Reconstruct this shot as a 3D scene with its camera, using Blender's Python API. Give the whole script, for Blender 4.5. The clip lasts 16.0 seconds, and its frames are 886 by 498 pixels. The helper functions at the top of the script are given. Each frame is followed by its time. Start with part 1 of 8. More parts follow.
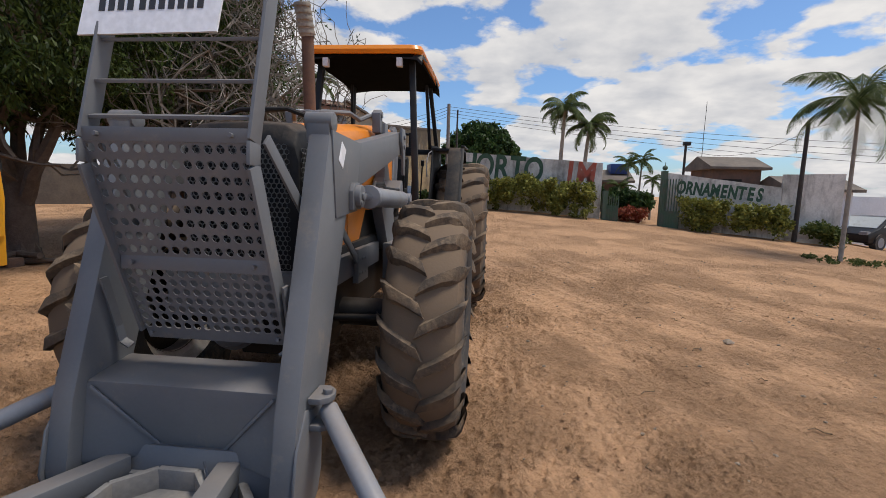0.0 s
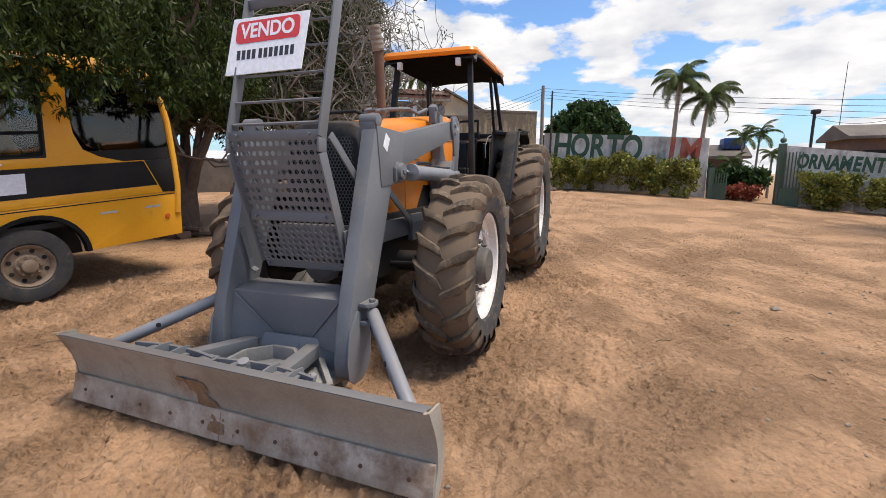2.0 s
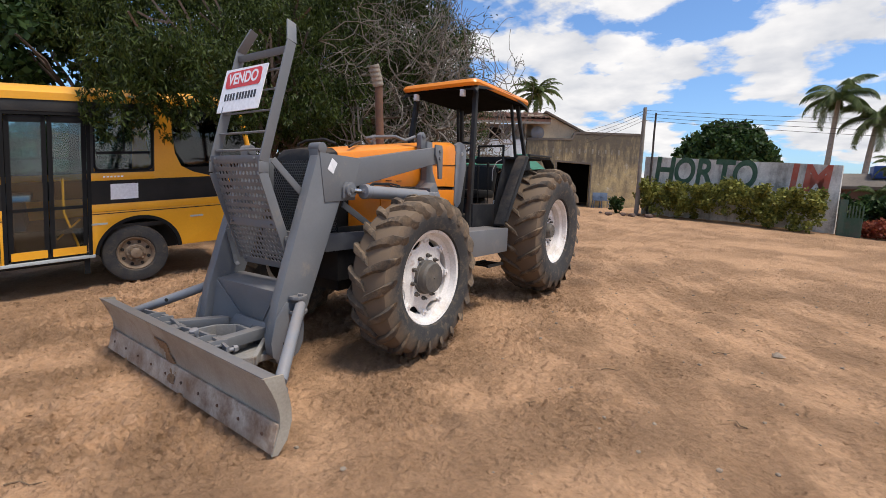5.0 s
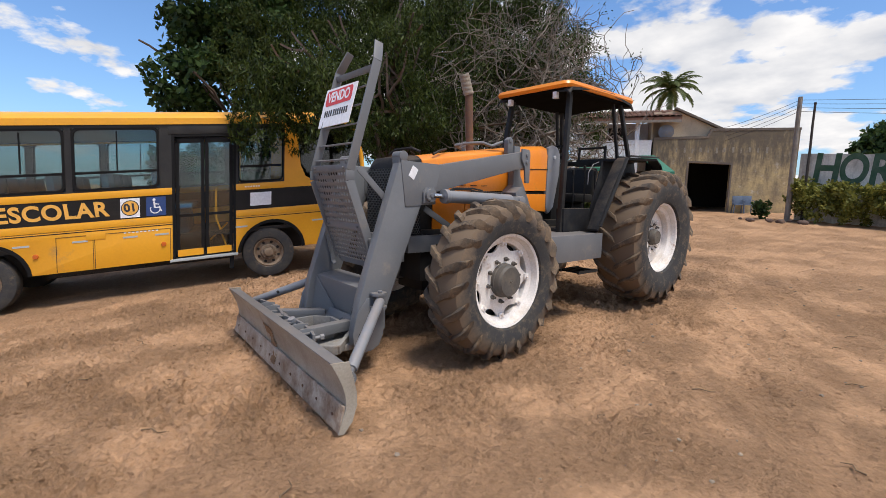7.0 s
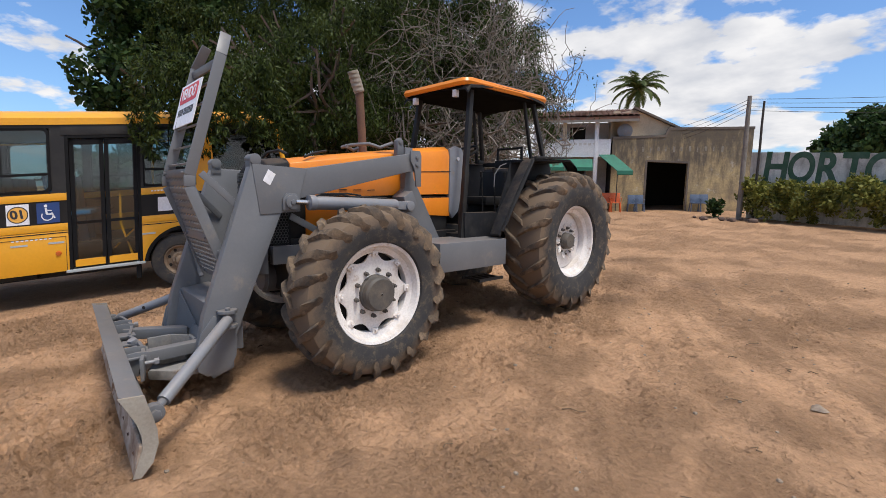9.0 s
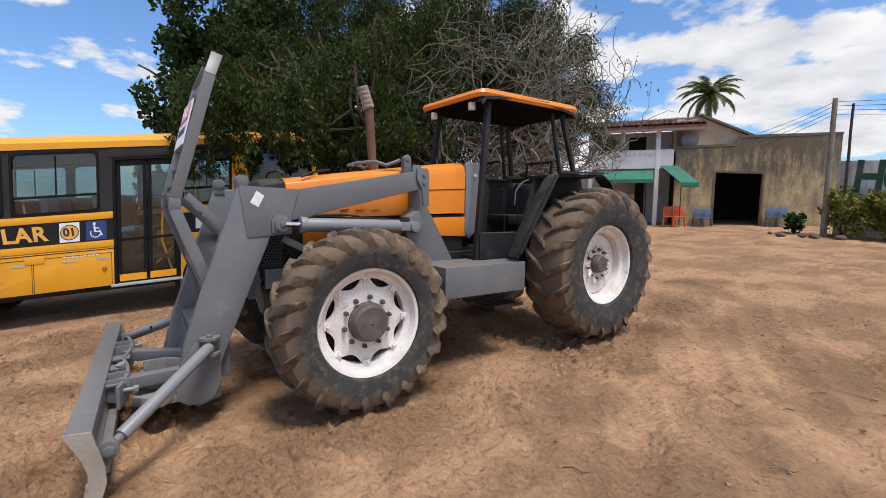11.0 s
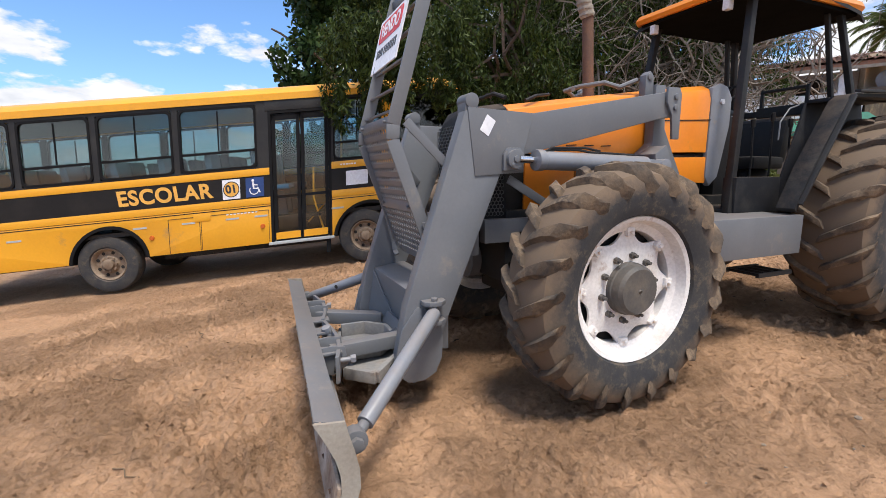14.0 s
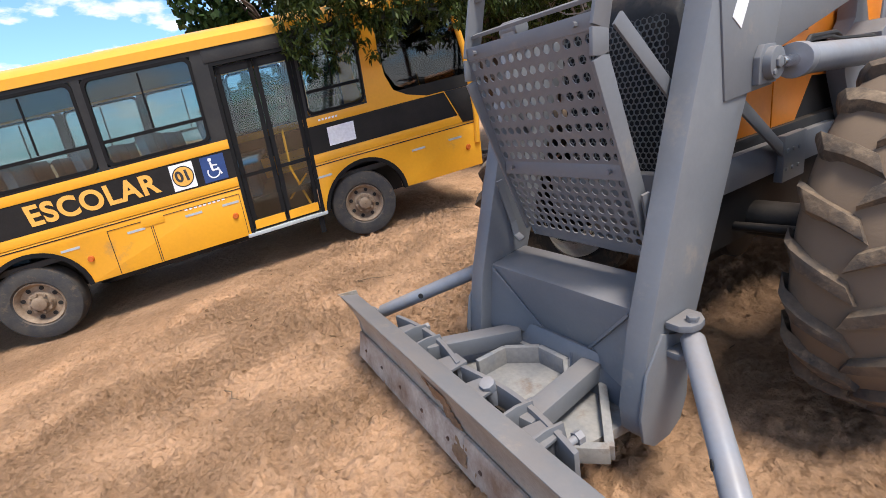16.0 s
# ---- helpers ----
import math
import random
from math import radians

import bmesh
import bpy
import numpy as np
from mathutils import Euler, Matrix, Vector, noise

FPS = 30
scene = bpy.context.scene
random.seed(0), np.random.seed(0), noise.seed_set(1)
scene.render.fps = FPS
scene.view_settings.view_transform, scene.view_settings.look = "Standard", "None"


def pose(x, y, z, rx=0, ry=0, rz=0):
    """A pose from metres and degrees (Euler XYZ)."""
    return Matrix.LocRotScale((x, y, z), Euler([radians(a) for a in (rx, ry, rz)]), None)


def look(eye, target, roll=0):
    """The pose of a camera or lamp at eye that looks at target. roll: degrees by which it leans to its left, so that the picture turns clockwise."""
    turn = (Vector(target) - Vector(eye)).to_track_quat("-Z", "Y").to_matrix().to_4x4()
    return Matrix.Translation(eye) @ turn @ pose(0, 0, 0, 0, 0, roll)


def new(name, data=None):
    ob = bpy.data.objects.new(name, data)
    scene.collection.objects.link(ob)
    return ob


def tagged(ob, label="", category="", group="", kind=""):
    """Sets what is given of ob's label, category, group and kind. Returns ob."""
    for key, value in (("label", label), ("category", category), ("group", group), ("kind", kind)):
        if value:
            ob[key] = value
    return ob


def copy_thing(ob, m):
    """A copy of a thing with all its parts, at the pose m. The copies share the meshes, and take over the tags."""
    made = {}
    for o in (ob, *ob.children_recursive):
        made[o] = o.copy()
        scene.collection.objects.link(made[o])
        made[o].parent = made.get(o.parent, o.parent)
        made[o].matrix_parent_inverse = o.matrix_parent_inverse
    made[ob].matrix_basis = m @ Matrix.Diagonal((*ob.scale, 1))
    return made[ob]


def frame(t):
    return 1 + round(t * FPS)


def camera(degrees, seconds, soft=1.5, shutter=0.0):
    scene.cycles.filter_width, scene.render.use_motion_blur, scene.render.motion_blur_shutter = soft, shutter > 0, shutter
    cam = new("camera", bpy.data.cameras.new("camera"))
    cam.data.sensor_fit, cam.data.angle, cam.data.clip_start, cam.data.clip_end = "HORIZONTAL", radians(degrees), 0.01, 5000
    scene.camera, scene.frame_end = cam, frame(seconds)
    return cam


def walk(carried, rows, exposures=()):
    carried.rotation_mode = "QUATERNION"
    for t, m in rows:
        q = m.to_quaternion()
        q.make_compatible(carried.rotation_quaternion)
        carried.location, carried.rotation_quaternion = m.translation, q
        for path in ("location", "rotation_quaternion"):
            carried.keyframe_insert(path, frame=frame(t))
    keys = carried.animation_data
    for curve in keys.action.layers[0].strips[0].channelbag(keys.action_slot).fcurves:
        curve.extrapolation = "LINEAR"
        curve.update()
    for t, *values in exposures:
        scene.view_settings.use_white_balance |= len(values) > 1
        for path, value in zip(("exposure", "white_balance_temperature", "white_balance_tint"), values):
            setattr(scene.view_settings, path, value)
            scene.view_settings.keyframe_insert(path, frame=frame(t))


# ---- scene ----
cam = camera(88.0, 16.0, soft=0.7)
PATH = [
    (0, (1.186, -2.748, 1.457), (0.987, -0.775, 1.202), 1.63),
    (0.5, (1.426, -2.910, 1.442), (1.062, -0.975, 1.090), -0.00),
    (1, (1.425, -3.153, 1.406), (0.926, -1.274, 0.939), -1.32),
    (1.5, (1.642, -3.338, 1.395), (1.061, -1.465, 1.006), 0.77),
    (2, (1.847, -3.446, 1.407), (1.202, -1.582, 1.080), 0.04),
    (2.5, (1.884, -3.600, 1.395), (1.155, -1.760, 1.109), -0.25),
    (3, (2.035, -3.688, 1.399), (1.207, -1.883, 1.160), 1.86),
    (3.2, (2.149, -3.681, 1.395), (1.280, -1.892, 1.178), 2.83),
    (5.3, (3.332, -3.086, 1.469), (2.140, -1.503, 1.196), 2.32),
    (5.5, (3.349, -3.019, 1.484), (2.094, -1.488, 1.199), 2.77),
    (6, (3.425, -2.931, 1.454), (2.027, -1.523, 1.203), 3.17),
    (6.5, (3.523, -2.954, 1.450), (2.049, -1.624, 1.206), 2.34),
    (7, (3.592, -3.009, 1.440), (2.086, -1.715, 1.197), 1.38),
    (7.5, (3.777, -2.798, 1.432), (2.279, -1.493, 1.197), 1.05),
    (8, (3.933, -2.547, 1.469), (2.477, -1.200, 1.214), 0.96),
    (8.2, (3.969, -2.469, 1.468), (2.539, -1.096, 1.202), 0.77),
    (10.3, (3.981, -1.622, 1.588), (2.413, -0.395, 1.401), 1.74),
    (10.5, (4.009, -1.580, 1.587), (2.418, -0.384, 1.393), 1.65),
    (11, (4.029, -1.538, 1.577), (2.405, -0.387, 1.384), 0.70),
    (11.5, (4.072, -1.524, 1.585), (2.454, -0.364, 1.391), -0.70),
    (12, (4.038, -1.544, 1.558), (2.416, -0.396, 1.333), -0.54),
    (12.5, (3.876, -1.631, 1.496), (2.233, -0.520, 1.235), -0.02),
    (13, (3.573, -1.813, 1.445), (1.875, -0.799, 1.147), 0.80),
    (13.5, (3.190, -1.927, 1.357), (1.419, -1.060, 1.021), 0.06),
    (14, (2.832, -1.996, 1.341), (1.025, -1.205, 1.012), -0.19),
    (14.5, (2.459, -2.146, 1.376), (0.682, -1.300, 1.022), -1.11),
    (15, (2.083, -2.138, 1.397), (0.316, -1.299, 0.982), -2.57),
    (15.5, (1.711, -2.320, 1.421), (0.006, -1.426, 0.880), -6.58),
    (16, (1.337, -2.431, 1.468), (-0.303, -1.462, 0.856), -9.17),
]
walk(cam, [(t, look(eye, target, roll)) for t, eye, target, roll in PATH], [(0.0, 0.02, 6800, 10), (0.5, 0.10, 6800, 10), (1.0, 0.31, 6800, 10), (1.5, 0.48, 6800, 10), (2.2, 0.42, 6800, 10), (3.0, 0.31, 6800, 10), (5.5, 0.32, 6700, 10), (7.0, 0.31, 6700, 10), (8.0, 0.20, 6650, 10), (10.5, 0.27, 6550, 10), (11.5, 0.27, 6550, 10), (12.5, 0.34, 6550, 10), (13.5, 0.47, 6550, 10), (14.5, 0.64, 6550, 10), (16.0, 0.86, 6550, 10)])

# ---- daylight: bright broken cloud, a softened high sun ----
SUN_ELEV, SUN_TURN, CLOUD_SHIFT = 67.0, 90.0, (0.6, 1.1, 0.0)
world = bpy.data.worlds.new("sky")
scene.world = world
world.use_nodes = True
wn, wl = world.node_tree.nodes, world.node_tree.links
wn.clear()
w_out = wn.new("ShaderNodeOutputWorld")
w_bg = wn.new("ShaderNodeBackground")
w_sky = wn.new("ShaderNodeTexSky")
w_sky.sky_type, w_sky.sun_disc = "NISHITA", False
w_sky.sun_elevation, w_sky.sun_rotation = radians(SUN_ELEV), radians(SUN_TURN)
w_co = wn.new("ShaderNodeTexCoord")
w_sep = wn.new("ShaderNodeSeparateXYZ")
w_add = wn.new("ShaderNodeMath")
w_add.operation, w_add.inputs[1].default_value = "ADD", 0.22
w_abs = wn.new("ShaderNodeMath")
w_abs.operation, w_abs.inputs[1].default_value = "MAXIMUM", 0.0
w_dx, w_dy = wn.new("ShaderNodeMath"), wn.new("ShaderNodeMath")
w_dx.operation = w_dy.operation = "DIVIDE"
w_com = wn.new("ShaderNodeCombineXYZ")
w_com.inputs["Z"].default_value = 2.3
w_map = wn.new("ShaderNodeMapping")
w_map.inputs["Location"].default_value = CLOUD_SHIFT
w_n = wn.new("ShaderNodeTexNoise")
w_n.inputs["Scale"].default_value, w_n.inputs["Detail"].default_value, w_n.inputs["Roughness"].default_value = 2.0, 10.0, 0.54
w_ramp = wn.new("ShaderNodeValToRGB")
w_ramp.color_ramp.elements[0].position, w_ramp.color_ramp.elements[1].position = 0.485, 0.54
w_n2 = wn.new("ShaderNodeTexNoise")
w_n2.inputs["Scale"].default_value, w_n2.inputs["Detail"].default_value = 5.0, 6.0
w_cr = wn.new("ShaderNodeValToRGB")
w_cr.color_ramp.elements[0].position, w_cr.color_ramp.elements[1].position = 0.3, 0.7
w_cr.color_ramp.elements[0].color, w_cr.color_ramp.elements[1].color = (6.2, 6.5, 7.2, 1), (9.4, 9.4, 9.6, 1)
w_mix = wn.new("ShaderNodeMix")
w_mix.data_type = "RGBA"
w_gain = wn.new("ShaderNodeMix")
w_gain.data_type, w_gain.blend_type = "RGBA", "MULTIPLY"
w_gain.inputs["Factor"].default_value = 1.0
w_gain.inputs["B"].default_value = (1.05, 1.40, 1.82, 1)
# the cloud deck thickens towards the open side of the yard
w_deck = wn.new("ShaderNodeVectorMath")
w_deck.operation = "DOT_PRODUCT"
w_deck.inputs[1].default_value = (0.052, 0.022, -0.03)
w_sum = wn.new("ShaderNodeMath")
w_sum.operation = "ADD"
wl.new(w_co.outputs["Generated"], w_deck.inputs[0])
wl.new(w_n.outputs["Fac"], w_sum.inputs[0])
wl.new(w_deck.outputs["Value"], w_sum.inputs[1])
wl.new(w_co.outputs["Generated"], w_sep.inputs["Vector"])
wl.new(w_sep.outputs["Z"], w_abs.inputs[0])
wl.new(w_abs.outputs["Value"], w_add.inputs[0])
for nd, ax in ((w_dx, "X"), (w_dy, "Y")):
    wl.new(w_sep.outputs[ax], nd.inputs[0])
    wl.new(w_add.outputs["Value"], nd.inputs[1])
    wl.new(nd.outputs["Value"], w_com.inputs[ax])
wl.new(w_com.outputs["Vector"], w_map.inputs["Vector"])
wl.new(w_map.outputs["Vector"], w_n.inputs["Vector"])
wl.new(w_map.outputs["Vector"], w_n2.inputs["Vector"])
w_puff = wn.new("ShaderNodeMath")
w_puff.operation, w_puff.inputs[1].default_value = "MULTIPLY_ADD", 0.24
wl.new(w_n2.outputs["Fac"], w_puff.inputs[0])
w_base = wn.new("ShaderNodeMath")
w_base.operation, w_base.inputs[1].default_value = "ADD", -0.103
wl.new(w_sum.outputs["Value"], w_base.inputs[0])
wl.new(w_base.outputs["Value"], w_puff.inputs[2])
wl.new(w_puff.outputs["Value"], w_ramp.inputs["Fac"])
wl.new(w_n2.outputs["Fac"], w_cr.inputs["Fac"])
wl.new(w_ramp.outputs["Color"], w_mix.inputs["Factor"])
wl.new(w_sky.outputs["Color"], w_gain.inputs["A"])
wl.new(w_gain.outputs["Result"], w_mix.inputs["A"])
wl.new(w_cr.outputs["Color"], w_mix.inputs["B"])
wl.new(w_mix.outputs["Result"], w_bg.inputs["Color"])
w_bg.inputs["Strength"].default_value = 0.085
wl.new(w_bg.outputs["Background"], w_out.inputs["Surface"])

sun = new("sun", bpy.data.lights.new("sun", "SUN"))
sun.data.energy, sun.data.angle, sun.data.color = 3.1, radians(16), (1.0, 0.95, 0.88)
sa, se = radians(SUN_TURN), radians(SUN_ELEV)
sun.matrix_world = look((0, 0, 0), (-math.sin(sa) * math.cos(se), -math.cos(sa) * math.cos(se), -math.sin(se)))
sun.location = (0, 0, 30)


# ---- materials ----
def material(name, colour, rough=0.6, metal=0.0, second=None, amount=0.5, scale=6.0, grain=60.0, bump=0.15, dist=0.01, third=None, third_amount=0.0, third_scale=1.5, spec=0.5, per_object=0.0, mottle=0.35):
    """Paint, soil, wood and the like: a base colour, a second one in patches, a third in sparse stains, fine grain and relief."""
    m = bpy.data.materials.new(name)
    m.use_nodes = True
    n, l = m.node_tree.nodes, m.node_tree.links
    p = n["Principled BSDF"]
    p.inputs["Roughness"].default_value, p.inputs["Metallic"].default_value = rough, metal
    p.inputs["Specular IOR Level"].default_value = spec
    co = n.new("ShaderNodeTexCoord")
    big = n.new("ShaderNodeTexNoise")
    big.inputs["Scale"].default_value, big.inputs["Detail"].default_value, big.inputs["Roughness"].default_value = scale, 8, 0.62
    fine = n.new("ShaderNodeTexNoise")
    fine.inputs["Scale"].default_value, fine.inputs["Detail"].default_value = grain, 6
    l.new(co.outputs["Object"], big.inputs["Vector"])
    l.new(co.outputs["Object"], fine.inputs["Vector"])
    second = second or tuple(c * 0.72 for c in colour)
    ramp = n.new("ShaderNodeValToRGB")
    ramp.color_ramp.elements[0].position, ramp.color_ramp.elements[1].position = 0.62 - 0.3 * amount, 0.78 - 0.1 * amount
    l.new(big.outputs["Fac"], ramp.inputs["Fac"])
    mix = n.new("ShaderNodeMix")
    mix.data_type = "RGBA"
    mix.inputs["A"].default_value, mix.inputs["B"].default_value = (*colour, 1), (*second, 1)
    l.new(ramp.outputs["Color"], mix.inputs["Factor"])
    last = mix
    if third:
        spot = n.new("ShaderNodeTexNoise")
        spot.inputs["Scale"].default_value, spot.inputs["Detail"].default_value, spot.inputs["Roughness"].default_value = third_scale, 10, 0.7
        l.new(co.outputs["Object"], spot.inputs["Vector"])
        r3 = n.new("ShaderNodeValToRGB")
        r3.color_ramp.elements[0].position, r3.color_ramp.elements[1].position = 0.63 - 0.25 * third_amount, 0.77 - 0.2 * third_amount
        l.new(spot.outputs["Fac"], r3.inputs["Fac"])
        m3 = n.new("ShaderNodeMix")
        m3.data_type = "RGBA"
        m3.inputs["B"].default_value = (*third, 1)
        l.new(last.outputs["Result"], m3.inputs["A"])
        l.new(r3.outputs["Color"], m3.inputs["Factor"])
        last = m3
    soft = n.new("ShaderNodeMix")
    soft.data_type, soft.blend_type = "RGBA", "MULTIPLY"
    soft.inputs["Factor"].default_value = mottle
    fr = n.new("ShaderNodeMapRange")
    fr.inputs["From Min"].default_value, fr.inputs["From Max"].default_value = 0.3, 0.7
    fr.inputs["To Min"].default_value, fr.inputs["To Max"].default_value = 0.72, 1.25
    l.new(fine.outputs["Fac"], fr.inputs["Value"])
    l.new(last.outputs["Result"], soft.inputs["A"])
    l.new(fr.outputs["Result"], soft.inputs["B"])
    if per_object:
        oi = n.new("ShaderNodeObjectInfo")
        mr = n.new("ShaderNodeMapRange")
        mr.inputs["To Min"].default_value, mr.inputs["To Max"].default_value = 1 - per_object, 1 + per_object
        l.new(oi.outputs["Random"], mr.inputs["Value"])
        s2 = n.new("ShaderNodeMix")
        s2.data_type, s2.blend_type = "RGBA", "MULTIPLY"
        s2.inputs["Factor"].default_value = 1.0
        l.new(soft.outputs["Result"], s2.inputs["A"])
        l.new(mr.outputs["Result"], s2.inputs["B"])
        soft = s2
    l.new(soft.outputs["Result"], p.inputs["Base Color"])
    rr = n.new("ShaderNodeMapRange")
    rr.inputs["To Min"].default_value, rr.inputs["To Max"].default_value = max(0.05, rough - 0.12), min(1.0, rough + 0.15)
    l.new(big.outputs["Fac"], rr.inputs["Value"])
    l.new(rr.outputs["Result"], p.inputs["Roughness"])
    b = n.new("ShaderNodeBump")
    b.inputs["Strength"].default_value, b.inputs["Distance"].default_value = bump, dist
    l.new(fine.outputs["Fac"], b.inputs["Height"])
    l.new(b.outputs["Normal"], p.inputs["Normal"])
    return m


def glass_material(name, tint, gloss_rough=0.04):
    m = bpy.data.materials.new(name)
    m.use_nodes = True
    n, l = m.node_tree.nodes, m.node_tree.links
    n.clear()
    out = n.new("ShaderNodeOutputMaterial")
    tr = n.new("ShaderNodeBsdfTransparent")
    tr.inputs["Color"].default_value = (*tint, 1)
    gl = n.new("ShaderNodeBsdfGlossy")
    gl.inputs["Roughness"].default_value = gloss_rough
    fr = n.new("ShaderNodeFresnel")
    fr.inputs["IOR"].default_value = 1.7
    mx = n.new("ShaderNodeMixShader")
    l.new(fr.outputs["Fac"], mx.inputs["Fac"])
    l.new(tr.outputs["BSDF"], mx.inputs[1])
    l.new(gl.outputs["BSDF"], mx.inputs[2])
    l.new(mx.outputs["Shader"], out.inputs["Surface"])
    return m


def leaf_material(name, dark, light):
    m = bpy.data.materials.new(name)
    m.use_nodes = True
    n, l = m.node_tree.nodes, m.node_tree.links
    p = n["Principled BSDF"]
    p.inputs["Roughness"].default_value = 0.5
    p.inputs["Specular IOR Level"].default_value = 0.18
    geo = n.new("ShaderNodeNewGeometry")
    ramp = n.new("ShaderNodeValToRGB")
    ramp.color_ramp.elements[0].color, ramp.color_ramp.elements[1].color = (*dark, 1), (*light, 1)
    l.new(geo.outputs["Random Per Island"], ramp.inputs["Fac"])
    l.new(ramp.outputs["Color"], p.inputs["Base Color"])
    tl = n.new("ShaderNodeBsdfTranslucent")
    l.new(ramp.outputs["Color"], tl.inputs["Color"])
    mx = n.new("ShaderNodeMixShader")
    mx.inputs["Fac"].default_value = 0.3
    l.new(p.outputs["BSDF"], mx.inputs[1])
    l.new(tl.outputs["BSDF"], mx.inputs[2])
    l.new(mx.outputs["Shader"], n["Material Output"].inputs["Surface"])
    return m


M_GREY = material("grey_paint", (0.134, 0.141, 0.154), 0.42, second=(0.165, 0.169, 0.178), amount=0.45, scale=2.2, grain=60, bump=0.03, dist=0.002, third=(0.24, 0.21, 0.18), third_amount=0.14, third_scale=4.5, mottle=0.10)
M_BLADE = material("worn_blade_steel", (0.36, 0.335, 0.29), 0.6, 0.15, second=(0.26, 0.225, 0.185), amount=0.6, scale=2.0, grain=70, bump=0.12, dist=0.004, third=(0.20, 0.115, 0.06), third_amount=0.34, third_scale=2.6)
M_SOILCRUST = material("soil_crust", (0.27, 0.17, 0.10), 0.97, second=(0.17, 0.10, 0.06), amount=0.7, scale=14, grain=60, bump=0.6, dist=0.012, spec=0.12)
M_EDGE = material("cutting_edge_steel", (0.47, 0.42, 0.36), 0.65, 0.1, second=(0.22, 0.14, 0.09), amount=0.95, scale=4.5, grain=60, bump=0.2, dist=0.005, third=(0.15, 0.08, 0.045), third_amount=0.5, third_scale=3.0)
M_SCREEN = material("screen_steel", (0.10, 0.10, 0.103), 0.6, second=(0.07, 0.085, 0.08), amount=0.6, scale=5, grain=60, bump=0.05, dist=0.002)
M_ORANGE = material("orange_paint", (0.78, 0.245, 0.02), 0.32, second=(0.70, 0.20, 0.018), amount=0.5, scale=1.6, grain=40, bump=0.02, dist=0.002, third=(0.45, 0.22, 0.07), third_amount=0.08, third_scale=3, mottle=0.1)
M_BLACK = material("black_metal", (0.012, 0.012, 0.013), 0.55, second=(0.03, 0.028, 0.026), amount=0.5, spec=0.3, scale=4, grain=80, bump=0.08, dist=0.003)
M_DARKGREY = material("dark_paint", (0.014, 0.015, 0.018), 0.6, second=(0.04, 0.038, 0.036), amount=0.35, spec=0.2, scale=4, grain=80, bump=0.06, dist=0.003)
M_TYRE = material("tyre_rubber", (0.034, 0.034, 0.037), 0.9, second=(0.065, 0.058, 0.05), amount=0.7, scale=7, grain=70, bump=0.25, dist=0.004, third=(0.12, 0.09, 0.06), third_amount=0.3, third_scale=9)


def dusty_tyre(name, radius):
    """Black rubber whose tread and shoulder are caked with dry earth, ragged towards the sidewall."""
    m = material(name, (0.030, 0.030, 0.033), 0.9, second=(0.055, 0.05, 0.045), amount=0.7, scale=7, grain=70, bump=0.25, dist=0.004, third=(0.12, 0.092, 0.066), third_amount=0.42, third_scale=14)
    n, l = m.node_tree.nodes, m.node_tree.links
    p = n["Principled BSDF"]
    old = p.inputs["Base Color"].links[0].from_socket
    co = [k for k in n if k.type == "TEX_COORD"][0]
    flat = n.new("ShaderNodeVectorMath")
    flat.operation = "MULTIPLY"
    flat.inputs[1].default_value = (0, 1, 1)
    ln = n.new("ShaderNodeVectorMath")
    ln.operation = "LENGTH"
    nz = n.new("ShaderNodeTexNoise")
    nz.inputs["Scale"].default_value, nz.inputs["Detail"].default_value, nz.inputs["Roughness"].default_value = 8.0, 8.0, 0.7
    l.new(co.outputs["Object"], flat.inputs[0])
    l.new(flat.outputs["Vector"], ln.inputs[0])
    l.new(co.outputs["Object"], nz.inputs["Vector"])
    ad = n.new("ShaderNodeMath")
    ad.operation, ad.inputs[1].default_value = "MULTIPLY_ADD", 0.22
    l.new(nz.outputs["Fac"], ad.inputs[0])
    l.new(ln.outputs["Value"], ad.inputs[2])
    mr = n.new("ShaderNodeMapRange")
    mr.inputs["From Min"].default_value, mr.inputs["From Max"].default_value = radius - 0.08, radius + 0.03
    l.new(ad.outputs["Value"], mr.inputs["Value"])
    mx = n.new("ShaderNodeMix")
    mx.data_type = "RGBA"
    mx.inputs["B"].default_value = (0.155, 0.107, 0.070, 1)
    l.new(mr.outputs["Result"], mx.inputs["Factor"])
    l.new(old, mx.inputs["A"])
    l.new(mx.outputs["Result"], p.inputs["Base Color"])
    return m


M_LUG = material("dusty_tread_rubber", (0.145, 0.099, 0.062), 0.95, second=(0.042, 0.036, 0.032), amount=0.9, scale=9, grain=45, bump=0.5, dist=0.010, third=(0.25, 0.175, 0.11), third_amount=0.45, third_scale=7)
M_RIM = material("white_rim_paint", (0.74, 0.71, 0.69), 0.5, second=(0.60, 0.55, 0.51), amount=0.5, scale=5, grain=60, bump=0.06, dist=0.003, third=(0.34, 0.19, 0.11), third_amount=0.2, third_scale=7)
M_LINER = material("matt_black_lining", (0.007, 0.007, 0.007), 0.98, amount=0.4, bump=0.1, spec=0.03)
M_HUB = material("greasy_hub", (0.075, 0.07, 0.066), 0.65, second=(0.13, 0.11, 0.09), amount=0.7, scale=9, grain=60, bump=0.3, dist=0.005)
M_CHROME = material("chrome_rod", (0.75, 0.75, 0.76), 0.15, 1.0, amount=0.3, bump=0.01)
M_RUST = material("rusty_pipe", (0.105, 0.058, 0.042), 0.8, second=(0.16, 0.085, 0.05), amount=0.8, scale=14, grain=90, bump=0.3, dist=0.003)
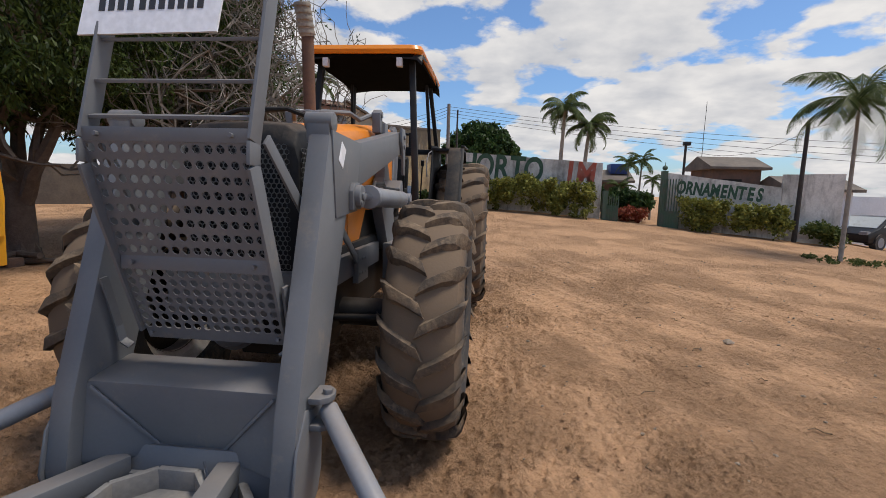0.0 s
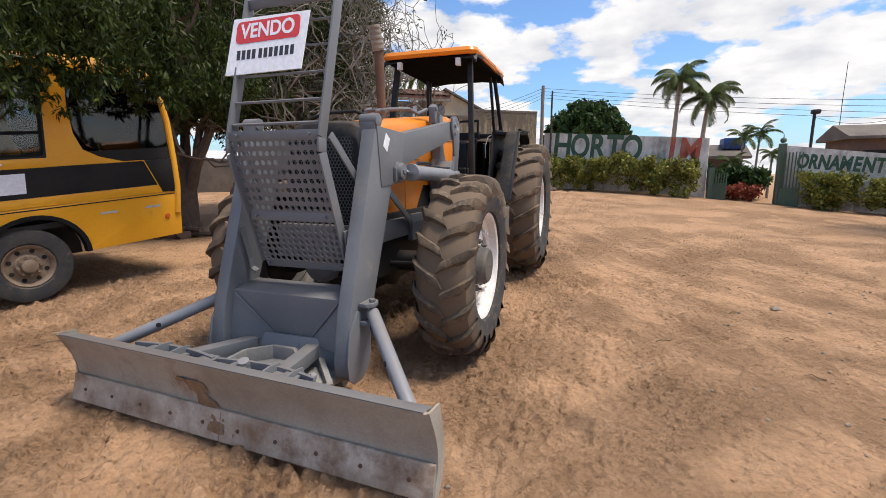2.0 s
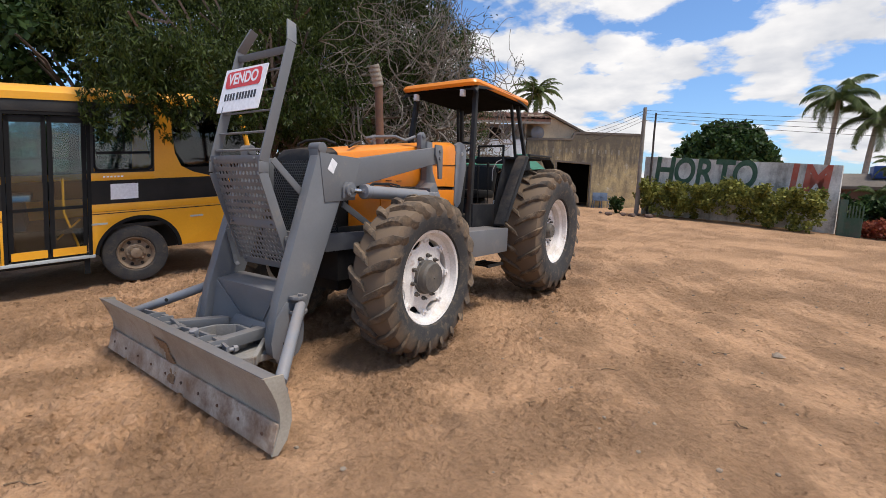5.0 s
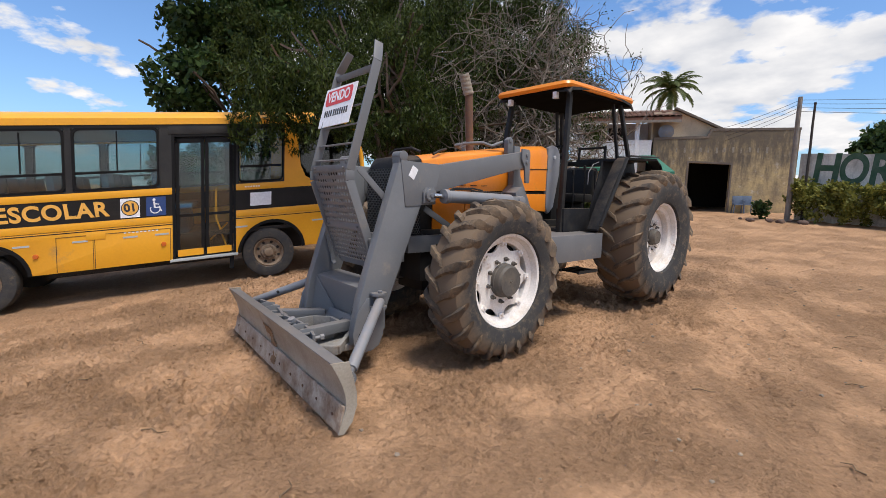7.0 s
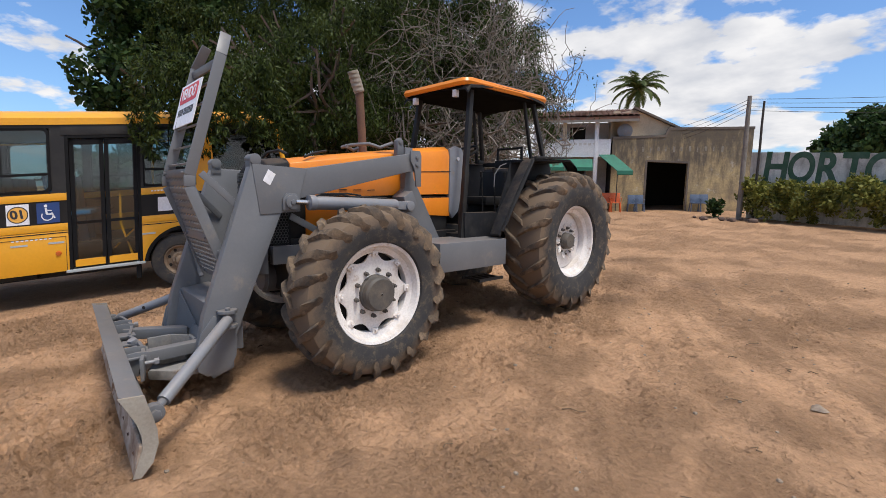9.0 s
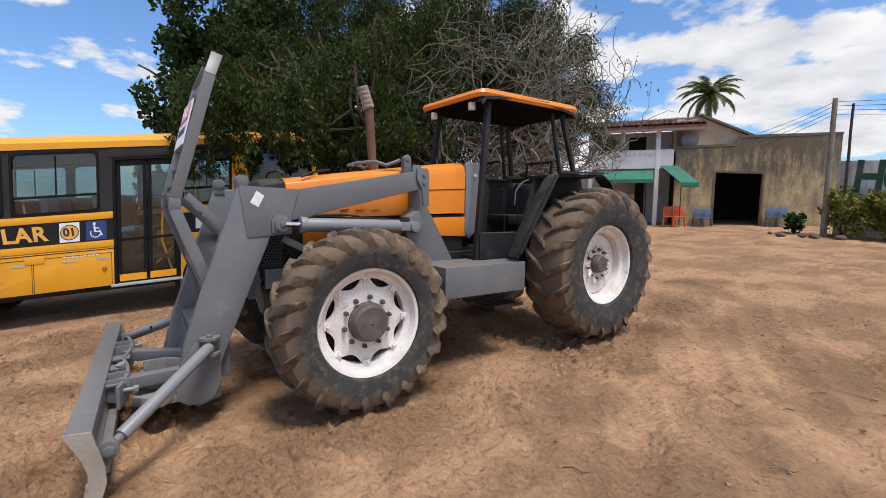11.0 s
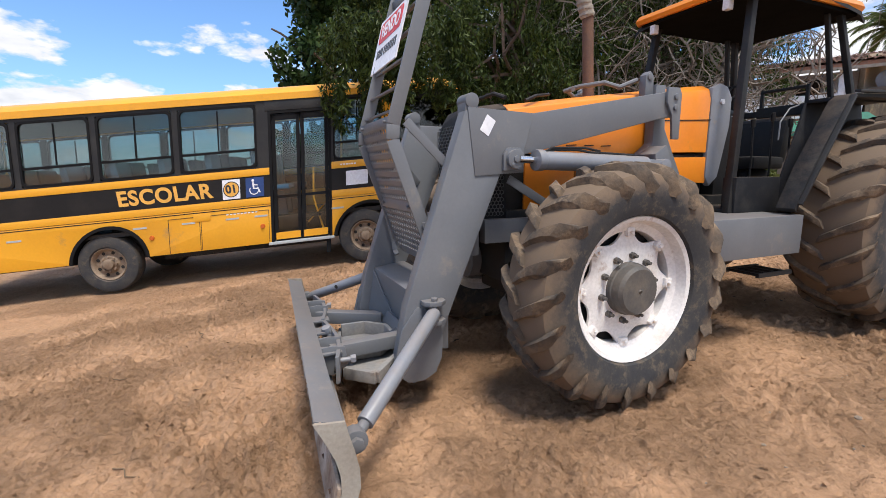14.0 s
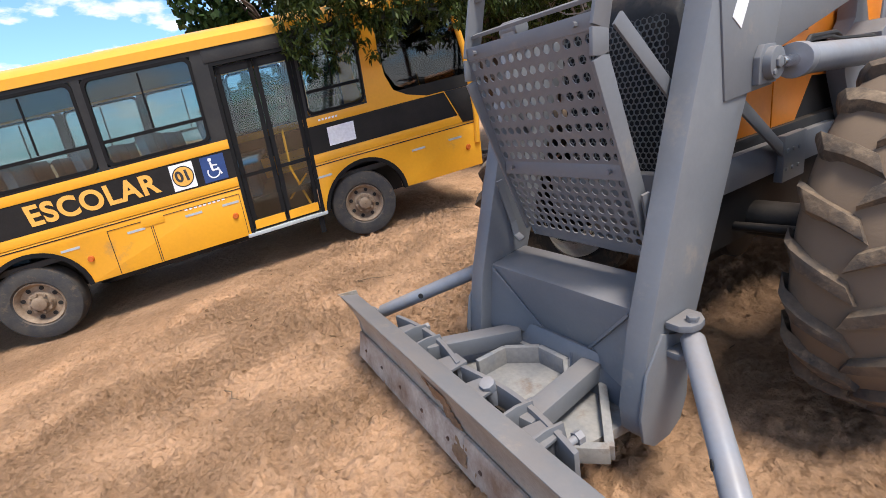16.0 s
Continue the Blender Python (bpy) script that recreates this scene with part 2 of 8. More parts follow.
M_CYL = material("cylinder_paint", (0.205, 0.215, 0.238), 0.42, second=(0.17, 0.175, 0.19), amount=0.5, scale=5, grain=60, bump=0.03, dist=0.002, third=(0.30, 0.23, 0.17), third_amount=0.15, third_scale=5, mottle=0.12)
M_SANDED = material("sanded_grey_steel", (0.265, 0.245, 0.22), 0.8, second=(0.17, 0.172, 0.18), amount=0.8, scale=6, grain=50, bump=0.2, dist=0.004, third=(0.15, 0.09, 0.055), third_amount=0.3, third_scale=5)
M_SIGN = material("white_vinyl", (0.80, 0.81, 0.85), 0.45, second=(0.74, 0.75, 0.80), amount=0.3, scale=2, grain=30, bump=0.01)
M_RED = material("red_print", (0.62, 0.045, 0.05), 0.5, amount=0.2, bump=0.01)
M_INK = material("black_print", (0.03, 0.03, 0.035), 0.5, amount=0.2, bump=0.01)
M_YELLOW = material("bus_yellow", (0.80, 0.37, 0.022), 0.33, second=(0.72, 0.33, 0.025), amount=0.5, scale=1.0, grain=30, bump=0.015, dist=0.002, third=(0.42, 0.24, 0.09), third_amount=0.12, third_scale=2.2, mottle=0.1)
M_LETTER = material("letter_yellow", (0.80, 0.42, 0.08), 0.45, amount=0.2, bump=0.01)
M_BUSBLACK = material("bus_black_band", (0.014, 0.013, 0.013), 0.45, second=(0.025, 0.022, 0.02), amount=0.5, scale=2, bump=0.02, spec=0.22)
M_BUSGREY = material("bus_window_surround", (0.022, 0.022, 0.023), 0.5, spec=0.3, second=(0.04, 0.038, 0.036), amount=0.6, scale=3, bump=0.03)
M_RUBBER = material("window_rubber", (0.010, 0.010, 0.011), 0.7, amount=0.3, bump=0.03, spec=0.15)
M_BLUE = material("blue_sticker", (0.02, 0.055, 0.19), 0.45, amount=0.3, bump=0.01)
M_SEAT = material("blue_seat_cloth", (0.04, 0.10, 0.17), 0.9, amount=0.4, bump=0.1)
M_BUSIN = material("bus_inner_panel", (0.42, 0.45, 0.46), 0.6, amount=0.3, bump=0.03)
M_BUSRIM = material("bus_steel_wheel", (0.27, 0.20, 0.14), 0.75, second=(0.15, 0.10, 0.065), amount=0.8, scale=8, grain=60, bump=0.2, dist=0.004)
M_GLASS = glass_material("bus_glass", (0.66, 0.73, 0.74))
M_CLEAR = glass_material("clear_glass", (0.80, 0.86, 0.86))
M_TINT = glass_material("tinted_glass", (0.30, 0.34, 0.35))
M_LAMPGLASS = material("lamp_lens", (0.72, 0.72, 0.74), 0.2, amount=0.2, bump=0.02)
M_AMBER = material("amber_lens", (0.55, 0.12, 0.02), 0.25, amount=0.2, bump=0.02)
M_BARK = material("bark", (0.085, 0.062, 0.05), 0.95, second=(0.13, 0.10, 0.08), amount=0.7, scale=9, grain=40, bump=0.6, dist=0.02)
M_STICK = material("dry_stick", (0.20, 0.135, 0.085), 0.95, amount=0.6, bump=0.3, spec=0.1)
M_TWIG = material("bare_twig_bark", (0.20, 0.175, 0.15), 0.9, second=(0.11, 0.092, 0.078), amount=0.7, scale=6, grain=40, bump=0.4, dist=0.01)
M_LEAF = leaf_material("feathery_leaves", (0.008, 0.017, 0.005), (0.074, 0.104, 0.022))
M_LEAF2 = leaf_material("broad_leaves", (0.012, 0.03, 0.010), (0.06, 0.105, 0.03))
M_HEDGE = leaf_material("hedge_leaves", (0.05, 0.065, 0.015), (0.33, 0.32, 0.075))
M_PALM = leaf_material("palm_leaflets", (0.035, 0.06, 0.018), (0.13, 0.165, 0.055))
M_GRASS = leaf_material("grass_blades", (0.04, 0.065, 0.015), (0.13, 0.15, 0.045))
M_PALMTRUNK = material("palm_trunk", (0.30, 0.27, 0.23), 0.9, second=(0.20, 0.175, 0.14), amount=0.6, scale=7, bump=0.4)
M_PLASTER = material("stained_plaster", (0.47, 0.36, 0.19), 0.95, second=(0.22, 0.18, 0.125), amount=0.7, scale=2.2, grain=14, bump=0.4, dist=0.012, third=(0.56, 0.52, 0.44), third_amount=0.30, third_scale=3.4, mottle=0.6)
M_FADED = material("faded_lettering", (0.30, 0.27, 0.22), 0.95, second=(0.16, 0.14, 0.11), amount=0.9, scale=9, grain=30, bump=0.1)
M_DARKPLASTER = material("sooty_plaster", (0.115, 0.095, 0.08), 0.95, second=(0.20, 0.165, 0.13), amount=0.7, scale=1.2, grain=18, bump=0.3, dist=0.01)
M_PALEFADED = material("pale_faded_lettering", (0.52, 0.49, 0.47), 0.95, second=(0.62, 0.61, 0.6), amount=0.8, scale=12, grain=30, bump=0.1)
M_WALL = material("weathered_whitewash", (0.72, 0.70, 0.65), 0.92, second=(0.36, 0.35, 0.32), amount=0.75, scale=1.1, grain=22, bump=0.25, dist=0.01, third=(0.16, 0.15, 0.13), third_amount=0.35, third_scale=0.9)
M_WHITEWALL = material("white_paint_wall", (0.68, 0.69, 0.72), 0.9, second=(0.5, 0.5, 0.51), amount=0.5, scale=1.0, grain=22, bump=0.12)
M_GREENPAINT = material("green_lettering", (0.035, 0.095, 0.055), 0.9, second=(0.09, 0.135, 0.10), amount=0.7, scale=3, bump=0.1)
M_REDPAINT = material("red_lettering", (0.42, 0.095, 0.06), 0.9, second=(0.36, 0.17, 0.13), amount=0.6, scale=3, bump=0.1)
M_BEIGE = material("beige_render", (0.58, 0.47, 0.33), 0.92, second=(0.36, 0.29, 0.22), amount=0.5, scale=1.0, grain=18, bump=0.2)
M_TILE = material("clay_roof_tile", (0.26, 0.12, 0.075), 0.9, second=(0.13, 0.085, 0.065), amount=0.8, scale=4, bump=0.3, per_object=0.2)
M_AWNING = material("green_canvas", (0.025, 0.17, 0.11), 0.7, second=(0.03, 0.12, 0.085), amount=0.5, scale=2, bump=0.08)
M_REDPLASTIC = material("orange_red_plastic", (0.62, 0.13, 0.03), 0.5, amount=0.3, bump=0.02)
M_BLUECHAIR = material("blue_grey_plastic", (0.09, 0.125, 0.19), 0.5, amount=0.4, bump=0.02)
M_WOOD = material("weathered_pole", (0.24, 0.215, 0.19), 0.9, second=(0.15, 0.13, 0.11), amount=0.7, scale=5, bump=0.3)
M_DARKWOOD = material("dark_pole", (0.05, 0.042, 0.038), 0.9, amount=0.6, scale=5, bump=0.3)
# near-black: the shade inside rooms, windows, wheel wells and holes is in the colour
M_VOID = material("painted_inner_shade", (0.02, 0.018, 0.016), 0.95, amount=0.5, bump=0.1)
M_GATE = material("green_gate_paint", (0.05, 0.10, 0.065), 0.6, second=(0.10, 0.10, 0.08), amount=0.6, scale=4, bump=0.08)
M_CAR = material("dark_car_paint", (0.012, 0.013, 0.016), 0.35, amount=0.2, bump=0.01, spec=0.25)
M_BRICK = material("bare_brick_wall", (0.16, 0.095, 0.07), 0.95, second=(0.09, 0.07, 0.06), amount=0.7, scale=2, bump=0.3)
M_STONE = material("grey_stone", (0.42, 0.33, 0.25), 0.98, spec=0.08, second=(0.24, 0.19, 0.15), amount=0.6, scale=12, bump=0.4, per_object=0.3)
M_LITTER = leaf_material("dry_leaves", (0.06, 0.035, 0.02), (0.20, 0.12, 0.06))
M_FLOWER = leaf_material("red_flower_leaves", (0.16, 0.025, 0.02), (0.32, 0.10, 0.05))


def settle_dust(m, amount, colour=(0.34, 0.235, 0.15)):
    """Dry yard dust lying in patches on the upward faces."""
    n, l = m.node_tree.nodes, m.node_tree.links
    p = n["Principled BSDF"]
    old = p.inputs["Base Color"].links[0].from_socket
    geo = n.new("ShaderNodeNewGeometry")
    sp = n.new("ShaderNodeSeparateXYZ")
    l.new(geo.outputs["Normal"], sp.inputs["Vector"])
    co = [k for k in n if k.type == "TEX_COORD"][0]
    nz = n.new("ShaderNodeTexNoise")
    nz.inputs["Scale"].default_value, nz.inputs["Detail"].default_value, nz.inputs["Roughness"].default_value = 5.0, 9.0, 0.7
    l.new(co.outputs["Object"], nz.inputs["Vector"])
    ad = n.new("ShaderNodeMath")
    ad.operation, ad.inputs[1].default_value = "MULTIPLY_ADD", 0.55
    l.new(sp.outputs["Z"], ad.inputs[0])
    l.new(nz.outputs["Fac"], ad.inputs[2])
    mr = n.new("ShaderNodeMapRange")
    mr.inputs["From Min"].default_value, mr.inputs["From Max"].default_value = 0.72, 1.15
    mr.inputs["To Min"].default_value, mr.inputs["To Max"].default_value = 0.0, amount
    l.new(ad.outputs["Value"], mr.inputs["Value"])
    mx = n.new("ShaderNodeMix")
    mx.data_type = "RGBA"
    mx.inputs["B"].default_value = (*colour, 1)
    l.new(mr.outputs["Result"], mx.inputs["Factor"])
    l.new(old, mx.inputs["A"])
    l.new(mx.outputs["Result"], p.inputs["Base Color"])


for m_, a_ in ((M_GREY, 0.22), (M_CYL, 0.3), (M_BLADE, 0.6), (M_DARKGREY, 0.22), (M_BLACK, 0.12), (M_TYRE, 0.3), (M_RIM, 0.3), (M_YELLOW, 0.16), (M_ORANGE, 0.10)):
    settle_dust(m_, a_)


# ---- building blocks ----
def box(bm, x0, x1, y0, y1, z0, z1, m=None):
    r = bmesh.ops.create_cube(bm, size=1.0, matrix=Matrix.LocRotScale(((x0 + x1) / 2, (y0 + y1) / 2, (z0 + z1) / 2), None, (abs(x1 - x0), abs(y1 - y0), abs(z1 - z0))))
    if m is not None:
        bmesh.ops.transform(bm, matrix=m, verts=r["verts"])
    return r["verts"]


def prism(bm, outline, a0, a1, axis="x"):
    """A plate: an outline in the two other axes, in their order, pushed from a0 to a1 along the axis."""
    def put(a, u, v):
        return {"x": (a, u, v), "y": (u, a, v), "z": (u, v, a)}[axis]
    lo = [bm.verts.new(put(a0, *p)) for p in outline]
    hi = [bm.verts.new(put(a1, *p)) for p in outline]
    bm.faces.new(lo)
    bm.faces.new(hi[::-1])
    k = len(outline)
    for i in range(k):
        bm.faces.new((lo[i], hi[i], hi[(i + 1) % k], lo[(i + 1) % k]))


def rod(bm, p, q, r, r2=None, seg=12, caps=True):
    p, q = Vector(p), Vector(q)
    r2 = r if r2 is None else r2
    m = Matrix.Translation((p + q) / 2) @ (q - p).to_track_quat("Z", "Y").to_matrix().to_4x4()
    bmesh.ops.create_cone(bm, cap_ends=caps, segments=seg, radius1=r, radius2=r2, depth=(q - p).length, matrix=m)


def beam(bm, p, q, w, h, up=(0, 0, 1)):
    """A bar of w by h between two points; h runs towards up."""
    p, q, up = Vector(p), Vector(q), Vector(up)
    d = (q - p).normalized()
    sidev = d.cross(up).normalized() * w / 2
    upv = sidev.cross(d).normalized() * h / 2
    v = [bm.verts.new(c + a * sidev + b * upv) for c in (p, q) for a, b in ((-1, -1), (1, -1), (1, 1), (-1, 1))]
    for f in ((0, 1, 2, 3), (7, 6, 5, 4), (0, 4, 5, 1), (1, 5, 6, 2), (2, 6, 7, 3), (3, 7, 4, 0)):
        bm.faces.new([v[i] for i in f])


def pipe(bm, pts, r, seg=8, taper=None):
    """A tube through points, with its ends closed."""
    pts = [Vector(p) for p in pts]
    rings = []
    ref = Vector((0.3, 0.2, 1)).normalized()
    for i, p in enumerate(pts):
        d = (pts[min(i + 1, len(pts) - 1)] - pts[max(i - 1, 0)]).normalized()
        a = d.cross(ref)
        if a.length < 0.1:
            a = d.cross(Vector((1, 0, 0)))
        a.normalize()
        b = d.cross(a)
        rr = r if taper is None else r + (taper - r) * i / (len(pts) - 1)
        rings.append([bm.verts.new(p + rr * (math.cos(2 * math.pi * k / seg) * a + math.sin(2 * math.pi * k / seg) * b)) for k in range(seg)])
    for s, t in zip(rings, rings[1:]):
        for k in range(seg):
            bm.faces.new((s[k], s[(k + 1) % seg], t[(k + 1) % seg], t[k]))
    bm.faces.new(rings[0][::-1])
    bm.faces.new(rings[-1])


def lathe(bm, profile, axis="x", seg=48, centre=(0, 0, 0)):
    """Turns (along, radius) pairs about an axis through the centre."""
    rings = []
    for a, r in profile:
        ring = []
        for k in range(seg):
            c, s = r * math.cos(2 * math.pi * k / seg), r * math.sin(2 * math.pi * k / seg)
            v = {"x": (a, c, s), "y": (c, a, s), "z": (c, s, a)}[axis]
            ring.append(bm.verts.new(Vector(v) + Vector(centre)))
        rings.append(ring)
    for s, t in zip(rings, rings[1:]):
        for k in range(seg):
            bm.faces.new((s[k], s[(k + 1) % seg], t[(k + 1) % seg], t[k]))
    return rings


def arc(cx, cy, r, a0, a1, n):
    return [(cx + r * math.cos(radians(a0 + (a1 - a0) * i / n)), cy + r * math.sin(radians(a0 + (a1 - a0) * i / n))) for i in range(n + 1)]


def part(name, bm, mat, parent=None, label="", bevel=0.0, smooth=True, kind=""):
    bmesh.ops.recalc_face_normals(bm, faces=bm.faces)
    if bevel:
        edges = [e for e in bm.edges if len(e.link_faces) == 2 and e.calc_face_angle(0) > 0.5]
        bmesh.ops.bevel(bm, geom=edges, offset=bevel, segments=2, affect="EDGES", profile=0.6, clamp_overlap=True)
    me = bpy.data.meshes.new(name)
    bm.to_mesh(me)
    bm.free()
    me.materials.append(mat)
    if smooth:
        me.shade_smooth()
        me.set_sharp_from_angle(angle=radians(32))
    ob = new(name, me)
    if parent is not None:
        ob.parent = parent
    if label:
        ob["label"] = label
    if kind:
        ob["kind"] = kind
    return ob


def raw(name, verts, faces, mat, parent=None, smooth=False):
    me = bpy.data.meshes.new(name)
    me.from_pydata(verts, [], faces)
    me.materials.append(mat)
    if smooth:
        me.shade_smooth()
    ob = new(name, me)
    if parent is not None:
        ob.parent = parent
    return ob


def lettering(name, body, size, m, mat, parent, depth=0.002, align="CENTER", bold=0.0, sx=1.0, space=1.0):
    cu = bpy.data.curves.new(name, "FONT")
    cu.body, cu.size, cu.extrude, cu.align_x, cu.align_y, cu.offset, cu.space_character = body, size, depth, align, "CENTER", bold, space
    ob0 = new(name + "_curve", cu)
    me = bpy.data.meshes.new_from_object(ob0)
    bpy.data.objects.remove(ob0)
    bpy.data.curves.remove(cu)
    me.materials.clear()
    me.materials.append(mat)
    ob = new(name, me)
    ob.parent = parent
    ob.matrix_local = m @ Matrix.Diagonal((sx, 1, 1, 1))
    return ob


def thing(name, m=None, **tags):
    ob = new(name)
    ob.empty_display_size = 0.2
    ob.matrix_world = m if m is not None else Matrix()
    return tagged(ob, **tags)


# ---- ground ----
def soft_ramp(v, sharp):
    return math.log1p(math.exp(max(-40.0, min(40.0, v * sharp)))) / sharp


def gz(x, y):
    """The yard: nearly level round the tractor, rising gently to the buildings, falling to the street and to the bus's tail."""
    x, y = max(-16.0, min(20.0, x)), max(-12.0, min(24.0, y))
    z = -0.02 + 0.05 * soft_ramp(y, 1.2) - 0.062 * soft_ramp(x - 2.5, 1.0) * math.tanh(max(0.0, y - 1.0) / 6.0)
    z += min(0.0, y) * (0.02 + 0.075 / (1 + math.exp((2.5 + x) * 1.5)))
    return z - 0.10 * soft_ramp(x - 13.0, 1.5)


def rut(x, y):
    """Wheel ruts and trodden unevenness, some millimetres to two centimetres."""
    p = Vector((x, y, 0))
    churn = 0.32 + 0.40 * math.tanh((1.4 - x) * 0.9) + 1.3 * max(-0.25, noise.noise(p * 1.1 + Vector((0, 0, 7))))
    v = 0.016 * noise.noise(p * 1.3) + 0.010 * noise.noise(p * 4.1)
    calm = 1 / (1 + 0.30 * max(0.0, y - 0.5) + 0.45 * max(0.0, x - 1.7))
    calm *= max(0.0, min(1.0, (y + 4.0) / 0.4, (x + 4.4) / 0.5, (5.6 - x) / 0.5, (5.2 - y) / 0.6))
    for f, a in ((7.0, 0.016), (12.0, 0.044), (21.0, 0.038)):
        k = noise.noise(Vector((x * f, y * f * 0.8, f)))
        v += a * calm * max(0.15, 0.25 + churn) * (abs(k) * 2.0 - 0.45)
    r, th = math.hypot(x - 26.0, y - 16.5), math.atan2(y - 16.5, x - 26.0)
    wander = 0.12 * noise.noise(Vector((th * 9, 1.5, 0)))
    for off, depth, wid in ((24.9, 0.03, 0.11), (25.5, 0.04, 0.13), (26.25, 0.03, 0.12), (26.9, 0.045, 0.14), (27.5, 0.03, 0.11), (28.15, 0.04, 0.13), (28.8, 0.025, 0.12)):
        d = (r - off - wander) / wid
        if abs(d) < 2.5:
            v -= 0.7 * depth * math.exp(-d * d) * (0.75 + 0.4 * noise.noise(p * 0.9)) * (1 + 0.28 * math.sin(th * off / 0.022 + 2 * d)) - 0.4 * depth * math.exp(-(abs(d) - 1.5) ** 2 * 6)
    return v


def axis_steps(lo, hi, fine, far_lo, far_hi):
    out = list(np.arange(lo, hi + 1e-6, fine))
    step, v = fine, hi
    while v < far_hi:
        step *= 1.35
        v += step
        out.append(v)
    step, v = fine, lo
    while v > far_lo:
        step *= 1.35
        v -= step
        out.insert(0, v)
    return out


gx = axis_steps(-4.4, 5.6, 0.019, -900, 900)
gy = axis_steps(-4.0, 5.2, 0.019, -900, 900)
g_verts = [(x, y, gz(x, y) + (rut(x, y) if abs(x) < 20 and abs(y) < 26 else 0)) for y in gy for x in gx]
g_faces = [(j * len(gx) + i, j * len(gx) + i + 1, (j + 1) * len(gx) + i + 1, (j + 1) * len(gx) + i) for j in range(len(gy) - 1) for i in range(len(gx) - 1)]
M_GROUND = material("trodden_sandy_earth", (0.465, 0.279, 0.162), 0.97, second=(0.435, 0.256, 0.146), amount=0.5, scale=3.2, grain=34, bump=0.35, dist=0.03, third=(0.33, 0.190, 0.110), third_amount=0.10, third_scale=7.0, spec=0.12)


def roughen_ground(m):
    """Clods and trodden crust: a second, coarser relief under the grain, and pale dry patches of some metres."""
    n, l = m.node_tree.nodes, m.node_tree.links
    p = n["Principled BSDF"]
    fine_bump = [k for k in n if k.type == "BUMP"][0]
    for k in n:
        if k.type == "MIX" and k.blend_type == "MULTIPLY":
            k.inputs["Factor"].default_value = 0.35
    co = [k for k in n if k.type == "TEX_COORD"][0]
    mid = n.new("ShaderNodeTexNoise")
    mid.inputs["Scale"].default_value, mid.inputs["Detail"].default_value, mid.inputs["Roughness"].default_value = 16.0, 10.0, 0.72
    mid.inputs["Distortion"].default_value = 0.15
    vor = n.new("ShaderNodeTexVoronoi")
    vor.inputs["Scale"].default_value = 19.0
    l.new(co.outputs["Object"], mid.inputs["Vector"])
    l.new(mid.outputs["Color"], vor.inputs["Vector"])
    l.new(co.outputs["Object"], vor.inputs["Vector"])
    b2 = n.new("ShaderNodeBump")
    b2.inputs["Strength"].default_value, b2.inputs["Distance"].default_value = 1.0, 0.06
    # rough, clodded patches beside smoothly trodden ones
    pm = n.new("ShaderNodeTexNoise")
    pm.inputs["Scale"].default_value, pm.inputs["Detail"].default_value = 1.2, 5.0
    l.new(co.outputs["Object"], pm.inputs["Vector"])
    pr_ = n.new("ShaderNodeMapRange")
    pr_.inputs["From Min"].default_value, pr_.inputs["From Max"].default_value = 0.42, 0.60
    pr_.inputs["To Min"].default_value, pr_.inputs["To Max"].default_value = 0.35, 1.9
    l.new(pm.outputs["Fac"], pr_.inputs["Value"])
    hm = n.new("ShaderNodeMath")
    hm.operation = "MULTIPLY"
    l.new(mid.outputs["Fac"], hm.inputs[0])
    l.new(pr_.outputs["Result"], hm.inputs[1])
    l.new(hm.outputs["Value"], b2.inputs["Height"])
    low = n.new("ShaderNodeTexNoise")
    low.inputs["Scale"].default_value, low.inputs["Detail"].default_value, low.inputs["Roughness"].default_value = 9.0, 6.0, 0.6
    low.inputs["Distortion"].default_value = 0.4
    l.new(co.outputs["Object"], low.inputs["Vector"])
    b1 = n.new("ShaderNodeBump")
    b1.inputs["Strength"].default_value, b1.inputs["Distance"].default_value = 1.0, 0.07
    l.new(low.outputs["Fac"], b1.inputs["Height"])
    l.new(b1.outputs["Normal"], b2.inputs["Normal"])
    b3 = n.new("ShaderNodeBump")
    b3.inputs["Strength"].default_value, b3.inputs["Distance"].default_value = 0.45, 0.03
    l.new(vor.outputs["Distance"], b3.inputs["Height"])
    l.new(b2.outputs["Normal"], b3.inputs["Normal"])
    l.new(b3.outputs["Normal"], fine_bump.inputs["Normal"])
    old = p.inputs["Base Color"].links[0].from_socket
    wide = n.new("ShaderNodeTexNoise")
    wide.inputs["Scale"].default_value, wide.inputs["Detail"].default_value = 0.33, 4.0
    l.new(co.outputs["Object"], wide.inputs["Vector"])
    r = n.new("ShaderNodeMapRange")
    r.inputs["From Min"].default_value, r.inputs["From Max"].default_value = 0.35, 0.65
    r.inputs["To Min"].default_value, r.inputs["To Max"].default_value = 0.93, 1.07
    l.new(wide.outputs["Fac"], r.inputs["Value"])
    # hollows of the clod relief are tinted darker, crevice shade in the colour
    r2 = n.new("ShaderNodeMapRange")
    r2.inputs["From Min"].default_value, r2.inputs["From Max"].default_value = 0.34, 0.66
    r2.inputs["To Min"].default_value, r2.inputs["To Max"].default_value = 0.87, 1.10
    l.new(mid.outputs["Fac"], r2.inputs["Value"])
    mul = n.new("ShaderNodeMath")
    mul.operation = "MULTIPLY"
    l.new(r.outputs["Result"], mul.inputs[0])
    l.new(r2.outputs["Result"], mul.inputs[1])
    mx = n.new("ShaderNodeMix")
    mx.data_type, mx.blend_type = "RGBA", "MULTIPLY"
    mx.inputs["Factor"].default_value = 1.0
    l.new(old, mx.inputs["A"])
    l.new(mul.outputs["Value"], mx.inputs["B"])
    last = mx
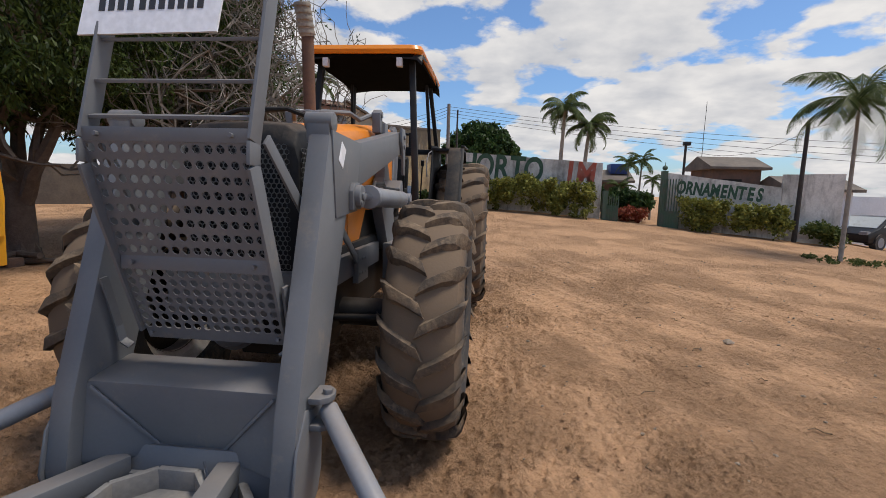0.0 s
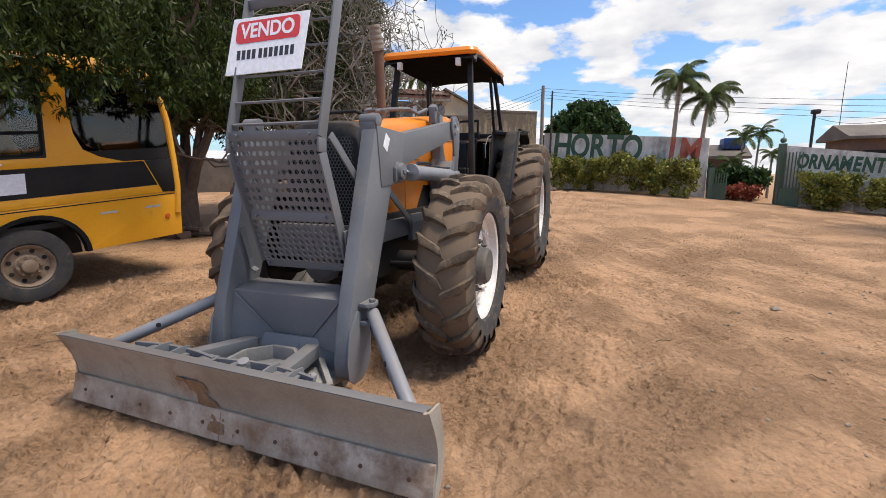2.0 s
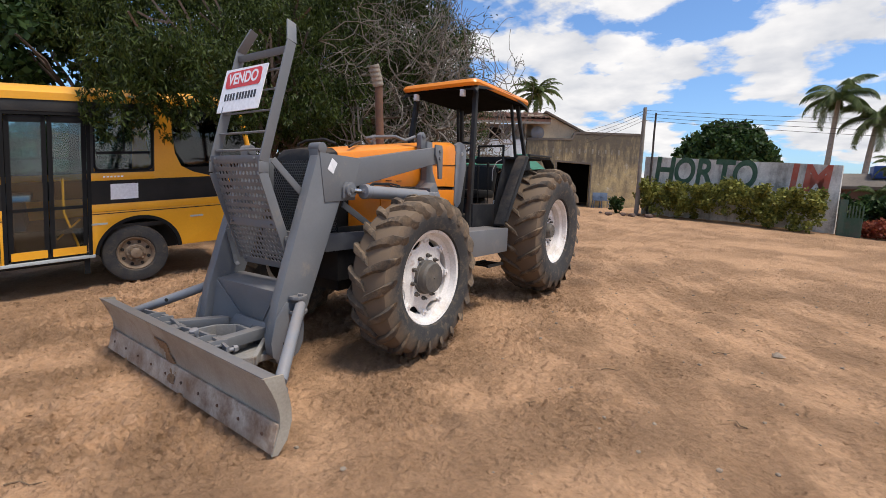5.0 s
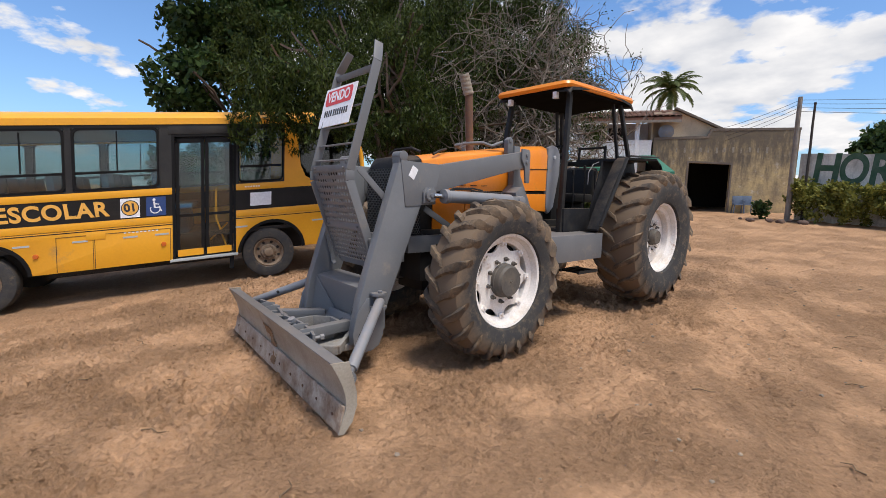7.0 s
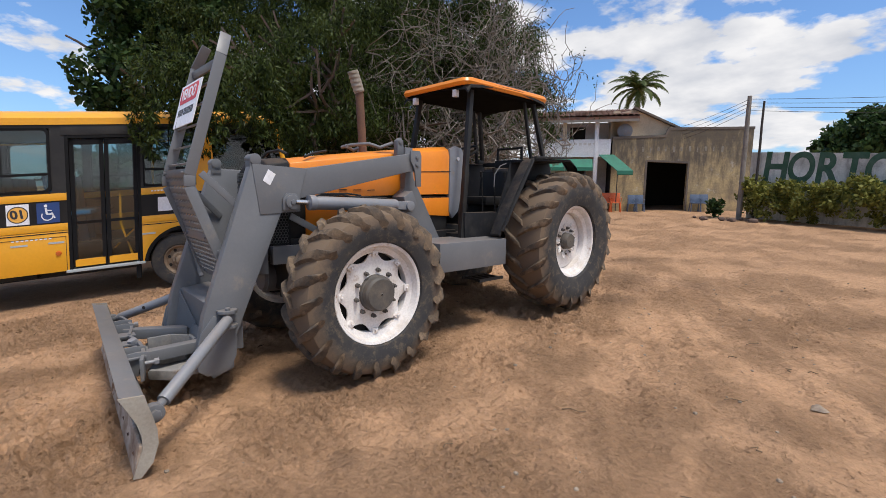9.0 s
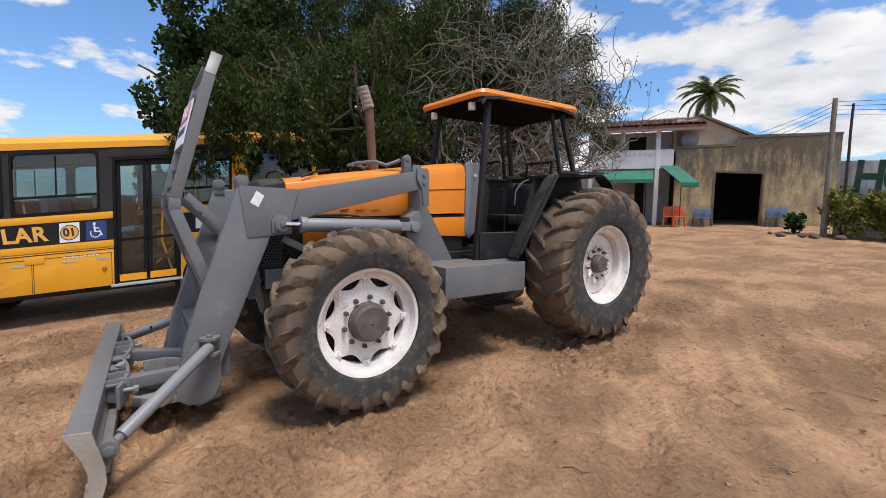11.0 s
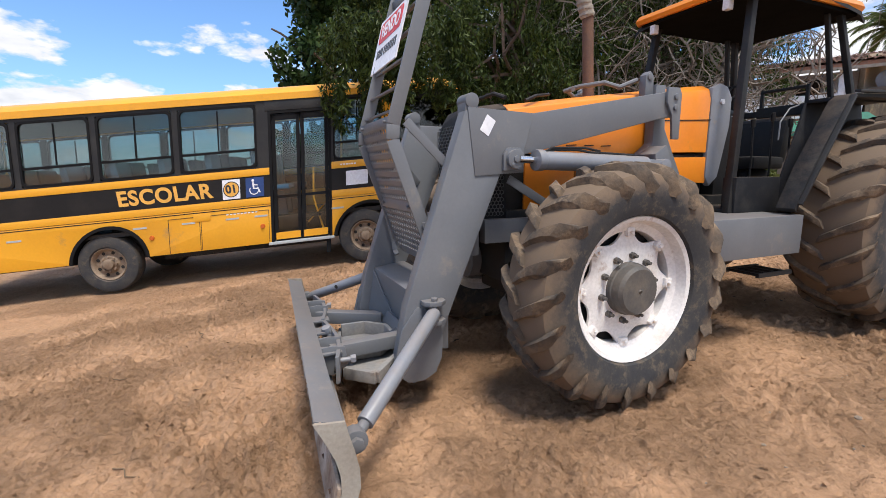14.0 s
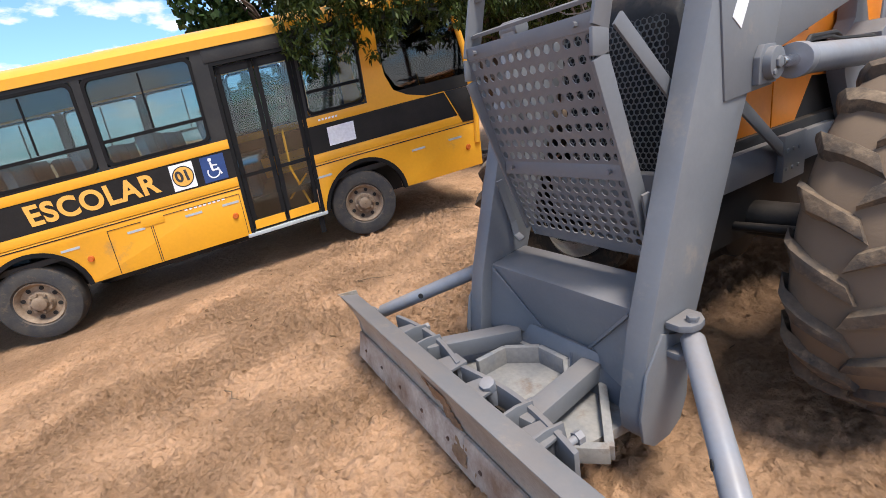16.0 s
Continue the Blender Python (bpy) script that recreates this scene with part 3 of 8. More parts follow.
    # pale and dark streaks of compacted soil along the curving wheel tracks
    off = n.new("ShaderNodeVectorMath")
    off.operation = "SUBTRACT"
    off.inputs[1].default_value = (26.0, 16.5, 0)
    l.new(co.outputs["Object"], off.inputs[0])
    sp = n.new("ShaderNodeSeparateXYZ")
    l.new(off.outputs["Vector"], sp.inputs["Vector"])
    ln = n.new("ShaderNodeVectorMath")
    ln.operation = "LENGTH"
    l.new(off.outputs["Vector"], ln.inputs[0])
    an = n.new("ShaderNodeMath")
    an.operation = "DIVIDE"
    l.new(sp.outputs["Y"], an.inputs[0])
    l.new(sp.outputs["X"], an.inputs[1])
    cb = n.new("ShaderNodeCombineXYZ")
    l.new(ln.outputs["Value"], cb.inputs["X"])
    sc = n.new("ShaderNodeMath")
    sc.operation, sc.inputs[1].default_value = "MULTIPLY", 3.0
    l.new(an.outputs["Value"], sc.inputs[0])
    l.new(sc.outputs["Value"], cb.inputs["Y"])
    stn = n.new("ShaderNodeTexNoise")
    stn.inputs["Scale"].default_value, stn.inputs["Detail"].default_value, stn.inputs["Roughness"].default_value = 2.6, 4.0, 0.55
    l.new(cb.outputs["Vector"], stn.inputs["Vector"])
    rs = n.new("ShaderNodeMapRange")
    rs.inputs["From Min"].default_value, rs.inputs["From Max"].default_value = 0.35, 0.65
    rs.inputs["To Min"].default_value, rs.inputs["To Max"].default_value = 0.97, 1.03
    l.new(stn.outputs["Fac"], rs.inputs["Value"])
    sm = n.new("ShaderNodeMix")
    sm.data_type, sm.blend_type = "RGBA", "MULTIPLY"
    sm.inputs["Factor"].default_value = 1.0
    l.new(last.outputs["Result"], sm.inputs["A"])
    l.new(rs.outputs["Result"], sm.inputs["B"])
    last = sm
    # ragged dark patches: damp beside and behind the machine, a darkened area under it
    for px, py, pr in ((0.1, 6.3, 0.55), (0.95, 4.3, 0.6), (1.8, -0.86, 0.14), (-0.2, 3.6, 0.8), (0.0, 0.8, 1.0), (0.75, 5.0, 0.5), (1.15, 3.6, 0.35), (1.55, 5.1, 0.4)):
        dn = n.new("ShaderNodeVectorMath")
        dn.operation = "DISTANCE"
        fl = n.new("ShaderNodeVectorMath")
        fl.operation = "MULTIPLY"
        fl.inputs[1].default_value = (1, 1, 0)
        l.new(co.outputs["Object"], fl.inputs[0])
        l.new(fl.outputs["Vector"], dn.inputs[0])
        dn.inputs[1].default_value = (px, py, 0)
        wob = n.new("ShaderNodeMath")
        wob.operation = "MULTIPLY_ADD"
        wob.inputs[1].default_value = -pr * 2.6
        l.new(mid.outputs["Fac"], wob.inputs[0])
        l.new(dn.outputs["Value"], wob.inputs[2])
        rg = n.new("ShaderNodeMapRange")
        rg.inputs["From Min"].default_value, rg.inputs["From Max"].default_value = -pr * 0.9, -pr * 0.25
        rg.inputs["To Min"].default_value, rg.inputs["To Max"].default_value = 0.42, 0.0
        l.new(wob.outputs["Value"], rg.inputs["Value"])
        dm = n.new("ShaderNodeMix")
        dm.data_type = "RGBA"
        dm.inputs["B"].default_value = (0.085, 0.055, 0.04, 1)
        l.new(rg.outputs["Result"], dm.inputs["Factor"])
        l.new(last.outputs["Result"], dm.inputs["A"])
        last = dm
    l.new(last.outputs["Result"], p.inputs["Base Color"])


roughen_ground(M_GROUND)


def streak_plaster(m, rise=0.13, lo=0.86, hi=1.08, most=0.85):
    """Black damp stains that run down from the coping of the old shed, over yellowed lime."""
    n, l = m.node_tree.nodes, m.node_tree.links
    p = n["Principled BSDF"]
    old = p.inputs["Base Color"].links[0].from_socket
    co = [k for k in n if k.type == "TEX_COORD"][0]
    mp = n.new("ShaderNodeMapping")
    mp.inputs["Scale"].default_value = (2.6, 2.6, 0.55)
    l.new(co.outputs["Object"], mp.inputs["Vector"])
    nz = n.new("ShaderNodeTexNoise")
    nz.inputs["Scale"].default_value, nz.inputs["Detail"].default_value, nz.inputs["Roughness"].default_value = 1.3, 9.0, 0.68
    l.new(mp.outputs["Vector"], nz.inputs["Vector"])
    sp = n.new("ShaderNodeSeparateXYZ")
    l.new(co.outputs["Object"], sp.inputs["Vector"])
    up = n.new("ShaderNodeMath")
    up.operation, up.inputs[1].default_value = "MULTIPLY_ADD", rise
    l.new(sp.outputs["Z"], up.inputs[0])
    l.new(nz.outputs["Fac"], up.inputs[2])
    rp = n.new("ShaderNodeMapRange")
    rp.inputs["From Min"].default_value, rp.inputs["From Max"].default_value = lo, hi
    rp.inputs["To Min"].default_value, rp.inputs["To Max"].default_value = 0.0, most
    l.new(up.outputs["Value"], rp.inputs["Value"])
    mx = n.new("ShaderNodeMix")
    mx.data_type = "RGBA"
    mx.inputs["B"].default_value = (0.085, 0.072, 0.06, 1)
    l.new(rp.outputs["Result"], mx.inputs["Factor"])
    l.new(old, mx.inputs["A"])
    l.new(mx.outputs["Result"], p.inputs["Base Color"])


streak_plaster(M_PLASTER)
streak_plaster(M_WALL, 0.0, 0.50, 0.72, 0.7)
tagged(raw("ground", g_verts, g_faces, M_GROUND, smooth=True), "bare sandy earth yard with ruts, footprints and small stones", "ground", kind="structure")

# ---- the tractor: faces -y, its left side to +x, front axle over the origin ----
tractor = thing("tractor", label="orange farm tractor with grey loader frame and front dozer blade", category="tractor")


def tyre_profile(R, w, rim_r):
    h = w / 2
    return [(-h * 0.62, rim_r), (-h * 0.86, rim_r + 0.02), (-h, rim_r + (R - rim_r) * 0.35), (-h * 0.98, rim_r + (R - rim_r) * 0.62), (-h * 0.86, R - 0.075), (-h * 0.55, R - 0.040), (0, R - 0.032),
            (h * 0.55, R - 0.040), (h * 0.86, R - 0.068), (h * 0.98, rim_r + (R - rim_r) * 0.62), (h, rim_r + (R - rim_r) * 0.35), (h * 0.86, rim_r + 0.02), (h * 0.62, rim_r)]


def lug_mesh(R, w, count, sweep):
    """Chevron lugs of a drive tyre, the point of the V leading; a curved bar each, wrapping down over the shoulder."""
    bm = bmesh.new()
    h = w / 2
    for sgn in (-1, 1):
        for k in range(count):
            a0 = 2 * math.pi * (k + (0.5 if sgn > 0 else 0.0)) / count
            secs = []
            for u, top, wid in ((-0.04, R - 0.004, 0.034), (0.25, R + 0.001, 0.033), (0.55, R - 0.003, 0.035), (0.80, R - 0.018, 0.042), (0.93, R - 0.052, 0.048), (0.985, R - 0.095, 0.050), (0.975, R - 0.145, 0.036)):
                th = a0 + sweep * (max(0.0, u) ** 0.85)
                lean = 0.9
                ring = []
                base_r = R - 0.06 - 0.05 * max(0.0, u - 0.6) - (0.05 if top < R - 0.05 else 0) - (0.04 if top < R - 0.1 else 0)
                flare = 1.5 + 0.9 * max(0.0, u - 0.55)
                for rad, ww in ((base_r, wid * flare), (top, wid * 0.9), (top, -wid * 0.9), (base_r, -wid * flare)):
                    dth = ww / R
                    x = sgn * h * (u - (0.05 if rad == base_r and u > 0.95 else 0)) + sgn * lean * ww * 0.45
                    ring.append(bm.verts.new((x, -rad * math.cos(th + dth), rad * math.sin(th + dth))))
                secs.append(ring)
            for s, t in zip(secs, secs[1:]):
                for i in range(3):
                    bm.faces.new((s[i], s[i + 1], t[i + 1], t[i]))
            bm.faces.new(secs[0])
            bm.faces.new(secs[-1][::-1])
    return bm


def wheel_rim(R, w, dish, lobes, slots=True):
    """Rim well with rolled flanges, and a dished centre with slots round it."""
    bm = bmesh.new()
    h = w * 0.36
    lathe(bm, [(h, R + 0.03), (h + 0.012, R + 0.022), (h + 0.004, R), (h - 0.05, R - 0.018), (h - 0.07, R - 0.06), (-h + 0.07, R - 0.06), (-h + 0.05, R - 0.018), (-h - 0.01, R + 0.02), (-h, R + 0.03)], seg=56)
    if slots:
        # scalloped disc: its lobes reach the rim's clamps, and the wide gaps between them are open
        seg = lobes * 12
        outer = [R - 0.05 - (R * 0.17) * math.sin(math.pi * min(1.0, max(0.0, ((k % 12) - 1.5) / 9.0))) ** 0.6 for k in range(seg)]
        rads = [[0.10] * seg, [R * 0.5] * seg, [0.5 * (R * 0.5 + o) for o in outer], outer]
        depth = (0.0, 0.0, -0.006, -0.016)
    else:
        seg = lobes * 8
        rads = [[v] * seg for v in (0.10, R * 0.58, R * 0.80, R - 0.05)]
        depth = (0.0, 0.0, -0.010, -0.04)
    rings = []
    for back in (0.0, -0.016):
        for row, dx in zip(rads, depth):
            rings.append([bm.verts.new((dish + dx + back, r * math.cos(2 * math.pi * k / seg), r * math.sin(2 * math.pi * k / seg))) for k, r in enumerate(row)])
    for a, b in ((0, 1), (1, 2), (2, 3), (3, 7), (7, 6), (6, 5), (5, 4)):
        for k in range(seg):
            bm.faces.new((rings[a][k], rings[a][(k + 1) % seg], rings[b][(k + 1) % seg], rings[b][k]))
    return bm


def build_wheel(name, R, w, rim_r, count, sweep, dish, lobes, bolts, bolt_r, hub_r, hub_x, label):
    """A wheel about its own centre with its outer side to +x."""
    holder = new(name)
    holder.empty_display_size = 0.1
    holder["label"] = label
    bm = bmesh.new()
    lathe(bm, tyre_profile(R, w, rim_r + 0.015), seg=72)
    part("tyre", bm, dusty_tyre("tyre_of_" + name, R), holder)
    tread = part("tread", lug_mesh(R, w, count, sweep), M_LUG, holder, "chevron lugs caked with dry earth", bevel=0.009)
    for v in tread.data.vertices:
        v.co *= 1 + 0.010 * noise.noise(v.co * 14.0) + 0.006 * noise.noise(v.co * 37.0)
    part("rim", wheel_rim(rim_r, w, dish, lobes, name == "front_wheel"), M_RIM, holder, "white painted steel rim with rust at the slots")
    bm = bmesh.new()
    lathe(bm, [(dish - 0.1, hub_r * 1.05), (dish + 0.03, hub_r * 1.05), (dish + 0.035, hub_r), (hub_x - 0.02, hub_r * 0.97), (hub_x, hub_r * 0.86), (hub_x, 0.012), (hub_x + 0.006, 0.005)], seg=40)
    part("hub", bm, M_HUB, holder, "greasy dark planetary hub cover")
    # black disc added behind the rim so its openings read as shaded
    bm = bmesh.new()
    lathe(bm, [(dish - 0.07, 0.05), (dish - 0.07, rim_r * 0.86), (dish - 0.16, rim_r * 0.86)], seg=40)
    part("brake_drum", bm, M_BLACK, holder)
    if name == "rear_wheel":
        for k in range(10):
            a = 2 * math.pi * k / 10
            bm = bmesh.new()
            pipe(bm, [(dish + 0.01, 0.13 * math.cos(a - 0.09), 0.13 * math.sin(a - 0.09)), (dish + 0.03, 0.19 * math.cos(a - 0.08), 0.19 * math.sin(a - 0.08)), (dish + 0.035, 0.215 * math.cos(a), 0.215 * math.sin(a)), (dish + 0.03, 0.19 * math.cos(a + 0.08), 0.19 * math.sin(a + 0.08)), (dish + 0.01, 0.13 * math.cos(a + 0.09), 0.13 * math.sin(a + 0.09))], 0.011, 6)
            part("disc_rib", bm, M_RIM, holder)
    bolt = None
    for k in range(bolts):
        a = 2 * math.pi * (k + 0.3) / bolts
        if bolt is None:
            bm = bmesh.new()
            rod(bm, (0, 0, 0), (0.022, 0, 0), 0.019, seg=6)
            rod(bm, (0.02, 0, 0), (0.045, 0, 0), 0.010, seg=8)
            bolt = part("wheel_nut", bm, M_HUB, holder)
            ob = bolt
        else:
            ob = new("wheel_nut", bolt.data)
            ob.parent = holder
        ob.location = (dish, bolt_r * math.cos(a), bolt_r * math.sin(a))
    for k in range(lobes if name == "front_wheel" else 0):
        a = 2 * math.pi * k / lobes - math.pi / 2
        bm = bmesh.new()
        box(bm, dish - 0.05, dish + 0.014, -0.026, 0.026, rim_r * 0.76, rim_r - 0.045)
        rod(bm, (dish + 0.012, 0, rim_r * 0.81), (dish + 0.030, 0, rim_r * 0.81), 0.011, seg=6)
        lug = part("rim_clamp", bm, M_RIM, holder, bevel=0.006)
        lug.rotation_euler = (a, 0, 0)
    return holder


fw = build_wheel("front_wheel", 0.70, 0.40, 0.385, 21, 0.15, 0.075, 8, 10, 0.185, 0.142, 0.175, "front drive wheel, dusty lugged tyre on white rim")
fw.parent, fw.matrix_basis = tractor, pose(0.875, -0.05, 0.70)
fw2 = copy_thing(fw, pose(-0.875, -0.05, 0.71, 0, 0, 180))
fw2.parent = tractor
rw = build_wheel("rear_wheel", 0.82, 0.56, 0.40, 21, 0.20, 0.075, 8, 10, 0.155, 0.095, 0.16, "rear drive wheel, wide dusty lugged tyre on white rim")
rw.parent, rw.matrix_basis = tractor, pose(0.86, 2.71, 0.955)
rw2 = copy_thing(rw, pose(-0.86, 2.71, 0.96, 0, 0, 180))
rw2.parent = tractor

# engine, gearbox, axles
bm = bmesh.new()
box(bm, -0.30, 0.30, -0.45, 1.5, 0.62, 1.10)
box(bm, -0.24, 0.24, 1.4, 3.0, 0.62, 1.15)
box(bm, -0.20, 0.20, -0.35, 0.6, 0.5, 0.7)
part("chassis", bm, M_BLACK, tractor, bevel=0.02)
bm = bmesh.new()
rod(bm, (-0.78, -0.05, 0.70), (0.78, -0.05, 0.70), 0.085, seg=16)
rod(bm, (-0.25, -0.05, 0.66), (0.25, -0.05, 0.66), 0.17, seg=20)
for s in (-1, 1):
    box(bm, s * 0.62, s * 0.75, -0.18, 0.08, 0.55, 0.88)
    rod(bm, (s * 0.68, -0.22, 0.72), (s * 0.12, -0.24, 0.70), 0.022)
part("front_axle", bm, M_BLACK, tractor, bevel=0.01)
bm = bmesh.new()
rod(bm, (-0.86, 2.71, 0.955), (0.86, 2.71, 0.955), 0.12, seg=20)
part("rear_axle", bm, M_BLACK, tractor)
bm = bmesh.new()
rod(bm, (-0.15, -0.52, 0.72), (-0.15, -0.25, 0.72), 0.14, seg=24)
rod(bm, (-0.15, -0.545, 0.72), (-0.15, -0.5, 0.72), 0.115, 0.14, seg=24)
part("air_filter", bm, M_GREY, tractor, "round grey canister under the radiator")


# hood
def hood_half(z_side, z_top, y):
    return [(0.285, z_side), (0.29, z_top - 0.12), (0.27, z_top - 0.045), (0.21, z_top - 0.012), (0.0, z_top)]


def hood_shell(stations, thick=True):
    bm = bmesh.new()
    rows = []
    for y, zs, zt in stations:
        half = hood_half(zs, zt, y)
        pts = [(x, y, z) for x, z in half] + [(-x, y, z) for x, z in half[-2::-1]]
        rows.append([bm.verts.new(p) for p in pts])
    for a, b in zip(rows, rows[1:]):
        for i in range(len(a) - 1):
            bm.faces.new((a[i], b[i], b[i + 1], a[i + 1]))
    bm.faces.new(rows[0][::-1])
    bm.faces.new(rows[-1])
    return bm


part("hood", hood_shell([(-0.43, 1.46, 1.775), (0.1, 1.46, 1.85), (0.7, 1.475, 1.93), (1.2, 1.49, 1.995), (1.38, 1.49, 2.015)]), M_ORANGE, tractor, "glossy orange engine hood", bevel=0.006)
for s in (-1, 1):
    bm = bmesh.new()
    prism(bm, [(-0.30, 1.10), (0.10, 1.10), (0.10, 1.43), (-0.30, 1.43)], s * 0.265, s * 0.282)
    part("side_panel", bm, M_ORANGE, tractor, "orange lower side panel", bevel=0.004)
    bm = bmesh.new()
    prism(bm, [(0.112, 1.10), (0.36, 1.10), (0.52, 1.30), (1.40, 1.25), (1.40, 1.455), (0.112, 1.43)], s * 0.265, s * 0.282)
    part("side_panel", bm, M_ORANGE, tractor, "orange lower side panel", bevel=0.004)
    bm = bmesh.new()
    prism(bm, [(-0.4, 1.645), (1.40, 1.735), (1.40, 1.742), (-0.4, 1.652)], s * 0.285, s * 0.2925)
    part("trim_line", bm, M_BLACK, tractor)
    for k in range(3):
        bm = bmesh.new()
        prism(bm, [(0.02 + k * 0.15, 1.515), (0.10 + k * 0.15, 1.519), (0.10 + k * 0.15, 1.525), (0.02 + k * 0.15, 1.521)], s * 0.285, s * 0.2935)
        part("model_mark_bar", bm, M_BLACK, tractor)
bm = bmesh.new()
box(bm, -0.26, 0.26, -0.45, 1.38, 1.08, 1.47)
part("engine_bay", bm, M_BLACK, tractor)

# radiator shroud and its honeycomb screens
part("radiator_shroud", hood_shell([(-0.66, 0.98, 1.68), (-0.62, 0.98, 1.755), (-0.435, 0.98, 1.785)]), M_DARKGREY, tractor, "black radiator shroud with rounded top", bevel=0.012)


def hex_screen(w, h, pitch, hole, thick):
    """A screen of hexagonal holes in the plane of x and z, centred on the origin, with thickness in y."""
    verts, faces = [], []
    row_h = pitch * 0.866
    for r in range(int(h / row_h)):
        z = -h / 2 + (r + 0.5) * row_h
        n_in = int(w / pitch) - (r % 2)
        for c in range(n_in):
            x = -w / 2 + (c + 0.5 + 0.5 * (r % 2)) * pitch
            base = len(verts)
            for yy in (-thick / 2, thick / 2):
                for rad in (pitch * 0.577, hole * 0.577):
                    for k in range(6):
                        a = math.pi / 6 + k * math.pi / 3
                        verts.append((x + rad * math.cos(a), yy, z + rad * math.sin(a)))
            for k in range(6):
                j = (k + 1) % 6
                faces.append((base + k, base + j, base + 6 + j, base + 6 + k))
                faces.append((base + 6 + k, base + 6 + j, base + 18 + j, base + 18 + k))
    return verts, faces


hv, hf = hex_screen(0.54, 0.60, 0.026, 0.021, 0.004)
hs = raw("grille_screen", hv, hf, M_SCREEN, tractor)
hs["label"] = "black honeycomb radiator screen"
hs.location = (0, -0.672, 1.36)
for s in (-1, 1):
    hv, hf = hex_screen(0.20, 0.58, 0.026, 0.021, 0.004)
    ob = raw("side_screen", hv, hf, M_SCREEN, tractor)
    ob.matrix_basis = pose(s * 0.296, -0.545, 1.36, 0, 0, 90)
bm = bmesh.new()
pipe(bm, [(-0.22, -0.45, 1.80), (-0.1, -0.46, 1.835), (0.15, -0.46, 1.84), (0.27, -0.45, 1.80)], 0.013)
pipe(bm, [(0.1, 0.0, 1.87), (0.24, -0.2, 1.83), (0.27, -0.3, 1.79)], 0.011)
part("hose", bm, M_BLACK, tractor)

# exhaust stack
bm = bmesh.new()
rod(bm, (-0.14, 0.555, 1.85), (-0.14, 0.51, 2.54), 0.042, seg=16)
part("exhaust_pipe", bm, M_RUST, tractor, "rusty vertical exhaust pipe")
bm = bmesh.new()
rod(bm, (-0.14, 0.513, 2.50), (-0.15, 0.443, 2.70), 0.053, seg=16)
for k in range(5):
    f = 0.1 + 0.2 * k
    rod(bm, (-0.14 - 0.01 * f, 0.513 - 0.07 * f, 2.50 + 0.2 * f - 0.012), (-0.14 - 0.01 * f, 0.510 - 0.07 * f, 2.50 + 0.2 * f + 0.012), 0.057, seg=16)
part("exhaust_tip", bm, M_PALMTRUNK, tractor, "wrapped pale exhaust outlet", bevel=0.004)

# front support rails and braces
for s in (-1, 1):
    bm = bmesh.new()
    box(bm, s * 0.27, s * 0.34, -0.62, 0.7, 0.90, 1.05)
    box(bm, s * 0.33, s * 0.37, 0.05, 0.28, 0.85, 1.07)
    for k in range(6):
        rod(bm, (s * 0.365, 0.08 + 0.06 * (k % 3), 0.91 + 0.09 * (k // 3)), (s * 0.376, 0.08 + 0.06 * (k % 3), 0.91 + 0.09 * (k // 3)), 0.012, seg=6)
    part("frame_rail", bm, M_GREY, tractor, bevel=0.005)
    bm = bmesh.new()
    beam(bm, (s * 0.41, -0.50, 1.30), (s * 0.35, 0.12, 0.97), 0.012, 0.055)
    part("diagonal_brace", bm, M_GREY, tractor, bevel=0.003)
bm = bmesh.new()
box(bm, -0.34, 0.34, -0.74, -0.66, 0.83, 1.05)
part("front_crossbeam", bm, M_GREY, tractor, bevel=0.006)

LIFTED = ("loader_post", "gusset_plate", "sticker", "lifting_eye", "front_pin", "piston_rod", "hydraulic_cylinder", "hydraulic_hose", "cross_plate", "weld_rib", "side_cheek", "hook_bar", "box_belly", "loader_bracket", "carrier_plate", "carrier_edge", "turntable_plate", "turntable_rim", "push_beam", "centre_bolt", "loose_rod")
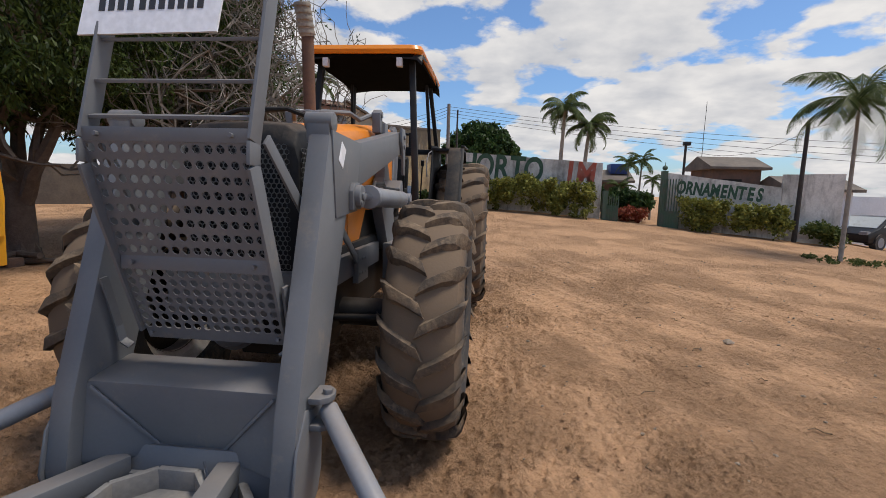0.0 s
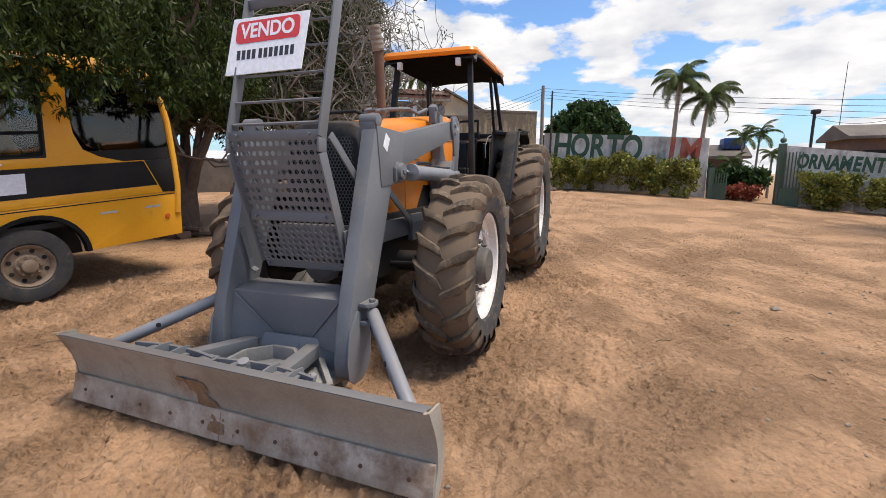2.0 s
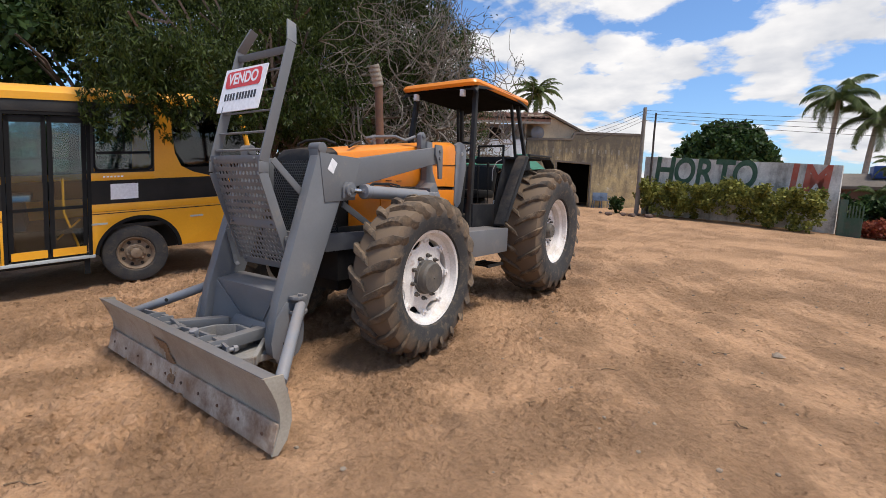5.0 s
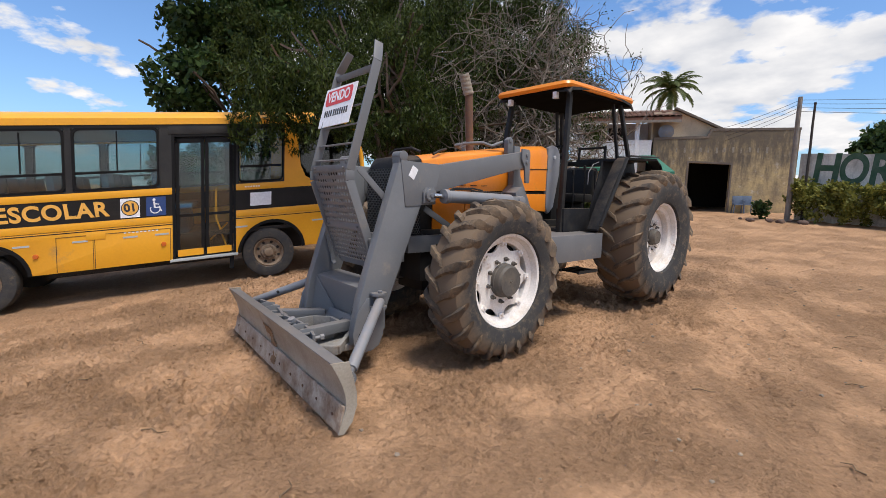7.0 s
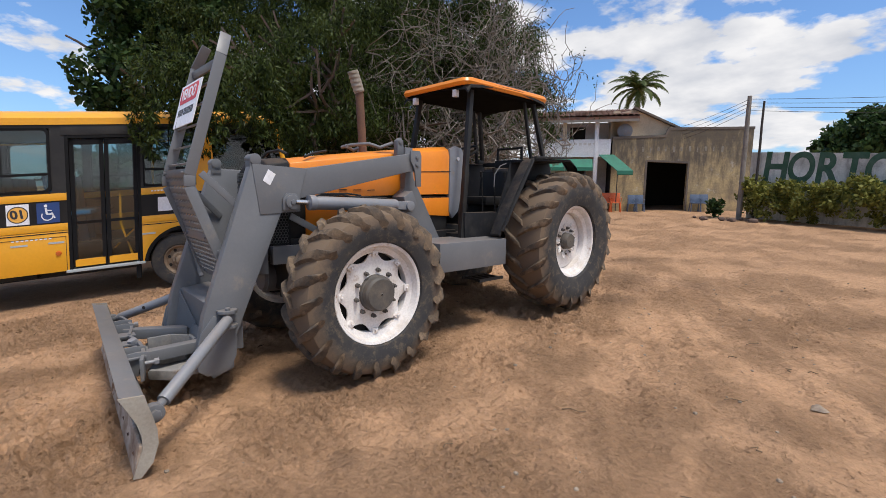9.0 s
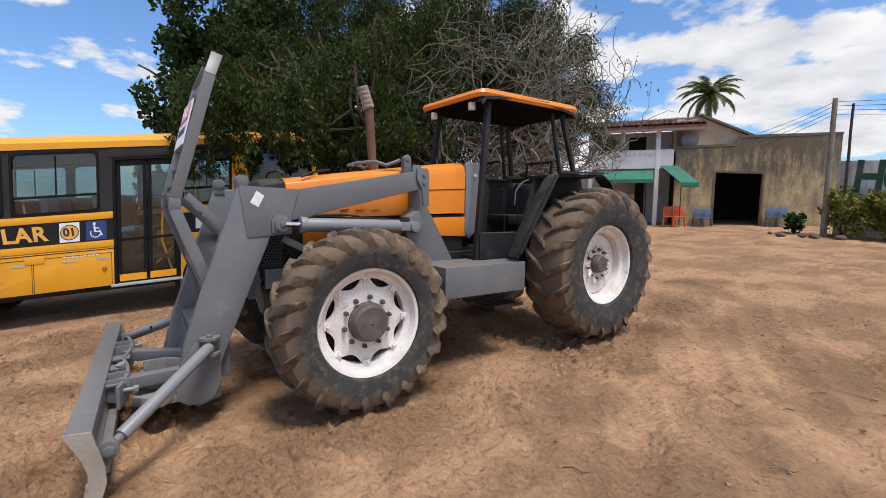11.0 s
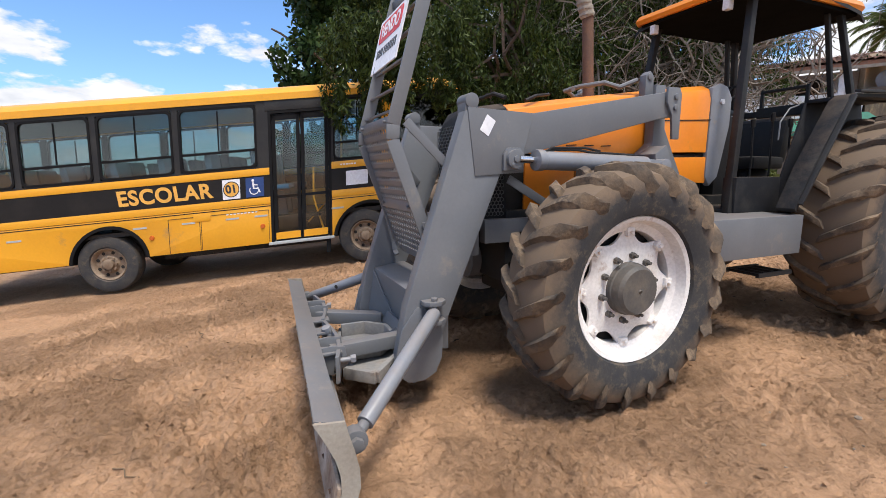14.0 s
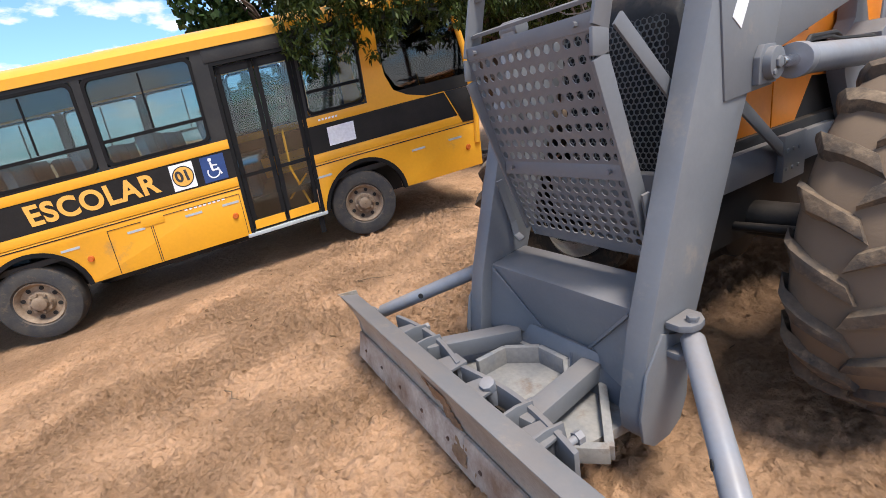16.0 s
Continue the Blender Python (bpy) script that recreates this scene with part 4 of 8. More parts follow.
# loader arms: front posts, bent plates, rear arms, brackets and cylinders
POST = [(-0.84, 1.64), (-0.56, 1.64), (-0.50, 1.56), (-0.99, 0.36), (-1.0, 0.25), (-1.04, 0.165), (-1.11, 0.13), (-1.19, 0.135), (-1.245, 0.18), (-1.255, 0.28), (-1.20, 0.56)]
for s in (-1, 1):
    x0, x1 = s * 0.41, s * 0.505
    bm = bmesh.new()
    prism(bm, POST, x0, x1)
    part("loader_post", bm, M_GREY, tractor, "welded grey box-section loader post", bevel=0.014)
    bm = bmesh.new()
    prism(bm, [(-0.83, 1.655), (-0.40, 1.64), (-0.46, 1.43), (-0.46, 1.30), (-0.78, 1.28)], s * 0.5, s * 0.512)
    part("gusset_plate", bm, M_GREY, tractor, bevel=0.003)
    if s > 0:
        bm = bmesh.new()
        prism(bm, [(-0.755, 1.535), (-0.70, 1.50), (-0.655, 1.585), (-0.71, 1.62)], 0.5125, 0.5145)
        part("sticker", bm, M_SIGN, tractor, "small white diamond sticker")
    bm = bmesh.new()
    prism(bm, [(-0.62, 1.642), (0.70, 1.875), (0.77, 1.87), (0.77, 1.71), (0.66, 1.70), (-0.50, 1.43), (-0.62, 1.40)], s * 0.405, s * 0.495)
    part("loader_arm", bm, M_GREY, tractor, "tapered grey loader arm", bevel=0.008)
    bm = bmesh.new()
    rod(bm, (s * 0.39, -0.80, 1.69), (s * 0.51, -0.80, 1.69), 0.042, seg=18)
    box(bm, s * 0.4, s * 0.5, -0.84, -0.76, 1.6, 1.69)
    part("lifting_eye", bm, M_GREY, tractor, bevel=0.005)
    bm = bmesh.new()
    rod(bm, (s * 0.5, -0.54, 1.375), (s * 0.562, -0.54, 1.375), 0.055, seg=20)
    rod(bm, (s * 0.56, -0.54, 1.375), (s * 0.572, -0.54, 1.375), 0.022, seg=6)
    rod(bm, (s * 0.56, -0.565, 1.345), (s * 0.568, -0.565, 1.345), 0.012, seg=6)
    prism(bm, [(-0.61, 1.31), (-0.48, 1.31), (-0.48, 1.40), (-0.50, 1.44), (-0.58, 1.44), (-0.61, 1.40)], s * 0.512, s * 0.535)
    part("front_pin", bm, M_GREY, tractor, bevel=0.004)
    bm = bmesh.new()
    rod(bm, (s * 0.555, -0.52, 1.375), (s * 0.555, -0.38, 1.37), 0.022, seg=14)
    part("piston_rod", bm, M_CHROME, tractor, "shiny chrome piston rod")
    bm = bmesh.new()
    rod(bm, (s * 0.555, -0.40, 1.37), (s * 0.555, 0.45, 1.345), 0.055, seg=20)
    rod(bm, (s * 0.555, -0.41, 1.37), (s * 0.555, -0.36, 1.37), 0.062, seg=20)
    beam(bm, (s * 0.555, 0.4, 1.347), (s * 0.555, 0.60, 1.34), 0.05, 0.075)
    rod(bm, (s * 0.5, 0.60, 1.34), (s * 0.6, 0.60, 1.34), 0.045, seg=16)
    part("hydraulic_cylinder", bm, M_CYL, tractor, "grey hydraulic cylinder", bevel=0.003)
    bm = bmesh.new()
    pipe(bm, [(s * 0.555, -0.33, 1.41), (s * 0.555, -0.28, 1.432), (s * 0.55, -0.1, 1.434), (s * 0.55, 0.0, 1.42), (s * 0.555, 0.35, 1.408)], 0.008, 6)
    pipe(bm, [(s * 0.57, -0.36, 1.415), (s * 0.56, -0.3, 1.442), (s * 0.55, -0.05, 1.446), (s * 0.52, 0.1, 1.43)], 0.008, 6)
    part("hydraulic_hose", bm, M_BLACK, tractor)
    bm = bmesh.new()
    prism(bm, [(0.70, 1.90), (0.79, 1.90), (0.81, 1.60), (1.20, 0.93), (0.86, 0.93), (0.64, 1.24), (0.60, 1.42), (0.70, 1.50)], s * 0.3, s * 0.38)
    prism(bm, [(0.60, 1.30), (0.68, 1.27), (0.74, 1.35), (0.68, 1.48), (0.58, 1.42)], s * 0.38, s * 0.52)
    part("loader_bracket", bm, M_GREY, tractor, "tapered grey side bracket bolted to the frame", bevel=0.006)
    bm = bmesh.new()
    prism(bm, [(0.66, 1.90), (0.77, 1.90), (0.79, 1.86), (0.79, 1.56), (0.73, 1.56), (0.71, 1.72), (0.66, 1.80)], s * 0.498, s * 0.518)
    for zz in (1.84, 1.77):
        rod(bm, (s * 0.51, 0.735, zz), (s * 0.53, 0.735, zz), 0.02, seg=12)
    part("pivot_plate", bm, M_GREY, tractor, bevel=0.004)
    bm = bmesh.new()
    prism(bm, [(0.62, 1.86), (0.70, 1.86), (0.69, 2.0), (0.66, 2.03), (0.62, 2.0)], s * 0.30, s * 0.36)
    rod(bm, (s * 0.29, 0.655, 1.99), (s * 0.37, 0.655, 1.99), 0.024, seg=12)
    part("hose_bracket", bm, M_GREY, tractor, bevel=0.004)
    bm = bmesh.new()
    pipe(bm, [(s * 0.28, 0.62, 1.98), (s * 0.24, 0.5, 1.93), (s * 0.2, 0.4, 1.96), (s * 0.05, 0.3, 1.95), (s * -0.05, 0.25, 1.93)], 0.017, 8)
    part("hose", bm, M_GREY, tractor)

# folded box between the posts: flat top, and a front that folds back towards its foot
bm = bmesh.new()
rear_top, front_top, foot, inner, rear_foot = [[bm.verts.new((sx * w, y, z)) for sx in (-1, 1)] for w, y, z in ((0.412, -0.90, 0.648), (0.412, -1.135, 0.615), (0.412, -1.19, 0.285), (0.10, -1.07, 0.285), (0.412, -0.90, 0.24))]
bm.faces.new((rear_top[0], rear_top[1], front_top[1], front_top[0]))
bm.faces.new((front_top[0], front_top[1], inner[1], inner[0]))
bm.faces.new((front_top[0], inner[0], foot[0]))
bm.faces.new((front_top[1], foot[1], inner[1]))
bm.faces.new((foot[0], inner[0], inner[1], foot[1], rear_foot[1], rear_foot[0]))
bm.faces.new((rear_top[1], rear_top[0], rear_foot[0], rear_foot[1]))
bm.faces.new((rear_top[0], front_top[0], foot[0], rear_foot[0]))
bm.faces.new((rear_top[1], rear_foot[1], foot[1], front_top[1]))
bmesh.ops.recalc_face_normals(bm, faces=bm.faces)
part("cross_plate", bm, M_GREY, tractor, "folded grey box joining the loader posts", bevel=0.014)
for s in (-1, 1):
    bm = bmesh.new()
    beam(bm, (s * 0.385, -1.145, 0.595), (s * 0.115, -1.078, 0.305), 0.014, 0.008, (0, -0.9, 0.35))
    part("weld_rib", bm, M_GREY, tractor, bevel=0.003)
    bm = bmesh.new()
    prism(bm, [(-1.14, 0.56), (-1.02, 0.52), (-0.98, 0.36), (-0.99, 0.24), (-1.03, 0.155), (-1.10, 0.12), (-1.195, 0.122), (-1.255, 0.17), (-1.27, 0.28), (-1.23, 0.44)], s * 0.503, s * 0.516)
    part("side_cheek", bm, M_GREY, tractor, "rounded grey side cheek plate", bevel=0.010)
    bm = bmesh.new()
    hook = [(s * 0.39, -1.04, 1.02), (s * 0.385, -0.985, 0.80), (s * 0.375, -0.98, 0.735), (s * 0.34, -0.975, 0.71)]
    for p, q in zip(hook, hook[1:]):
        beam(bm, p, q, 0.032, 0.012, (0.9, -0.3, 0.3))
    part("hook_bar", bm, M_GREY, tractor)

# front guard: side rails, rungs and two perforated plates
GX = 0.05
RAIL = [(-0.90, 2.64), (-0.965, 2.47), (-1.21, 1.60), (-1.215, 1.52), (-0.97, 0.84)]
for s in (-1, 1):
    bm = bmesh.new()
    pts = [(GX + s * 0.23, RAIL[0][0], RAIL[0][1])] + [(GX + s * 0.315, y, z) for y, z in RAIL[1:]]
    for a, b in zip(pts, pts[1:]):
        beam(bm, a, b, 0.014, 0.075, (0, -1, 0.0))
    part("guard_rail", bm, M_GREY, tractor, "bent flat-bar guard rail", bevel=0.003)
    bm = bmesh.new()
    beam(bm, (GX + s * 0.325, -1.14, 1.62), (s * 0.405, -0.78, 1.26), 0.012, 0.05)
    part("guard_strut", bm, M_GREY, tractor, bevel=0.003)
for k in range(6):
    f = (0.06, 0.22, 0.39, 0.57, 0.75, 0.90)[k]
    y, z = -0.965 + f * (-1.21 + 0.965), 2.47 + f * (1.60 - 2.47)
    bm = bmesh.new()
    beam(bm, (GX - 0.31, y, z), (GX + 0.31, y, z), 0.036 if k else 0.03, 0.013 if k else 0.05, (0, -0.3, 1))
    part("guard_rung", bm, M_GREY, tractor, bevel=0.002)


def perforated(cols, rows, w_top, w_bot, z_of, hole, thick):
    """A plate of round holes: x across, rows downwards along z_of(f) -> (y, z); each hole is really cut."""
    bm = bmesh.new()
    grid = {}

    def corner(i, j, k):
        key = (i, j, k)
        if key not in grid:
            f = j / (2 * rows)
            y, z = z_of(f)
            w = w_top + (w_bot - w_top) * f
            grid[key] = bm.verts.new((GX - w / 2 + w * i / (2 * cols), y - k * thick, z))
        return grid[key]
    for r in range(rows):
        for c in range(cols):
            ring8 = [(0, 0), (1, 0), (2, 0), (2, 1), (2, 2), (1, 2), (0, 2), (0, 1)]
            cen = None
            inner = {}
            for k in (0, 1):
                outer = [corner(2 * c + i, 2 * r + j, k) for i, j in ring8]
                mid = sum((v.co for v in outer), Vector()) / 8
                ex = (outer[3].co - outer[7].co) / 2
                ez = (outer[1].co - outer[5].co) / 2
                inner[k] = []
                for q in range(8):
                    a = radians(135 - 45 * q)
                    inner[k].append(bm.verts.new(mid + hole * (math.cos(a) * ex.normalized() + math.sin(a) * ez.normalized())))
                for q in range(8):
                    p = (q + 1) % 8
                    fs = (outer[q], outer[p], inner[k][p], inner[k][q])
                    bm.faces.new(fs if k else fs[::-1])
            for q in range(8):
                p = (q + 1) % 8
                bm.faces.new((inner[0][q], inner[0][p], inner[1][p], inner[1][q]))
    return bm


part("guard_plate", perforated(14, 8, 0.62, 0.618, lambda f: (-1.225 + 0.13 * f, 1.60 - 0.43 * f), 0.0168, 0.006), M_GREY, tractor, "grey upper guard plate with rows of round holes")
part("guard_plate", perforated(14, 7, 0.618, 0.612, lambda f: (-1.088 + 0.103 * f, 1.12 - 0.28 * f), 0.0168, 0.006), M_GREY, tractor, "grey lower guard plate with rows of round holes")
bm = bmesh.new()
prism(bm, [(-1.215, 1.64), (-1.235, 1.645), (-1.232, 1.595), (-1.212, 1.595)], GX - 0.315, GX + 0.315)
part("plate_border", bm, M_GREY, tractor, bevel=0.002)
bm = bmesh.new()
prism(bm, [(-1.10, 1.175), (-1.103, 1.115), (-1.085, 1.115), (-1.083, 1.175)], GX - 0.305, GX + 0.305)
part("plate_border", bm, M_GREY, tractor, bevel=0.002)
bm = bmesh.new()
prism(bm, [(-0.990, 0.845), (-0.968, 0.792), (-0.957, 0.792), (-0.977, 0.845)], GX - 0.306, GX + 0.306)
part("plate_border", bm, M_GREY, tractor, bevel=0.002)
for bx, by, bz in ((0.25, -1.24, 1.62), (-0.25, -1.24, 1.62), (0.25, -1.11, 1.145), (-0.25, -1.11, 1.145), (0.28, -0.982, 0.82), (-0.28, -0.982, 0.82)):
    bm = bmesh.new()
    rod(bm, (GX + bx, by + 0.006, bz), (GX + bx, by - 0.010, bz), 0.009, seg=6)
    part("bolt", bm, M_GREY, tractor)

# blade, its carrier and braces: the blade stands slightly askew
BL = Matrix.Translation((-0.04, -1.693, 0.182)) @ Matrix.Rotation(radians(-3.2), 4, "Z") @ Matrix.Diagonal((0.916, 1.0, 0.91, 1.0))
HALF = 1.37
blade_profile = [(-0.018, 0.262), (-0.045, 0.262), (-0.010, 0.19), (0.026, 0.10), (0.045, 0.02), (0.050, -0.05), (0.042, -0.115), (0.062, -0.12), (0.072, -0.05), (0.067, 0.02), (0.048, 0.10), (0.014, 0.19)]


def blade_part(name, outline, x0, x1, mat, label="", bevel=0.004):
    bm = bmesh.new()
    prism(bm, outline, x0, x1)
    bmesh.ops.transform(bm, matrix=BL, verts=bm.verts)
    return part(name, bm, mat, tractor, label, bevel=bevel)


blade_part("blade", blade_profile, -HALF, HALF, M_BLADE, "curved worn steel dozer blade with rust and dirt")
for k in range(2):
    blade_part("cutting_edge", [(0.046, -0.045), (0.030, -0.045), (-0.004, -0.225), (0.014, -0.23)], -HALF - 0.005 + (HALF + 0.006) * k, -0.002 + (HALF + 0.007) * k, M_EDGE, "scraped cutting edge, half bare steel half rust")
for k in range(10):
    bm = bmesh.new()
    xx = -1.24 + 0.276 * k
    rod(bm, (xx, 0.030, -0.135), (xx, 0.007, -0.139), 0.012, seg=8)
    bmesh.ops.transform(bm, matrix=BL, verts=bm.verts)
    part("edge_bolt", bm, M_RUST, tractor)
# a ragged crust of dry earth caked down the blade's face
FACE_Z, FACE_Y = [-0.225, -0.125, -0.115, -0.05, 0.02, 0.10, 0.19], [-0.004, 0.014, 0.030, 0.048, 0.044, 0.026, -0.010]
bm = bmesh.new()
cells = {}
for iz in range(40):
    zz = 0.16 - 0.009 * iz
    for ix in range(46):
        xx = -0.44 + 0.0125 * ix
        mid = -0.24 + 0.85 * (0.13 - zz)
        lump = noise.noise(Vector((xx * 16, zz * 16, 3))) + 0.5 * noise.noise(Vector((xx * 45, zz * 45, 5)))
        full = 0.085 + 0.02 * math.sin(iz * 0.35) - abs(xx - mid) + 0.075 * lump
        if full > 0 and 3 < iz < 38:
            cells[ix, iz] = bm.verts.new((xx, float(np.interp(zz, FACE_Z, FACE_Y)) - 0.002 - min(0.016, full * 0.2) * (0.7 + 0.8 * abs(lump)), zz))
for (ix, iz), v in cells.items():
    ring = [cells.get(k) for k in ((ix, iz), (ix + 1, iz), (ix + 1, iz + 1), (ix, iz + 1))]
    if None not in ring:
        bm.faces.new(ring)
loose = [v for v in bm.verts if not v.link_faces]
bmesh.ops.delete(bm, geom=loose, context="VERTS")
bmesh.ops.transform(bm, matrix=BL, verts=bm.verts)
part("caked_earth", bm, M_SOILCRUST, tractor, "dry brown earth caked on the blade")
# sloping top flange, its folded lip, and the lower stiffener on the blade's back
blade_part("top_flange", [(-0.045, 0.270), (0.064, 0.241), (0.066, 0.12), (0.054, 0.12), (0.052, 0.231), (-0.040, 0.256)], -HALF + 0.02, HALF - 0.02, M_GREY, "grey folded flange along the top of the blade", 0.005)
blade_part("rear_stiffener", [(0.07, 0.02), (0.12, 0.02), (0.12, -0.06), (0.074, -0.06)], -1.25, 1.25, M_GREY)
for s in (-1, 1):
    blade_part("end_plate", [(0.068, 0.262), (-0.050, 0.272), (-0.012, 0.19), (0.024, 0.10), (0.043, 0.02), (0.044, -0.06), (0.018, -0.15), (-0.006, -0.228), (0.03, -0.235), (0.088, -0.16), (0.118, -0.05), (0.116, 0.04), (0.10, 0.12), (0.080, 0.20)], s * HALF, s * (HALF + 0.014), M_BLADE, "worn steel blade end plate", 0.0)


# bowed hinge plate behind the flange: upright strip of a shallow arc; a black strip before it paints the slot's shade
def bowed_strip(x0, x1, y_end, bow, z0, z1, thick):
    bm = bmesh.new()
    rows = []
    n = 12
    for i in range(n + 1):
        f = i / n
        x, y = x0 + (x1 - x0) * f, y_end + bow * math.sin(math.pi * f)
        rows.append([bm.verts.new(p) for p in ((x, y, z0), (x, y, z1), (x, y + thick, z1), (x, y + thick, z0))])
    for p, q in zip(rows, rows[1:]):
        for i in range(4):
            bm.faces.new((p[i], p[(i + 1) % 4], q[(i + 1) % 4], q[i]))
    bm.faces.new(rows[0])
    bm.faces.new(rows[-1][::-1])
    bmesh.ops.transform(bm, matrix=BL, verts=bm.verts)
    return bm


for x0, x1 in ((-0.86, -0.16), (-0.12, 0.60)):
    part("hinge_plate", bowed_strip(x0, x1, 0.122, 0.042, 0.06, 0.222, 0.022), M_GREY, tractor, "bowed hinge plate on the blade's back", bevel=0.003)
    part("hinge_web", bowed_strip(x0 + 0.06, x1 - 0.06, 0.120, 0.032, 0.10, 0.115, 0.012), M_BLACK, tractor)
for xx in (-0.66, -0.20, 0.06, 0.44):
    bm = bmesh.new()
    prism(bm, [(xx - 0.075, 0.02), (xx + 0.075, 0.02), (xx + 0.05, 0.175), (xx - 0.05, 0.175)], 0.196, 0.212, axis="z")
    bmesh.ops.transform(bm, matrix=BL, verts=bm.verts)
    part("clevis_plate", bm, M_GREY, tractor, bevel=0.004)
for xx in (-0.60, -0.44, 0.30, 0.47):
    blade_part("clevis_side", [(0.03, 0.235), (0.12, 0.245), (0.19, 0.235), (0.205, 0.12), (0.12, 0.06), (0.03, 0.10)], xx - 0.007, xx + 0.007, M_GREY, "", 0.002)
for xx in (-0.70, 0.24, 0.50):
    bm = bmesh.new()
    rod(bm, (xx, 0.14, 0.16), (xx, 0.238, 0.16), 0.016, seg=12)
    rod(bm, (xx, 0.215, 0.16), (xx, 0.243, 0.16), 0.026, seg=6)
    bmesh.ops.transform(bm, matrix=BL, verts=bm.verts)
    part("hinge_bolt", bm, M_CYL, tractor)
# two splayed push beams and the octagonal ring between them
for x0, x1 in ((-0.27, -0.46), (0.18, 0.26)):
    bm = bmesh.new()
    beam(bm, (x0, -1.12, 0.265), (x1, -1.575 - 0.05 * x1, 0.28), 0.09, 0.085)
    part("push_beam", bm, M_GREY, tractor, bevel=0.010)
OC = (-0.02, -1.345)
bm = bmesh.new()
prism(bm, arc(OC[0], OC[1], 0.215, 22.5, 337.5, 7), 0.175, 0.19, axis="z")
part("turntable_plate", bm, M_SANDED, tractor, "dusty octagonal turntable plate", bevel=0.003)
for k in range(8):
    a0, a1 = radians(22.5 + 45 * k), radians(67.5 + 45 * k)
    if k in (4, 5, 6):
        continue
    bm = bmesh.new()
    beam(bm, (OC[0] + 0.215 * math.cos(a0), OC[1] + 0.215 * math.sin(a0), 0.225), (OC[0] + 0.215 * math.cos(a1), OC[1] + 0.215 * math.sin(a1), 0.225), 0.028, 0.10)
    part("turntable_rim", bm, M_SANDED, tractor, bevel=0.004)
bm = bmesh.new()
prism(bm, [(-0.42, -1.06), (0.42, -1.06), (0.38, -1.42), (0.28, -1.52), (0.10, -1.46), (-0.26, -1.46), (-0.46, -1.40)], 0.12, 0.168, axis="z")
for p, q in (((0.24, -1.13, 0.20), (0.46, -1.37, 0.165)), ((0.46, -1.37, 0.165), (0.31, -1.51, 0.16)), ((-0.44, -1.12, 0.20), (-0.16, -1.14, 0.21))):
    strip = bmesh.new()
    beam(strip, p, q, 0.035, 0.07)
    part("carrier_edge", strip, M_SANDED, tractor, "dusty welded edge strip of the carrier", bevel=0.006)
part("carrier_plate", bm, M_SANDED, tractor, "dusty grey carrier plate under the ring", bevel=0.005)
belly = bmesh.new()
prism(belly, [(-0.97, 0.10), (-1.125, 0.05), (-1.15, 0.09), (-1.14, 0.22), (-1.10, 0.34), (-0.97, 0.30)], -0.40, 0.40)
part("box_belly", belly, M_GREY, tractor, "sloping grey underside of the front box", bevel=0.012)
bm = bmesh.new()
rod(bm, (0.03, -1.52, 0.19), (0.045, -1.56, 0.33), 0.030, seg=12)
rod(bm, (0.045, -1.56, 0.325), (0.05, -1.572, 0.362), 0.032, seg=8)
part("centre_bolt", bm, M_CYL, tractor, bevel=0.004)
bm = bmesh.new()
rod(bm, (0.08, -1.13, 0.30), (0.25, -1.33, 0.285), 0.007, seg=8)
part("loose_rod", bm, M_CHROME, tractor)
# tubular braces from the posts to the blade's ends
for s, p0, p1 in ((1, (0.572, -1.06, 0.575), (1.09, -1.635, 0.255)), (-1, (-0.572, -1.06, 0.575), (-1.15, -1.535, 0.28))):
    p0, p1 = Vector(p0), Vector(p1)
    ax = (p1 - p0).normalized()
    bm = bmesh.new()
    rod(bm, p0, p0.lerp(p1, 0.90), 0.039, seg=20)
    part("brace_tube", bm, M_CYL, tractor, "light grey tubular blade brace with drilled hole", bevel=0.004)
    # black disc on the tube paints the dark inside of its hole
    bm = bmesh.new()
    c = p0.lerp(p1, 0.52)
    out = ax.cross(Vector((0, 0, 1))).normalized()
    rod(bm, c + out * 0.0375 * s + Vector((0, 0, 0.004)), c + out * 0.0405 * s + Vector((0, 0, 0.004)), 0.016, seg=12)
    part("drilled_hole", bm, M_VOID, tractor)
    bm = bmesh.new()
    rod(bm, p0.lerp(p1, 0.90), p0.lerp(p1, 0.985), 0.026, seg=12)
    rod(bm, p1 + Vector((-0.03 * s, 0, 0)), p1 + Vector((0.03 * s, 0, 0)), 0.052, seg=16)
    rod(bm, p1 + Vector((0.03 * s, 0, 0)), p1 + Vector((0.055 * s, 0, 0)), 0.030, seg=6)
    part("brace_joint", bm, M_GREY, tractor, bevel=0.003)
    bm = bmesh.new()
    bx = s * 0.51
    lug = [(bx, -1.12), (bx, -0.985), (bx + s * 0.05, -0.985), (bx + s * 0.082, -1.02), (bx + s * 0.09, -1.06), (bx + s * 0.08, -1.095), (bx + s * 0.05, -1.12)]
    for za, zb in ((0.585, 0.61), (0.475, 0.50)):
        prism(bm, lug, za + 0.03, zb + 0.03, axis="z")
    rod(bm, p0 + Vector((0, 0, -0.085)), p0 + Vector((0, 0, 0.075)), 0.018, seg=14)
    rod(bm, p0 + Vector((0, 0, 0.07)), p0 + Vector((0, 0, 0.086)), 0.021, seg=6)
    part("brace_lug", bm, M_GREY, tractor, bevel=0.004)
# the loader hangs a little higher on the frame than its drawing
for ob in tractor.children:
    if ob.type == "MESH" and ob.name.split(".")[0] in LIFTED:
        ob.location.z = 0.04

